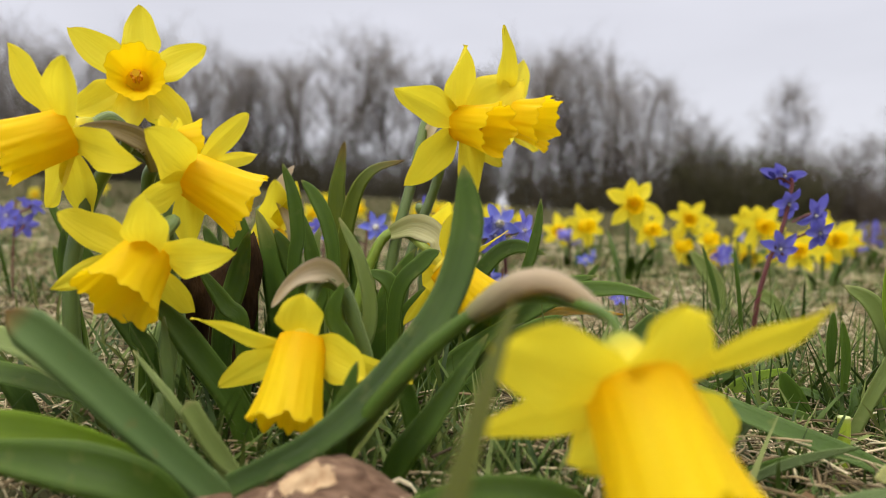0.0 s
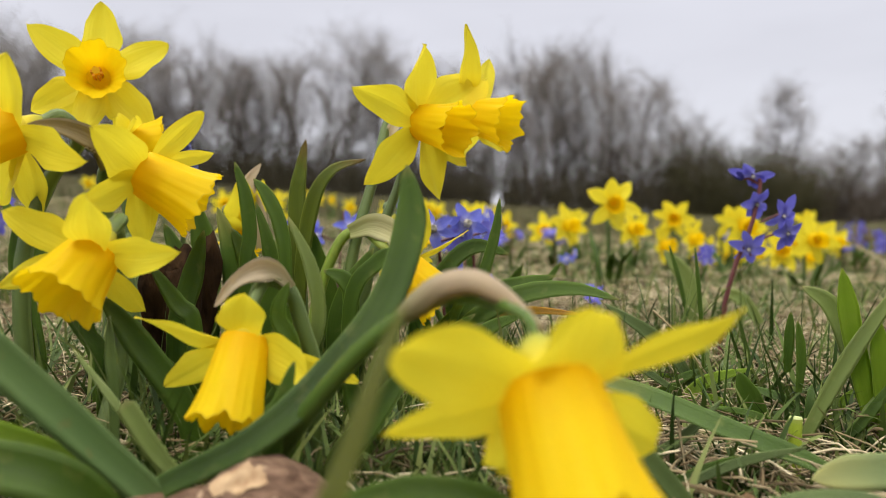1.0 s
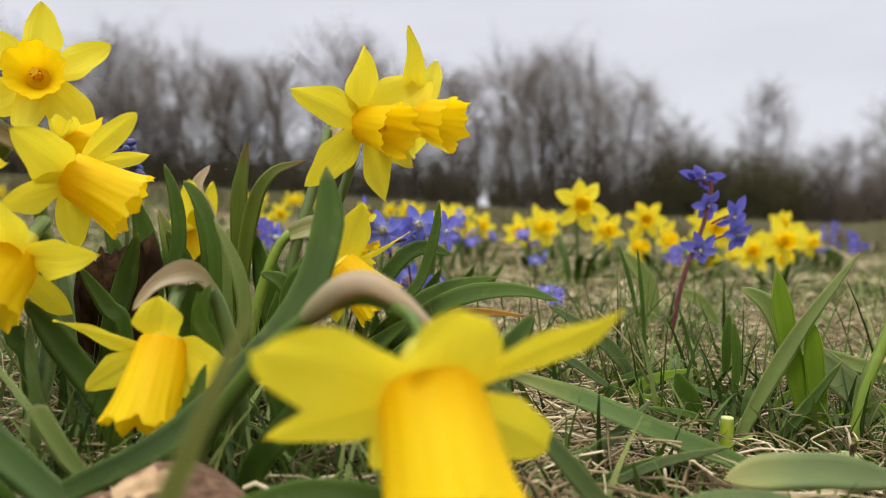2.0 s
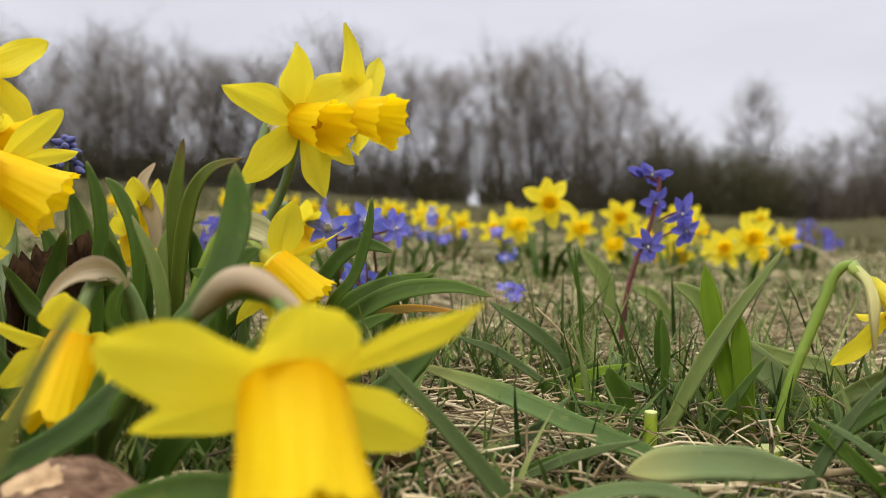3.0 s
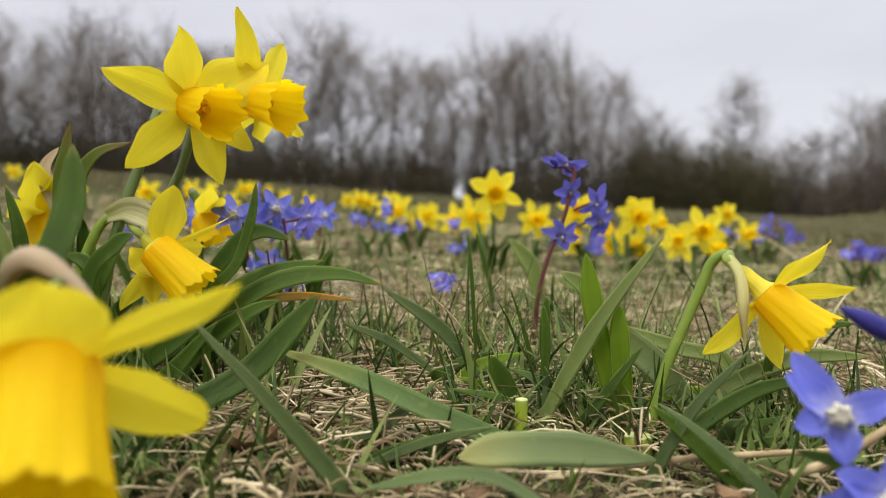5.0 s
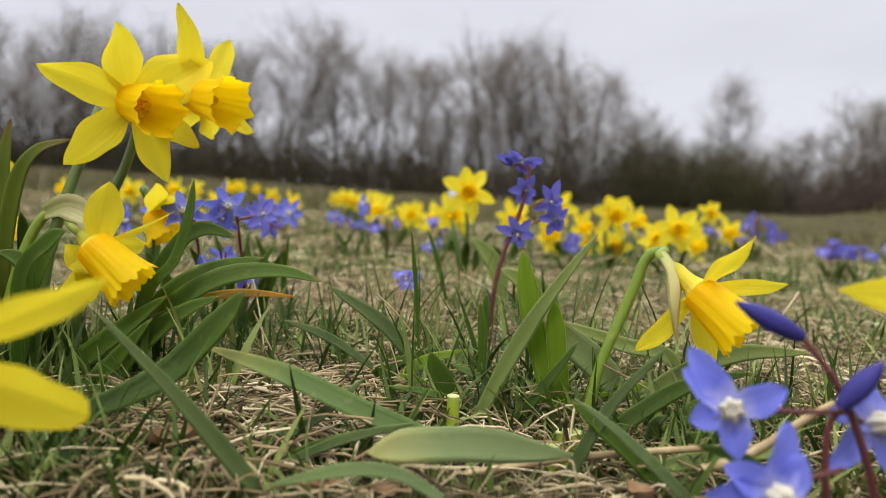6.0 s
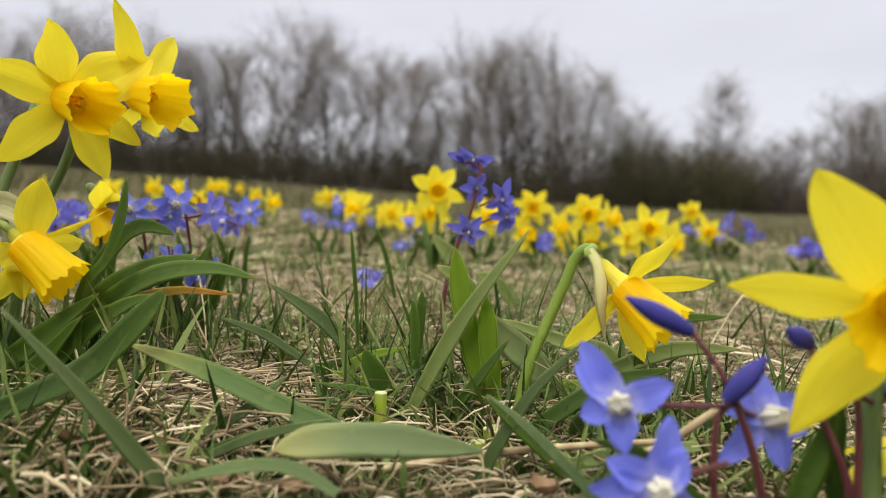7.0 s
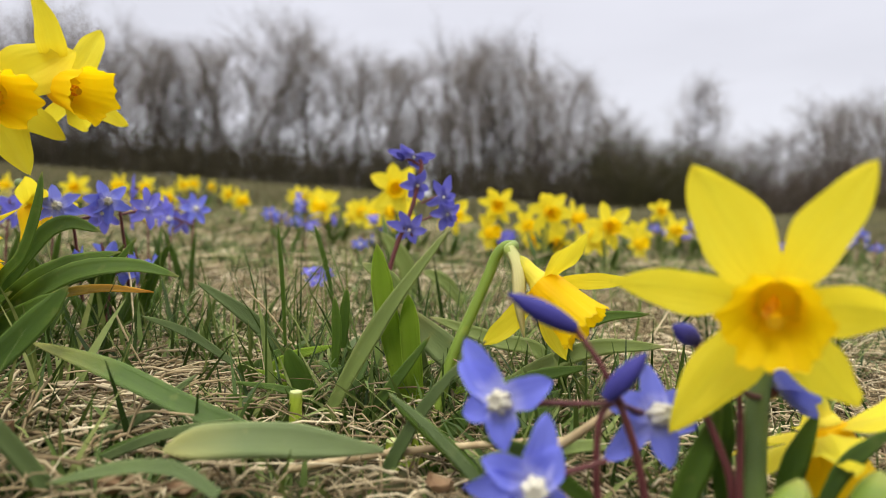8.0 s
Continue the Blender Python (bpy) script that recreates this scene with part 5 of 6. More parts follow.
add_leaf(p, [(-0.0062, 0.1823, 0.0080), (0.0124, 0.1856, 0.0153), (0.0315, 0.1878, 0.0193)], 0.0023, mat=M_LEAF_DULL, point=0.4)
add_leaf(p, [(-0.0097, 0.1878, 0.0035), (0.0018, 0.1878, 0.0109), (0.0149, 0.1878, 0.0168)], 0.0029, point=0.4)

add_leaf(p, [(0.0985, 0.1585, 0.0030), (0.0946, 0.1610, 0.0087), (0.0856, 0.1666, 0.0177), (0.0780, 0.1721, 0.0240), (0.0710, 0.1775, 0.0284)], 0.0024, mat=M_LEAF_DULL, point=0.5)
dry_stalk([(0.0457, 0.1839, 0.0076), (0.0700, 0.1837, 0.0116), (0.0944, 0.1834, 0.0138), (0.1173, 0.1831, 0.0151)], 0.0011)
dry_stalk([(0.0989, 0.1670, 0.0147), (0.1099, 0.1666, 0.0187), (0.1222, 0.1663, 0.0269), (0.1287, 0.1662, 0.0306)], 0.0012)
dry_stalk([(0.0149, 0.2793, 0.0427), (0.0246, 0.2785, 0.0331), (0.0343, 0.2775, 0.0193)], 0.0004)
dry_stalk([(-0.0287, 0.2671, 0.0374), (-0.0237, 0.2664, 0.0267), (-0.0176, 0.2656, 0.0158)], 0.0004)
dead_leaf((-0.0317, 0.1908, 0.0124), 0.014, 20)
dead_leaf((0.0098, 0.1670, 0.0091), 0.010, 80)
dead_leaf((-0.0162, 0.1799, 0.0074), 0.009, 200)
dead_leaf((0.0828, 0.1615, 0.0106), 0.008, 120)
dead_leaf((0.0259, 0.1635, 0.0095), 0.008, 10)

p = thing("leaf_tuft", (0.0350, 0.2620, -0.0039), "low dark green strap leaves in the lawn", "leaf tuft", "leaf tufts in the lawn")
add_leaf(p, [(0.0383, 0.2569, -0.0041), (0.0476, 0.2574, 0.0072), (0.0589, 0.2579, 0.0110)], 0.0029, face=(0.17,-1,0.6), mat=M_LEAF_DULL, point=0.5, n=10)
add_leaf(p, [(0.0271, 0.2582, -0.0037), (0.0391, 0.2669, 0.0027), (0.0537, 0.2774, 0.0049)], 0.0041, face=(-0.24,-1,0.6), mat=M_LEAF_BRIGHT, point=0.5, n=10)
add_leaf(p, [(0.0420, 0.2598, -0.0042), (0.0342, 0.2567, 0.0122), (0.0246, 0.2529, 0.0177)], 0.0031, face=(-0.11,-1,0.6), mat=M_LEAF_BRIGHT, point=0.5, n=10)
add_leaf(p, [(0.0365, 0.2627, -0.0039), (0.0465, 0.2609, 0.0050), (0.0586, 0.2588, 0.0080)], 0.0045, face=(-0.12,-1,0.6), mat=M_LEAF_DULL, point=0.5, n=10)
add_leaf(p, [(0.0265, 0.2653, -0.0035), (0.0315, 0.2751, 0.0158), (0.0375, 0.2872, 0.0223)], 0.0043, face=(-0.23,-1,0.6), mat=M_LEAF_DULL, point=0.5, n=10)
add_leaf(p, [(0.0407, 0.2617, -0.0041), (0.0297, 0.2647, 0.0064), (0.0163, 0.2684, 0.0099)], 0.0032, face=(-0.13,-1,0.6), point=0.5, n=10)

p = thing("leaf_tuft", (0.0620, 0.2470, -0.0050), "low dark green strap leaves in the lawn", "leaf tuft", "leaf tufts in the lawn")
add_leaf(p, [(0.0703, 0.2537, -0.0052), (0.0583, 0.2592, 0.0121), (0.0437, 0.2659, 0.0179)], 0.0046, face=(0.32,-1,0.6), point=0.5, n=10)
add_leaf(p, [(0.0583, 0.2424, -0.0049), (0.0414, 0.2384, 0.0124), (0.0207, 0.2335, 0.0182)], 0.0027, face=(0.16,-1,0.6), point=0.5, n=10)
add_leaf(p, [(0.0647, 0.2539, -0.0050), (0.0749, 0.2581, 0.0133), (0.0874, 0.2632, 0.0194)], 0.0031, face=(-0.24,-1,0.6), mat=M_LEAF_BRIGHT, point=0.5, n=10)
add_leaf(p, [(0.0659, 0.2437, -0.0051), (0.0596, 0.2502, 0.0015), (0.0520, 0.2581, 0.0038)], 0.0044, face=(0.37,-1,0.6), point=0.5, n=10)
add_leaf(p, [(0.0557, 0.2408, -0.0048), (0.0587, 0.2464, 0.0146), (0.0624, 0.2533, 0.0210)], 0.0039, face=(0.29,-1,0.6), point=0.5, n=10)
add_leaf(p, [(0.0684, 0.2468, -0.0052), (0.0817, 0.2458, 0.0088), (0.0979, 0.2447, 0.0134)], 0.0042, face=(0.38,-1,0.6), mat=M_LEAF_BRIGHT, point=0.5, n=10)

p = thing("leaf_tuft", (0.0880, 0.2620, -0.0056), "low dark green strap leaves in the lawn", "leaf tuft", "leaf tufts in the lawn")
add_leaf(p, [(0.0967, 0.2599, -0.0059), (0.0979, 0.2534, 0.0104), (0.0993, 0.2455, 0.0158)], 0.0027, face=(0.07,-1,0.6), mat=M_LEAF_BRIGHT, point=0.5, n=10)
add_leaf(p, [(0.0892, 0.2636, -0.0056), (0.0715, 0.2674, 0.0022), (0.0498, 0.2720, 0.0048)], 0.0045, face=(0.23,-1,0.6), mat=M_LEAF_DULL, point=0.5, n=10)
add_leaf(p, [(0.0890, 0.2628, -0.0056), (0.1055, 0.2593, 0.0097), (0.1256, 0.2551, 0.0148)], 0.0037, face=(-0.22,-1,0.6), mat=M_LEAF_BRIGHT, point=0.5, n=10)
add_leaf(p, [(0.0937, 0.2596, -0.0058), (0.0988, 0.2679, 0.0043), (0.1049, 0.2780, 0.0077)], 0.0034, face=(0.20,-1,0.6), point=0.5, n=10)
add_leaf(p, [(0.0820, 0.2669, -0.0053), (0.0965, 0.2636, 0.0085), (0.1143, 0.2596, 0.0131)], 0.0029, face=(-0.23,-1,0.6), mat=M_LEAF_BRIGHT, point=0.5, n=10)
add_leaf(p, [(0.0950, 0.2593, -0.0059), (0.0955, 0.2699, 0.0029), (0.0962, 0.2828, 0.0058)], 0.0038, face=(0.19,-1,0.6), point=0.5, n=10)

p = thing("leaf_tuft", (0.0980, 0.2150, -0.0061), "low dark green strap leaves in the lawn", "leaf tuft", "leaf tufts in the lawn")
add_leaf(p, [(0.1051, 0.2116, -0.0063), (0.1090, 0.2071, 0.0080), (0.1138, 0.2016, 0.0128)], 0.0031, face=(-0.23,-1,0.6), point=0.5, n=10)
add_leaf(p, [(0.0933, 0.2125, -0.0059), (0.1059, 0.2141, 0.0096), (0.1213, 0.2161, 0.0148)], 0.0033, face=(-0.31,-1,0.6), point=0.5, n=10)
add_leaf(p, [(0.1015, 0.2204, -0.0062), (0.1054, 0.2313, 0.0117), (0.1103, 0.2446, 0.0177)], 0.0035, face=(0.13,-1,0.6), point=0.5, n=10)
add_leaf(p, [(0.1035, 0.2196, -0.0063), (0.0959, 0.2223, 0.0018), (0.0865, 0.2255, 0.0045)], 0.0046, face=(-0.10,-1,0.6), point=0.5, n=10)
add_leaf(p, [(0.0994, 0.2136, -0.0061), (0.0999, 0.2068, 0.0122), (0.1006, 0.1985, 0.0183)], 0.0042, face=(-0.21,-1,0.6), mat=M_LEAF_DULL, point=0.5, n=10)
add_leaf(p, [(0.1043, 0.2174, -0.0063), (0.1136, 0.2244, 0.0101), (0.1251, 0.2329, 0.0155)], 0.0040, face=(-0.10,-1,0.6), point=0.5, n=10)

p = thing("leaf_tuft", (0.0550, 0.2950, -0.0039), "low dark green strap leaves in the lawn", "leaf tuft", "leaf tufts in the lawn")
add_leaf(p, [(0.0553, 0.3000, -0.0038), (0.0377, 0.2971, 0.0113), (0.0162, 0.2936, 0.0163)], 0.0033, face=(-0.08,-1,0.6), mat=M_LEAF_BRIGHT, point=0.5, n=10)
add_leaf(p, [(0.0469, 0.2960, -0.0036), (0.0509, 0.3063, 0.0128), (0.0558, 0.3189, 0.0182)], 0.0045, face=(-0.36,-1,0.6), mat=M_LEAF_DULL, point=0.5, n=10)
add_leaf(p, [(0.0637, 0.2992, -0.0041), (0.0785, 0.2965, 0.0063), (0.0967, 0.2933, 0.0097)], 0.0028, face=(0.18,-1,0.6), mat=M_LEAF_DULL, point=0.5, n=10)
add_leaf(p, [(0.0516, 0.2992, -0.0037), (0.0524, 0.2916, 0.0127), (0.0533, 0.2823, 0.0181)], 0.0045, face=(0.03,-1,0.6), mat=M_LEAF_DULL, point=0.5, n=10)
add_leaf(p, [(0.0605, 0.2942, -0.0041), (0.0515, 0.2963, 0.0022), (0.0406, 0.2989, 0.0043)], 0.0036, face=(0.13,-1,0.6), mat=M_LEAF_BRIGHT, point=0.5, n=10)

p = thing("leaf_tuft", (0.0120, 0.2750, -0.0029), "low dark green strap leaves in the lawn", "leaf tuft", "leaf tufts in the lawn")
add_leaf(p, [(0.0147, 0.2713, -0.0030), (0.0301, 0.2715, 0.0162), (0.0490, 0.2717, 0.0226)], 0.0046, face=(0.29,-1,0.6), mat=M_LEAF_BRIGHT, point=0.5, n=10)
add_leaf(p, [(0.0088, 0.2734, -0.0028), (0.0221, 0.2764, 0.0155), (0.0385, 0.2801, 0.0216)], 0.0035, face=(0.15,-1,0.6), point=0.5, n=10)
add_leaf(p, [(0.0111, 0.2736, -0.0029), (0.0156, 0.2693, 0.0130), (0.0211, 0.2640, 0.0183)], 0.0042, face=(-0.06,-1,0.6), point=0.5, n=10)
add_leaf(p, [(0.0055, 0.2762, -0.0026), (-0.0101, 0.2728, 0.0095), (-0.0291, 0.2686, 0.0135)], 0.0044, face=(-0.30,-1,0.6), mat=M_LEAF_DULL, point=0.5, n=10)
add_leaf(p, [(0.0203, 0.2739, -0.0032), (0.0125, 0.2782, 0.0074), (0.0031, 0.2835, 0.0110)], 0.0033, face=(0.08,-1,0.6), point=0.5, n=10)

p = thing("leaf_tuft", (0.1250, 0.2450, -0.0070), "low dark green strap leaves in the lawn", "leaf tuft", "leaf tufts in the lawn")
add_leaf(p, [(0.1277, 0.2506, -0.0071), (0.1331, 0.2437, -0.0002), (0.1397, 0.2353, 0.0021)], 0.0042, face=(-0.31,-1,0.6), mat=M_LEAF_DULL, point=0.5, n=10)
add_leaf(p, [(0.1280, 0.2443, -0.0071), (0.1373, 0.2367, 0.0031), (0.1487, 0.2274, 0.0065)], 0.0031, face=(-0.13,-1,0.6), point=0.5, n=10)
add_leaf(p, [(0.1186, 0.2441, -0.0068), (0.1327, 0.2379, 0.0056), (0.1500, 0.2304, 0.0098)], 0.0030, face=(0.08,-1,0.6), point=0.5, n=10)
add_leaf(p, [(0.1299, 0.2397, -0.0072), (0.1232, 0.2492, 0.0062), (0.1150, 0.2609, 0.0107)], 0.0040, face=(0.04,-1,0.6), mat=M_LEAF_DULL, point=0.5, n=10)
add_leaf(p, [(0.1258, 0.2490, -0.0071), (0.1121, 0.2437, 0.0025), (0.0953, 0.2371, 0.0057)], 0.0038, face=(0.28,-1,0.6), point=0.5, n=10)
add_leaf(p, [(0.1270, 0.2401, -0.0071), (0.1378, 0.2390, -0.0001), (0.1510, 0.2378, 0.0023)], 0.0045, face=(0.37,-1,0.6), mat=M_LEAF_BRIGHT, point=0.5, n=10)

cut_stalk((0.0422, 0.2192, 0.0053), (0.0427, 0.2198, 0.0182), 0.0019)

cut_stalk((0.0781, 0.2180, 0.0010), (0.0777, 0.2183, 0.0078), 0.0041)

cut_stalk((0.0715, 0.2131, 0.0022), (0.0718, 0.2132, 0.0054), 0.0023)

p = thing("daffodil", (0.0820, 0.2291, -0.0066), "single yellow daffodil nodding on a bent stem", "daffodil", "daffodils in the lawn")
back, axis = add_flower(p, (0.1166, 0.2199, 0.0502), (0.6176, -0.4468, -0.6472), [(22, 4, 0.0264, 0.0065, 0.00, 0.55), (-48, 33, 0.0294, 0.0048, 0.00, 0.55), (169, -1, 0.0264, 0.0071, 0.00, 0.55), (-141, 32, 0.0291, 0.0078, 0.00, 0.55), (-102, 20, 0.0266, 0.0068, 0.00, 0.55), (-127, -13, 0.0265, 0.0051, 0.00, 0.55)], 0.0186, face=(-0.3440, -0.9335, 0.1012), mouth=0.0086, throat=0.0052, ovary=0.0016, tube_len=0.0072)
add_stem(p, [(0.0820, 0.2291, -0.0066), (0.0886, 0.2310, 0.0224), (0.0961, 0.2327, 0.0401), (0.1013, 0.2334, 0.0521), (0.1037, 0.2336, 0.0583), (0.1065, 0.2327, 0.0616), (0.1093, 0.2317, 0.0618)], back, axis, mat=M_STEM_YELLOW, r=0.0016, slim=1.0)
add_spathe(p, [(0.1069, 0.2267, 0.0617), (0.1086, 0.2225, 0.0575), (0.1093, 0.2202, 0.0522), (0.1095, 0.2198, 0.0449), (0.1114, 0.2232, 0.0340)], 0.0046, mat=M_SPATHE_PALE, foot=0.6, twist=0.4, wave=0.12, fold=-0.5, label="pale straw-coloured papery spathe")
add_leaf(p, [(0.0697, 0.1813, -0.0061), (0.0697, 0.1813, 0.0054), (0.0809, 0.1822, 0.0253), (0.0950, 0.1827, 0.0403)], 0.0031, mat=M_LEAF_DULL, point=0.4)
add_leaf(p, [(0.0850, 0.2112, -0.0067), (0.0850, 0.2112, 0.0059), (0.1080, 0.2116, 0.0226), (0.1294, 0.2115, 0.0277)], 0.0049, point=0.4)
add_leaf(p, [(0.1024, 0.1803, -0.0042), (0.0867, 0.1814, 0.0126), (0.0710, 0.1824, 0.0267)], 0.0037)
add_leaf(p, [(0.1102, 0.2461, -0.0075), (0.1102, 0.2461, 0.0122), (0.1369, 0.2464, 0.0258), (0.1637, 0.2460, 0.0270)], 0.0057, mat=M_LEAF_PALE)
add_leaf(p, [(0.1276, 0.2762, -0.0076), (0.1276, 0.2762, 0.0177), (0.1083, 0.2768, 0.0240), (0.0846, 0.2776, 0.0324)], 0.0056, mat=M_LEAF_PALE)
add_leaf(p, [(0.1293, 0.2461, -0.0082), (0.1293, 0.2461, 0.0258), (0.1407, 0.2461, 0.0364), (0.1579, 0.2452, 0.0383)], 0.0034)


# the pair in the foreground: squill and daffodil -----------------------------------

p = thing("daffodil", (0.1412, 0.1344, -0.0082), "wide open yellow daffodil close up, facing forward", "daffodil", "daffodils in the lawn")
back, axis = add_flower(p, (0.1407, 0.1278, 0.0571), (-0.4777, -0.8463, -0.2357), [(30, 1, 0.0289, 0.0116, 0.00, 0.10), (-28, 1, 0.0292, 0.0084, 0.00, 0.10), (86, -1, 0.0296, 0.0080, 0.00, 0.10), (147, 4, 0.0312, 0.0100, 0.00, 0.10), (-97, -13, 0.0238, 0.0096, 0.00, 0.10), (-151, -10, 0.0278, 0.0084, 0.00, 0.10)], 0.0120, face=(-0.4613, -0.8805, 0.1094), mouth=0.0086, throat=0.0056, neck=0.0034, stamens=3, pistil=0.010, frill=0.13, sharp=0.85, nv=18)
add_stem(p, [(0.1412, 0.1344, -0.0082), (0.1449, 0.1429, 0.0250), (0.1479, 0.1475, 0.0377), (0.1511, 0.1508, 0.0465), (0.1529, 0.1520, 0.0523)], back, axis)
add_leaf(p, [(0.1253, 0.1401, 0.0080), (0.1319, 0.1405, 0.0225), (0.1368, 0.1409, 0.0348)], 0.0056, point=0.4)
add_leaf(p, [(0.1512, 0.1438, 0.0095), (0.1534, 0.1443, 0.0210), (0.1585, 0.1446, 0.0325)], 0.0053, point=0.4)
add_leaf(p, [(0.1397, 0.1444, 0.0093), (0.1390, 0.1452, 0.0243), (0.1406, 0.1458, 0.0358)], 0.0041, point=0.3)
add_leaf(p, [(0.1535, 0.1340, 0.0170), (0.1588, 0.1342, 0.0256), (0.1673, 0.1341, 0.0321)], 0.0036, point=0.4)

p = thing("daffodil", (0.1705, 0.1624, -0.0092), "low yellow daffodil beneath a taller one", "daffodil", "daffodils in the lawn")
back, axis = add_flower(p, (0.1655, 0.1530, 0.0262), (0.22, -0.20, -0.95), [(10, -6, 0.0225, 0.0095, 0.00, 0.0), (68, 4, 0.0230, 0.0090, 0.00, 0.0), (128, 8, 0.0235, 0.0092, 0.00, 0.0), (-170, 2, 0.0240, 0.0092, 0.00, 0.0), (-112, 6, 0.0235, 0.0095, 0.00, 0.0), (-52, -4, 0.0230, 0.0088, 0.00, 0.0)], 0.0130, petal=M_PETAL_PALE, mouth=0.0085, throat=0.0045)
add_stem(p, [(0.1705, 0.1624, -0.0092), (0.1712, 0.1640, 0.0150), (0.1690, 0.1600, 0.0330), (0.1660, 0.1560, 0.0372)], back, axis, r=0.0017)

leaf_bud((0.1307, 0.1204, 0.0199), (0.1421, 0.1202, 0.0277))
leaf_bud((0.1528, 0.1241, 0.0180), (0.1587, 0.1243, 0.0276))

p = thing("squill", (0.1214, 0.1354, -0.0076), "blue squill close up with white eyes and dark red stems", "squill", "blue squills in the lawn")
squill_stem(p, [(0.1214, 0.1356, 0.0134), (0.1186, 0.1365, 0.0273), (0.1148, 0.1373, 0.0380), (0.1115, 0.1378, 0.0444)], 0.00075)
squill_flower(p, (0.0930, 0.1374, 0.0368), (-0.3674, -0.8923, 0.2624), [(33, 11, 0.0139, 0.25), (50, 10, 0.0115, 0.25), (109, 8, 0.0081, 0.25), (-67, 13, 0.0106, 0.25), (-174, 12, 0.0092, 0.25), (44, 10, 0.0030, 0.25)], (0.1159, 0.1371, 0.0364), M_BLUE)
squill_flower(p, (0.0978, 0.1284, 0.0239), (-0.1541, -0.9760, 0.1541), [(-13, 9, 0.0129, 0.25), (61, 12, 0.0106, 0.25), (90, 10, 0.0126, 0.25), (144, 9, 0.0093, 0.25), (-133, 9, 0.0088, 0.25), (-36, 15, 0.0085, 0.25)], (0.1121, 0.1328, 0.0270), M_BLUE)
squill_flower(p, (0.1254, 0.1454, 0.0319), (0.1729, -0.9222, 0.3458), [(3, 10, 0.0108, 0.25), (71, 15, 0.0112, 0.25), (121, 5, 0.0144, 0.25), (-176, 11, 0.0107, 0.25), (-110, 6, 0.0097, 0.25), (-68, 4, 0.0092, 0.25)], (0.1159, 0.1371, 0.0364), M_BLUE)
squill_bud(p, (0.1074, 0.1403, 0.0503), (0.0944, 0.1404, 0.0570), (0.1159, 0.1371, 0.0364))
squill_bud(p, (0.1120, 0.1344, 0.0382), (0.1193, 0.1335, 0.0469), (0.1159, 0.1371, 0.0364))
squill_stem(p, [(0.1120, 0.1371, 0.0129), (0.1114, 0.1377, 0.0248), (0.1121, 0.1382, 0.0334), (0.1145, 0.1382, 0.0367)], 0.0007)
add_leaf(p, [(0.1225, 0.1451, 0.0057), (0.1098, 0.1464, 0.0159), (0.0994, 0.1474, 0.0238), (0.0902, 0.1480, 0.0266)], 0.0030, point=0.4)

p = thing("squill", (0.1363, 0.1298, -0.0081), "dark red squill stems rising beside a daffodil", "squill", "blue squills in the lawn")
squill_stem(p, [(0.1380, 0.1346, 0.0115), (0.1383, 0.1351, 0.0211), (0.1384, 0.1356, 0.0318), (0.1381, 0.1361, 0.0393)], 0.00075)
squill_stem(p, [(0.1383, 0.1368, 0.0160), (0.1372, 0.1372, 0.0225), (0.1341, 0.1378, 0.0306), (0.1306, 0.1384, 0.0377)], 0.0008)
squill_bud(p, (0.1326, 0.1428, 0.0473), (0.1276, 0.1432, 0.0506), (0.1306, 0.1384, 0.0377))
squill_flower(p, (0.1523, 0.1501, 0.0358), (0.6, 0.45, 0.5), [(51, 1, 0.0096, 0.25), (-77, 7, 0.0088, 0.25), (112, 28, 0.0092, 0.25), (102, -5, 0.0101, 0.25), (-62, -2, 0.0082, 0.25), (115, 5, 0.0093, 0.25)], (0.1393, 0.1380, 0.0388), M_BLUE)


# squills farther off -----------------------------------------------------------------

p = thing("squill", (0.0635, 0.3521, -0.0040), "tall blue squill with a dark red stem", "squill", "blue squills in the lawn")
squill_stem(p, [(0.0635, 0.3521, -0.0040), (0.0654, 0.3525, 0.0316), (0.0708, 0.3535, 0.0547), (0.0782, 0.3543, 0.0736), (0.0825, 0.3552, 0.0926), (0.0817, 0.3553, 0.0967)], 0.0011)
squill_flower(p, (0.0790, 0.3554, 0.0980), (0.0543, -0.9233, -0.3802), [(73, 13, 0.0130, 0.25), (41, 25, 0.0102, 0.25), (-87, 9, 0.0106, 0.25), (-154, 5, 0.0077, 0.25), (-114, 6, 0.0078, 0.25), (169, 8, 0.0051, 0.25)], (0.0790, 0.3553, 0.0948), M_BLUE_MID, 0.0048)
squill_flower(p, (0.0809, 0.3548, 0.0845), (0.0543, -0.9233, -0.3802), [(81, 23, 0.0093, 0.25), (29, 31, 0.0102, 0.25), (-21, 19, 0.0093, 0.25), (-169, 5, 0.0081, 0.25), (-118, 4, 0.0059, 0.25), (143, 11, 0.0074, 0.25)], (0.0794, 0.3547, 0.0812), M_BLUE_MID, 0.0048)
squill_flower(p, (0.0934, 0.3546, 0.0791), (0.0543, -0.9233, -0.3802), [(113, 16, 0.0091, 0.25), (28, 23, 0.0109, 0.25), (-15, 14, 0.0119, 0.25), (-87, 6, 0.0059, 0.25), (-179, 6, 0.0099, 0.25), (-137, 3, 0.0078, 0.25)], (0.0826, 0.3544, 0.0758), M_BLUE_MID, 0.0048)
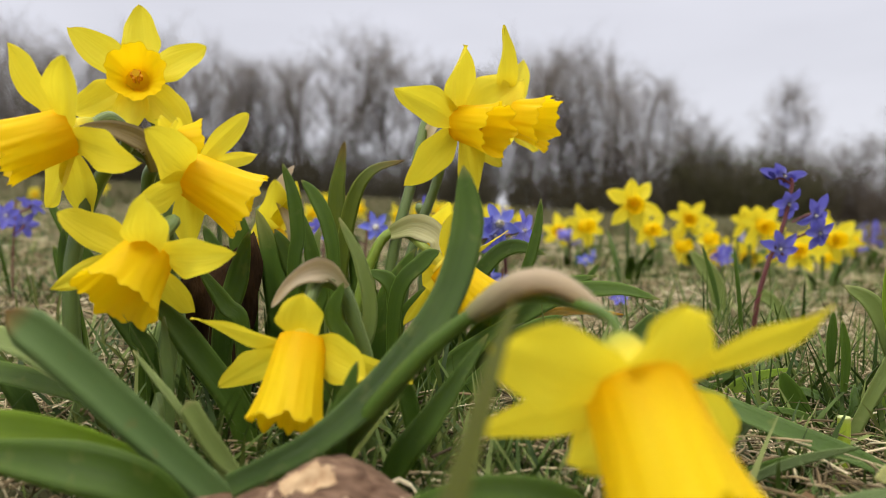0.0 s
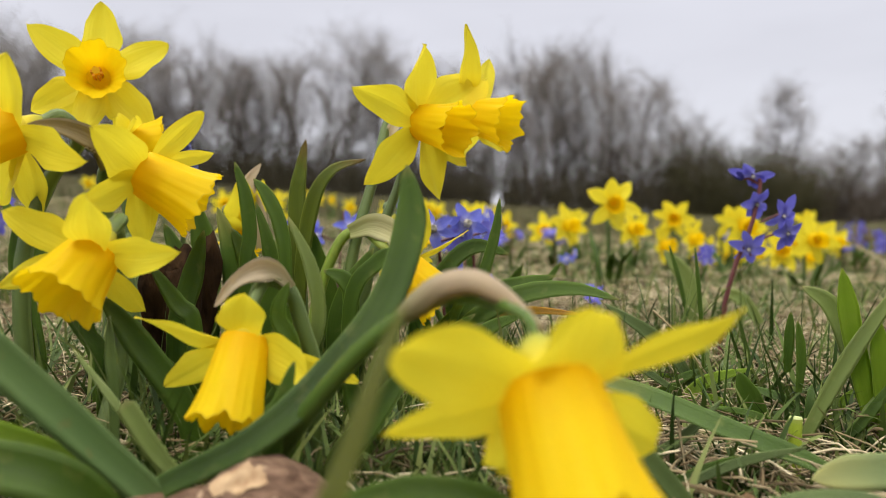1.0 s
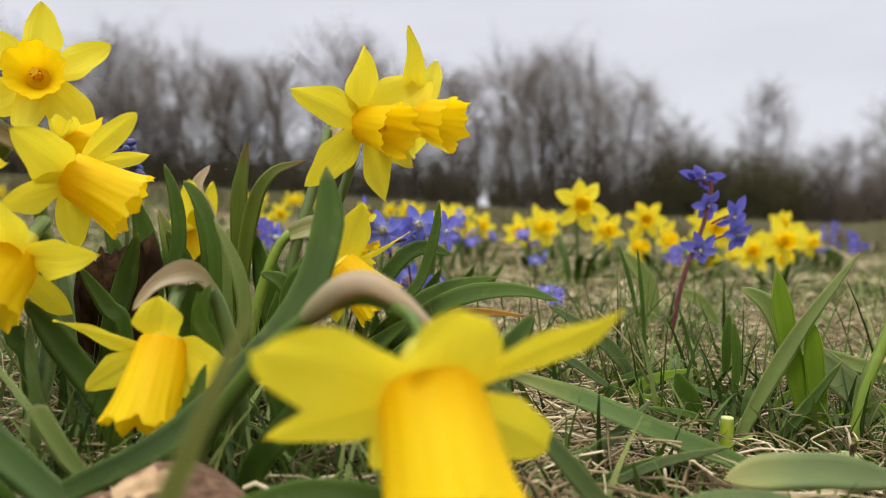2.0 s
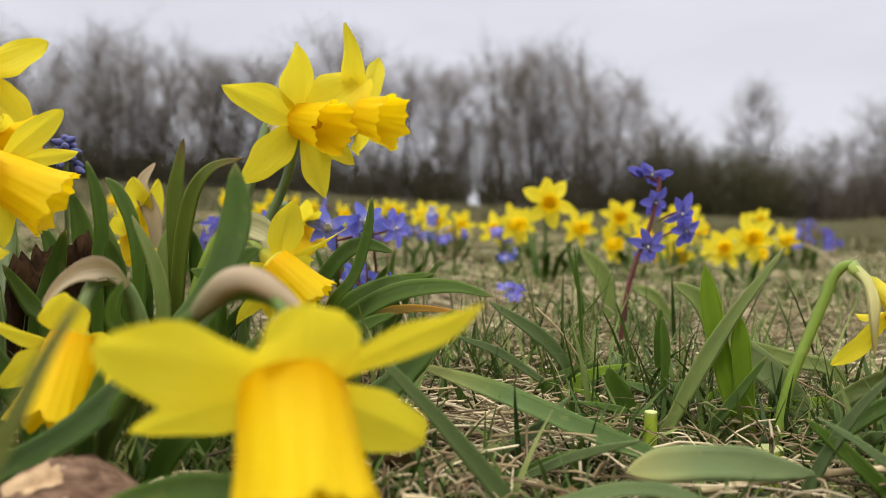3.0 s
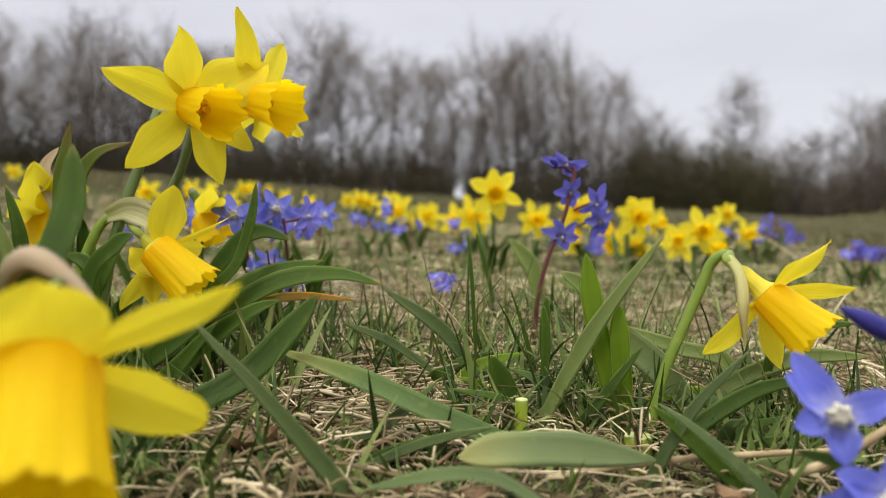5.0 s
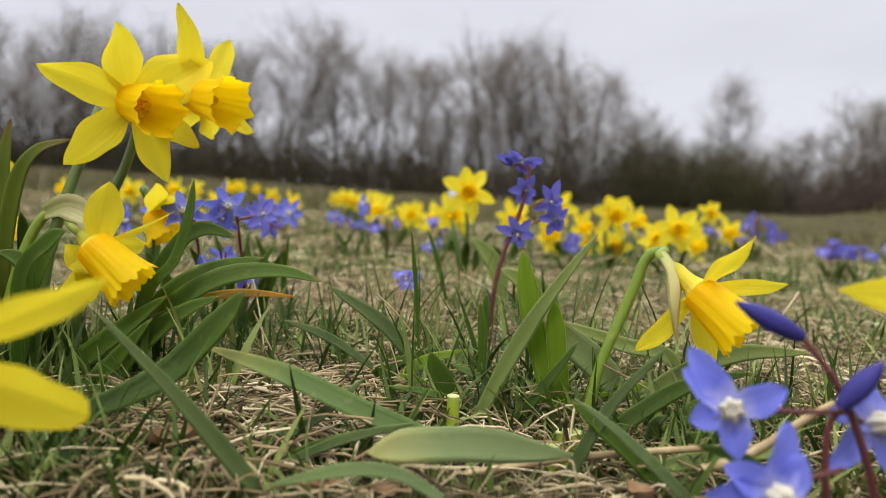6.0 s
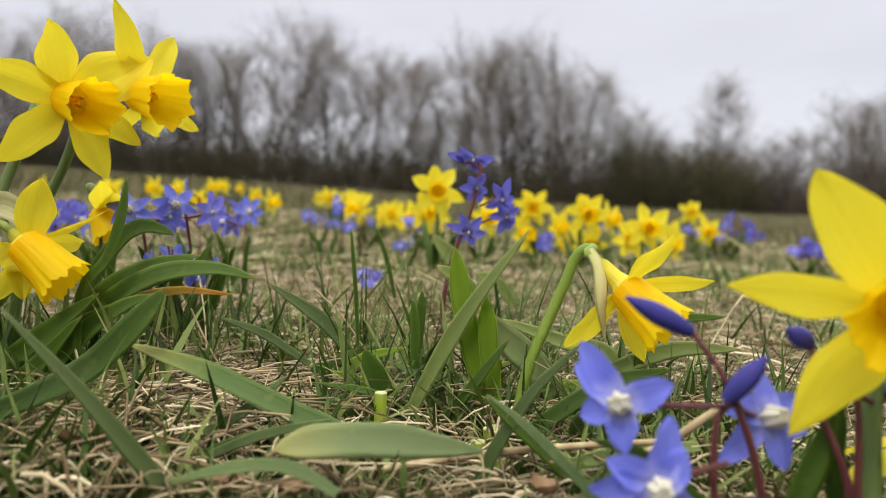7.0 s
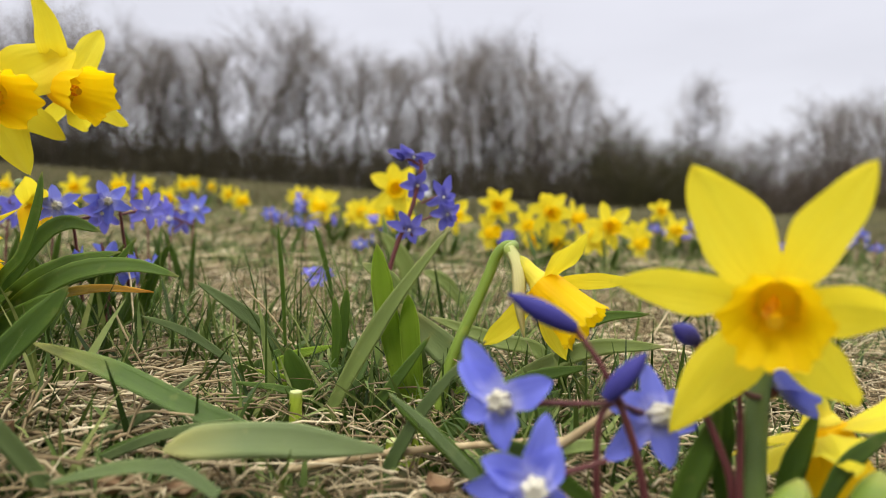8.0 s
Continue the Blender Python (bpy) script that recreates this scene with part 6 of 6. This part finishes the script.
squill_flower(p, (0.0771, 0.3539, 0.0633), (0.0543, -0.9233, -0.3802), [(63, 16, 0.0121, 0.25), (22, 18, 0.0118, 0.25), (-36, 15, 0.0101, 0.25), (-95, 7, 0.0087, 0.25), (-161, 4, 0.0083, 0.25), (124, 13, 0.0078, 0.25)], (0.0785, 0.3538, 0.0601), M_BLUE_MID, 0.0048)
squill_flower(p, (0.0953, 0.3542, 0.0709), (0.0543, -0.9233, -0.3802), [(77, 28, 0.0098, 0.25), (27, 32, 0.0107, 0.25), (-47, 14, 0.0078, 0.25), (-133, 3, 0.0063, 0.25), (159, 8, 0.0096, 0.25), (-163, 3, 0.0076, 0.25)], (0.0830, 0.3541, 0.0677), M_BLUE_MID, 0.0048)
squill_bud(p, (0.0744, 0.3553, 0.0967), (0.0681, 0.3555, 0.1013), (0.0817, 0.3552, 0.0940))


def front_squill(heart, number):
    """A squill that turns one open flower to the path, with a second one behind it."""
    rnd = random.Random(number)
    heart = Vector(heart)
    foot = Vector((heart.x + 0.004, heart.y + 0.012, ground_z(heart.x + 0.004, heart.y + 0.012) - 0.002))
    q = thing("squill", foot, "blue squill with a wide open white-eyed flower", "squill", "blue squills in the lawn")
    top = Vector((heart.x + 0.001, heart.y + 0.008, heart.z + 0.004))
    squill_stem(q, [foot, foot.lerp(top, 0.5) + Vector((0.002, 0, 0)), top], 0.0008)
    squill_flower(q, heart, (rnd.uniform(-0.1, 0.3), -1, rnd.uniform(0.1, 0.35)), [(60 * j + rnd.uniform(-8, 22), rnd.uniform(2, 18), rnd.uniform(0.0095, 0.0115), 0.25) for j in range(6)], top - Vector((0, 0, 0.006)), M_BLUE, 0.0052)
    side = heart + Vector((0.012, 0.014, -0.003))
    squill_flower(q, side, (0.7, -0.6, 0.2), [(60 * j + rnd.uniform(-8, 22), rnd.uniform(2, 18), rnd.uniform(0.0090, 0.0110), 0.25) for j in range(6)], top - Vector((0, 0, 0.010)), M_BLUE_MID, 0.0050)
    for d in (-1, 1):
        add_leaf(q, [foot + Vector((0.002 * d, 0, 0)), foot + Vector((0.009 * d, -0.004, 0.03)), foot + Vector((0.022 * d, -0.01, 0.055))], 0.006, n=10)


front_squill((-0.0709, 0.3202, 0.0725), 61)
front_squill((-0.0562, 0.3353, 0.0750), 62)
plant_squill(2, -0.0941, 0.5015, 0.0782, 0.80, 235)
plant_squill(1, -0.0767, 0.4871, 0.0745, 0.80, 279)
plant_squill(0, -0.0599, 0.4723, 0.0781, 0.80, 324)
plant_squill(0, -0.0567, 0.3380, 0.0545, 0.85, 134)
plant_squill(0, -0.0659, 0.8108, 0.0719, 0.90, 137)
plant_squill(0, -0.0493, 0.8096, 0.0672, 0.90, 207)
plant_squill(0, -0.0323, 0.8098, 0.0876, 0.90, 263)
plant_squill(1, 0.0239, 0.4627, 0.0297, 0.60, 101)
plant_squill(1, -0.0124, 0.8063, 0.0418, 1.00, 57)
plant_squill(0, 0.0349, 0.7033, 0.0397, 0.80, 50)
plant_squill(0, 0.8035, 1.1750, 0.0423, 1.10, 48)
plant_squill(0, 0.8439, 1.2087, 0.0482, 1.10, 75)
plant_squill(0, 0.7616, 1.1356, 0.0180, 1.10, 314)
plant_squill(0, 0.8292, 1.1387, 0.0048, 1.10, 194)
plant_squill(0, 0.3508, 1.2034, 0.0019, 1.10, 65)
plant_squill(0, 0.4623, 1.2268, 0.0061, 1.10, 348)
plant_squill(1, 0.5500, 1.2153, 0.0217, 1.10, 8)
plant_squill(0, 0.4815, 1.1706, 0.0140, 1.10, 95)
plant_squill(1, 0.5389, 1.1985, 0.0152, 1.10, 108)
plant_squill(2, 0.5757, 1.2005, 0.0612, 1.10, 211)
plant_squill(2, 0.5987, 1.1993, 0.0336, 1.10, 244)
plant_squill(1, 0.5573, 1.1983, 0.0106, 1.10, 24)
plant_squill(1, 0.4755, 0.7912, 0.0188, 0.90, 295)
plant_squill(1, 0.4878, 0.7909, 0.0158, 0.90, 251)
plant_squill(0, 0.5062, 0.7907, 0.0190, 0.90, 173)
plant_squill(2, 0.4695, 0.7910, 0.0126, 0.90, 63)
plant_squill(1, -0.1647, 0.4541, 0.0734, 0.85, 351)
plant_squill(0, -0.1383, 0.4556, 0.0787, 0.85, 342)
plant_squill(1, -0.3566, 0.4454, 0.0859, 0.85, 304)
plant_squill(0, -0.0572, 0.3783, 0.0507, 0.60, 198)
plant_squill(1, 0.0472, 0.9035, 0.0325, 1.00, 132)
plant_squill(2, 0.1777, 0.7596, 0.0369, 0.80, 303)
plant_squill(1, 0.6247, 1.3332, 0.0675, 1.10, 17)
plant_squill(0, -0.0541, 0.3294, 0.0535, 0.80, 225)

grape_hyacinth((-0.1694, 0.2898, 0.0024), (-0.1694, 0.2898, 0.1036))


# daffodils farther off ---------------------------------------------------------------
plant_far(0.0553, 0.8912, 0.0702, 0.85, 30)
plant_far(0.0675, 0.6490, 0.0913, 0.75, 5)
plant_far(0.1284, 0.8641, 0.0664, 0.77, 20)
plant_far(0.1747, 0.9189, 0.0447, 0.84, 40)
plant_far(0.1931, 0.9204, 0.0799, 0.80, -10)
plant_far(0.2293, 0.7923, 0.0719, 0.80, 10)
plant_far(0.2701, 0.9489, 0.0291, 0.85, 0)
plant_far(0.3018, 0.8630, 0.0419, 0.77, -20)
plant_far(0.2840, 0.7500, 0.0577, 0.80, 0)
plant_far(0.5766, 1.4263, 0.0749, 0.81, 0)
plant_far(0.5133, 1.1872, 0.0431, 0.83, 10)
plant_far(0.0459, 0.9832, 0.0637, 0.78, -30)
plant_far(0.2920, 0.9504, 0.0640, 0.78, 40)
plant_far(0.3766, 1.1390, 0.0269, 0.79, 20)
plant_far(0.4019, 1.0353, 0.0273, 0.86, 30)
plant_far(-0.0412, 1.0973, 0.0791, 0.77, 0)
plant_far(-0.0040, 1.2963, 0.0670, 0.80, 20)
plant_far(-0.0608, 1.2407, 0.0844, 0.78, -20)
plant_far(-0.1593, 1.6791, 0.1006, 0.76, 10)
plant_far(0.0772, 0.9506, 0.0677, 0.77, -40)
plant_far(-0.0301, 1.0275, 0.0755, 0.82, -49)
plant_far(-0.0128, 1.3661, 0.0624, 0.82, -23)
plant_far(-0.1426, 1.6952, 0.0948, 0.84, 15)
plant_far(0.0101, 1.4331, 0.0644, 0.83, -23)
plant_far(0.2389, 1.0117, 0.0518, 0.80, 26)
plant_far(0.2580, 0.9131, 0.0754, 0.75, 12)
plant_far(0.2663, 1.0089, 0.0288, 0.85, -56)
plant_far(0.4692, 1.2202, 0.0351, 0.83, -19)
plant_far(0.5742, 1.3329, 0.0374, 0.77, 18)
plant_far(-0.2172, 1.3166, 0.0855, 0.76, 57)
plant_far(-0.3824, 1.9329, 0.1057, 0.82, 36)
plant_far(-0.3944, 1.2710, 0.1086, 0.78, -35)
plant_far(-0.5272, 1.3964, 0.1069, 0.86, 8)
plant_far(-0.4631, 1.8193, 0.1257, 0.76, 48)
plant_far(-0.4553, 1.9384, 0.1340, 0.79, -40)
plant_far(-0.4432, 2.0737, 0.1311, 0.78, -53)
plant_far(-0.6828, 1.4732, 0.1117, 0.79, -43)
plant_far(-0.2512, 2.2189, 0.1044, 0.85, 14)
plant_far(-1.0350, 1.8588, 0.1661, 0.76, 3)
plant_far(-0.4460, 1.6601, 0.0912, 0.86, 23)
plant_far(-0.4845, 1.6592, 0.1169, 0.78, -27)
plant_far(-0.3794, 1.2807, 0.0680, 0.80, 48)
plant_far(-1.3855, 2.1344, 0.1548, 0.75, 39)


# remains of old plants --------------------------------------------------------------
brown_bulb((-0.1017, 0.1417, 0.0248))
rotten_stump((-0.1581, 0.2554, 0.0012))


# grass and straw -------------------------------------------------------------------
# trodden spots in front of low leaves and stalks: middle and half size
BARE = ((0.076, 0.203, 0.016, 0.014), (0.044, 0.205, 0.013, 0.024), (0.046, 0.150, 0.032, 0.018), (0.072, 0.184, 0.018, 0.018), (-0.095, 0.135, 0.03, 0.02), (-0.135, 0.14, 0.06, 0.03), (0.0, 0.185, 0.03, 0.012))


def blades(name, count, where, height, width, lean, mat, label, seed_no, flat=False, keep=None):
    """One mesh of bent blades. where(rnd) gives x, y; flat blades lie on the ground."""
    rnd = random.Random(seed_no)
    v, f = [], []
    made = 0
    while made < count:
        x, y = where(rnd)
        if keep and rnd.random() > keep(x, y):
            continue
        if any(abs(x - a) < c and abs(y - b) < d for a, b, c, d in BARE) and rnd.random() > (0.6 if flat else 0.08):
            continue
        made += 1
        g = rnd.uniform(0, 2 * math.pi)
        h = rnd.uniform(*height) * (0.7 + 0.6 * rnd.random())
        w = rnd.uniform(*width) * 0.5
        base = Vector((x, y, ground_z(x, y) - 0.002))
        out = Vector((math.cos(g), math.sin(g), 0))
        side = Vector((-out.y, out.x, 0))
        b = len(v)
        if flat:
            # a round straw, three-sided
            lift, tip = rnd.uniform(0.0, 0.010) + 0.002, rnd.uniform(-0.004, 0.010)
            if rnd.random() < 0.006:
                tip += h * rnd.uniform(0.2, 0.9)
            bow, kink = rnd.gauss(0, 0.09), rnd.gauss(0, 0.45) if rnd.random() < 0.25 else 0.0
            for i in range(4):
                k = i / 3
                c = base + out * (h * (k - 0.5)) + side * (h * (bow * k * k + kink * max(0.0, k - 0.4))) + Vector((0, 0, lift + tip * k + 0.003 * math.sin(math.pi * k)))
                v += [c + side * w - Vector((0, 0, w * 0.6)), c + Vector((0, 0, w)), c - side * w - Vector((0, 0, w * 0.6))]
            for i in range(3):
                for j in range(3):
                    m = (j + 1) % 3
                    f.append((b + 3 * i + j, b + 3 * i + m, b + 3 * i + 3 + m, b + 3 * i + 3 + j))
            continue
        else:
            # it leans and bends over more and more towards its tip
            tilt, bow, drift = 0.42 * rnd.uniform(*lean), 1.15 * rnd.uniform(*lean) * rnd.random(), rnd.uniform(-0.5, 0.5)
            face = rnd.uniform(-0.9, 0.9)
            across = Vector((side.x * math.cos(face) + out.x * math.sin(face), side.y * math.cos(face) + out.y * math.sin(face), 0))
            c = base.copy()
            for i in range(6):
                k = i / 5
                q = w * (0.75 + 0.5 * k if k < 0.5 else 1.0) * (1 - 0.92 * k ** 2.2)
                v += [c + across * q, c - across * q]
                e = tilt + bow * k * 1.6
                c = c + (0.2 * h) * (math.sin(e) * (out + side * drift * k) + Vector((0, 0, math.cos(e))))
        for i in range(5):
            f.append((b + 2 * i, b + 2 * i + 1, b + 2 * i + 3, b + 2 * i + 2))
    me = bpy.data.meshes.new(name)
    me.from_pydata([tuple(p) for p in v], [], f)
    me.materials.append(mat)
    me.polygons.foreach_set("use_smooth", [True] * len(f))
    me.update()
    tagged(new(name, me), label, name.replace("_", " "), "", "stuff")


def band(y0, y1, power=1.0):
    def where(rnd):
        y = y0 + (y1 - y0) * rnd.random() ** power
        half = 0.17 + 0.72 * y
        return rnd.uniform(-half, half), y
    return where


def tufty(scale, lo=0.15):
    def keep(x, y):
        n = noise.noise(Vector((x * scale, y * scale, 1.5))) + 0.5 * noise.noise(Vector((x * scale * 3, y * scale * 3, 4)))
        return lo + (1 - lo) * max(0.0, min(1.0, 0.5 + 1.3 * n))
    return keep


def patch(x0, y0, rx, ry):
    def where(rnd):
        return rnd.gauss(x0, rx), max(0.17, rnd.gauss(y0, ry))
    return where


def mid_lawn(x, y):
    """Grass stands in tufts with matted straw between them."""
    n = noise.noise(Vector((x * 15, y * 11, 1.5))) + 0.6 * noise.noise(Vector((x * 40, y * 30, 4)))
    return max(0.03, min(1.0, 0.28 + 1.5 * n))


blades("grass", 300, patch(0.028, 0.225, 0.014, 0.02), (0.010, 0.026), (0.0010, 0.0028), (0.2, 1.4), M_GRASS, "low dark grass between straw and leaves", 30)
blades("grass", 1500, band(0.15, 0.62), (0.014, 0.042), (0.0012, 0.0026), (0.5, 2.2), M_GRASS, "fresh green grass blades in a lawn", 1, keep=mid_lawn)
blades("grass", 5200, band(0.15, 0.62), (0.010, 0.036), (0.0005, 0.0012), (0.4, 2.2), M_GRASS, "thin short grass blades in a lawn", 11, keep=mid_lawn)
blades("grass", 330, patch(0.045, 0.285, 0.045, 0.018), (0.016, 0.046), (0.0010, 0.0028), (0.1, 1.5), M_GRASS, "dense dark green grass round the cut stalks", 21)
blades("grass", 420, patch(0.15, 0.235, 0.035, 0.03), (0.012, 0.038), (0.0010, 0.0028), (0.1, 1.5), M_GRASS, "dense green grass beside the squills", 22)
blades("grass", 400, patch(-0.11, 0.215, 0.04, 0.03), (0.015, 0.045), (0.0010, 0.0026), (0.1, 1.3), M_GRASS, "green grass among the daffodil stems", 23)
blades("grass", 420, patch(0.075, 0.225, 0.03, 0.03), (0.010, 0.030), (0.0010, 0.0026), (0.2, 1.6), M_GRASS, "low dark green grass over the straw", 28)
blades("grass", 560, patch(-0.058, 0.200, 0.028, 0.018), (0.010, 0.030), (0.0010, 0.0028), (0.2, 1.5), M_GRASS, "dark green grass beside the daffodil clump", 31)
blades("straw", 1000, patch(-0.03, 0.235, 0.025, 0.03), (0.012, 0.04), (0.0005, 0.0012), (0, 1), M_STRAW, "pale straw heaped between the clumps", 24, True)
blades("grass", 220, patch(0.03, 0.32, 0.07, 0.03), (0.03, 0.062), (0.0007, 0.0013), (0.05, 0.7), M_GRASS, "tall thin grass blades standing over the lawn", 25)
blades("straw", 19000, band(0.15, 0.62), (0.010, 0.042), (0.00025, 0.00075), (0, 1), M_STRAW, "dry tan straw lying over the lawn", 2, True, lambda x, y: 0.3 if y < 0.20 and x < 0.01 else 0.55 if y < 0.185 else 0.75 if x > 0.008 and 0.19 < y < 0.26 else 0.5 if x < -0.01 and y < 0.215 else 1.0)
blades("straw", 5200, band(0.15, 0.55), (0.004, 0.013), (0.0005, 0.0013), (0, 1), M_STRAW, "short broken bits of straw and chaff", 32, True)
blades("grass", 650, patch(-0.11, 0.275, 0.05, 0.03), (0.018, 0.042), (0.0018, 0.0045), (0.1, 0.9), M_GRASS, "dark green leaf blades in the daffodil clump", 26)
blades("grass", 6500, band(0.28, 0.80), (0.012, 0.038), (0.0007, 0.0018), (0.4, 2.0), M_GRASS, "green grass blades in the lawn", 27, keep=mid_lawn)
blades("grass", 2600, band(0.25, 0.75), (0.022, 0.050), (0.0012, 0.0026), (0.5, 2.0), M_GRASS, "long leaning green grass blades in the lawn", 40, keep=mid_lawn)
blades("straw", 5000, band(0.27, 0.75), (0.012, 0.045), (0.0005, 0.0012), (0, 1), M_STRAW, "dry straw lying in the lawn", 29, True)
blades("grass", 14000, band(0.55, 2.4), (0.014, 0.042), (0.0011, 0.0026), (0.4, 2.0), M_GRASS, "green grass blades among straw", 3, keep=tufty(6, 0.15))
blades("grass", 13500, band(0.42, 1.5), (0.012, 0.036), (0.0008, 0.0020), (0.5, 2.2), M_GRASS, "thin grass blades in the straw", 34, keep=tufty(5, 0.35))
blades("grass", 800, patch(-0.045, 0.176, 0.028, 0.010), (0.008, 0.024), (0.0008, 0.0024), (0.5, 2.2), M_GRASS, "low tangled green grass at the clump's foot", 35)
blades("grass", 7000, band(0.50, 2.2), (0.014, 0.038), (0.0010, 0.0024), (0.5, 2.2), M_GRASS, "soft thin grass farther out in the straw", 37)
blades("grass", 900, patch(0.110, 0.235, 0.035, 0.030), (0.010, 0.034), (0.0009, 0.0026), (0.3, 2.0), M_GRASS, "green grass round the bent daffodil", 38)
blades("grass", 420, patch(0.150, 0.185, 0.030, 0.014), (0.008, 0.028), (0.0009, 0.0024), (0.3, 2.0), M_GRASS, "green grass behind the foreground squill", 39)
blades("grass", 300, patch(0.000, 0.180, 0.024, 0.008), (0.008, 0.022), (0.0007, 0.0020), (0.5, 2.2), M_GRASS, "low tangled green grass in the straw", 36)
blades("grass", 300, patch(-0.075, 0.185, 0.03, 0.012), (0.012, 0.034), (0.0010, 0.0026), (0.3, 1.8), M_GRASS, "soft green grass beside the clump's edge", 33)
blades("straw", 8000, band(0.55, 2.2), (0.02, 0.06), (0.0010, 0.0022), (0, 1), M_STRAW, "dry tan straw matted in the lawn", 4, True)
blades("turf", 24000, band(2.0, 9.0), (0.03, 0.07), (0.004, 0.009), (0.2, 1.2), M_TURF, "mixed dry and green meadow turf", 5)
blades("turf", 24000, band(8.0, 46.0), (0.05, 0.11), (0.012, 0.03), (0.2, 1.2), M_TURF, "far meadow turf, dry and green", 6)


def bank_foot(rnd):
    return rnd.uniform(19.5, 42), rnd.uniform(36, 50)


blades("leaf_litter", 16000, bank_foot, (0.10, 0.30), (0.06, 0.16), (0.3, 1.6), M_LITTER, "brown leaf litter and brambles on the bank", 9, keep=lambda x, y: max(0.0, min(1.0, (ground_z(x, y) - ground_z(x - 3, y) + 0.1) * 2.5 + (y - 42) * 0.3)))


def round_about(rnd):
    """The lawn beside and behind the path."""
    while True:
        x, y = rnd.uniform(-1.6, 1.6), rnd.uniform(-0.9, 1.5)
        if y < 0.05 and math.hypot(x, y) > 0.22 or abs(x) > 0.3 + 0.75 * max(0, y):
            return x, y


blades("grass", 9000, round_about, (0.015, 0.04), (0.002, 0.004), (0.1, 1.1), M_GRASS, "green lawn grass beside the path", 7)
blades("straw", 7000, round_about, (0.02, 0.06), (0.001, 0.0022), (0, 1), M_STRAW, "dry straw in the lawn beside the path", 8, True)
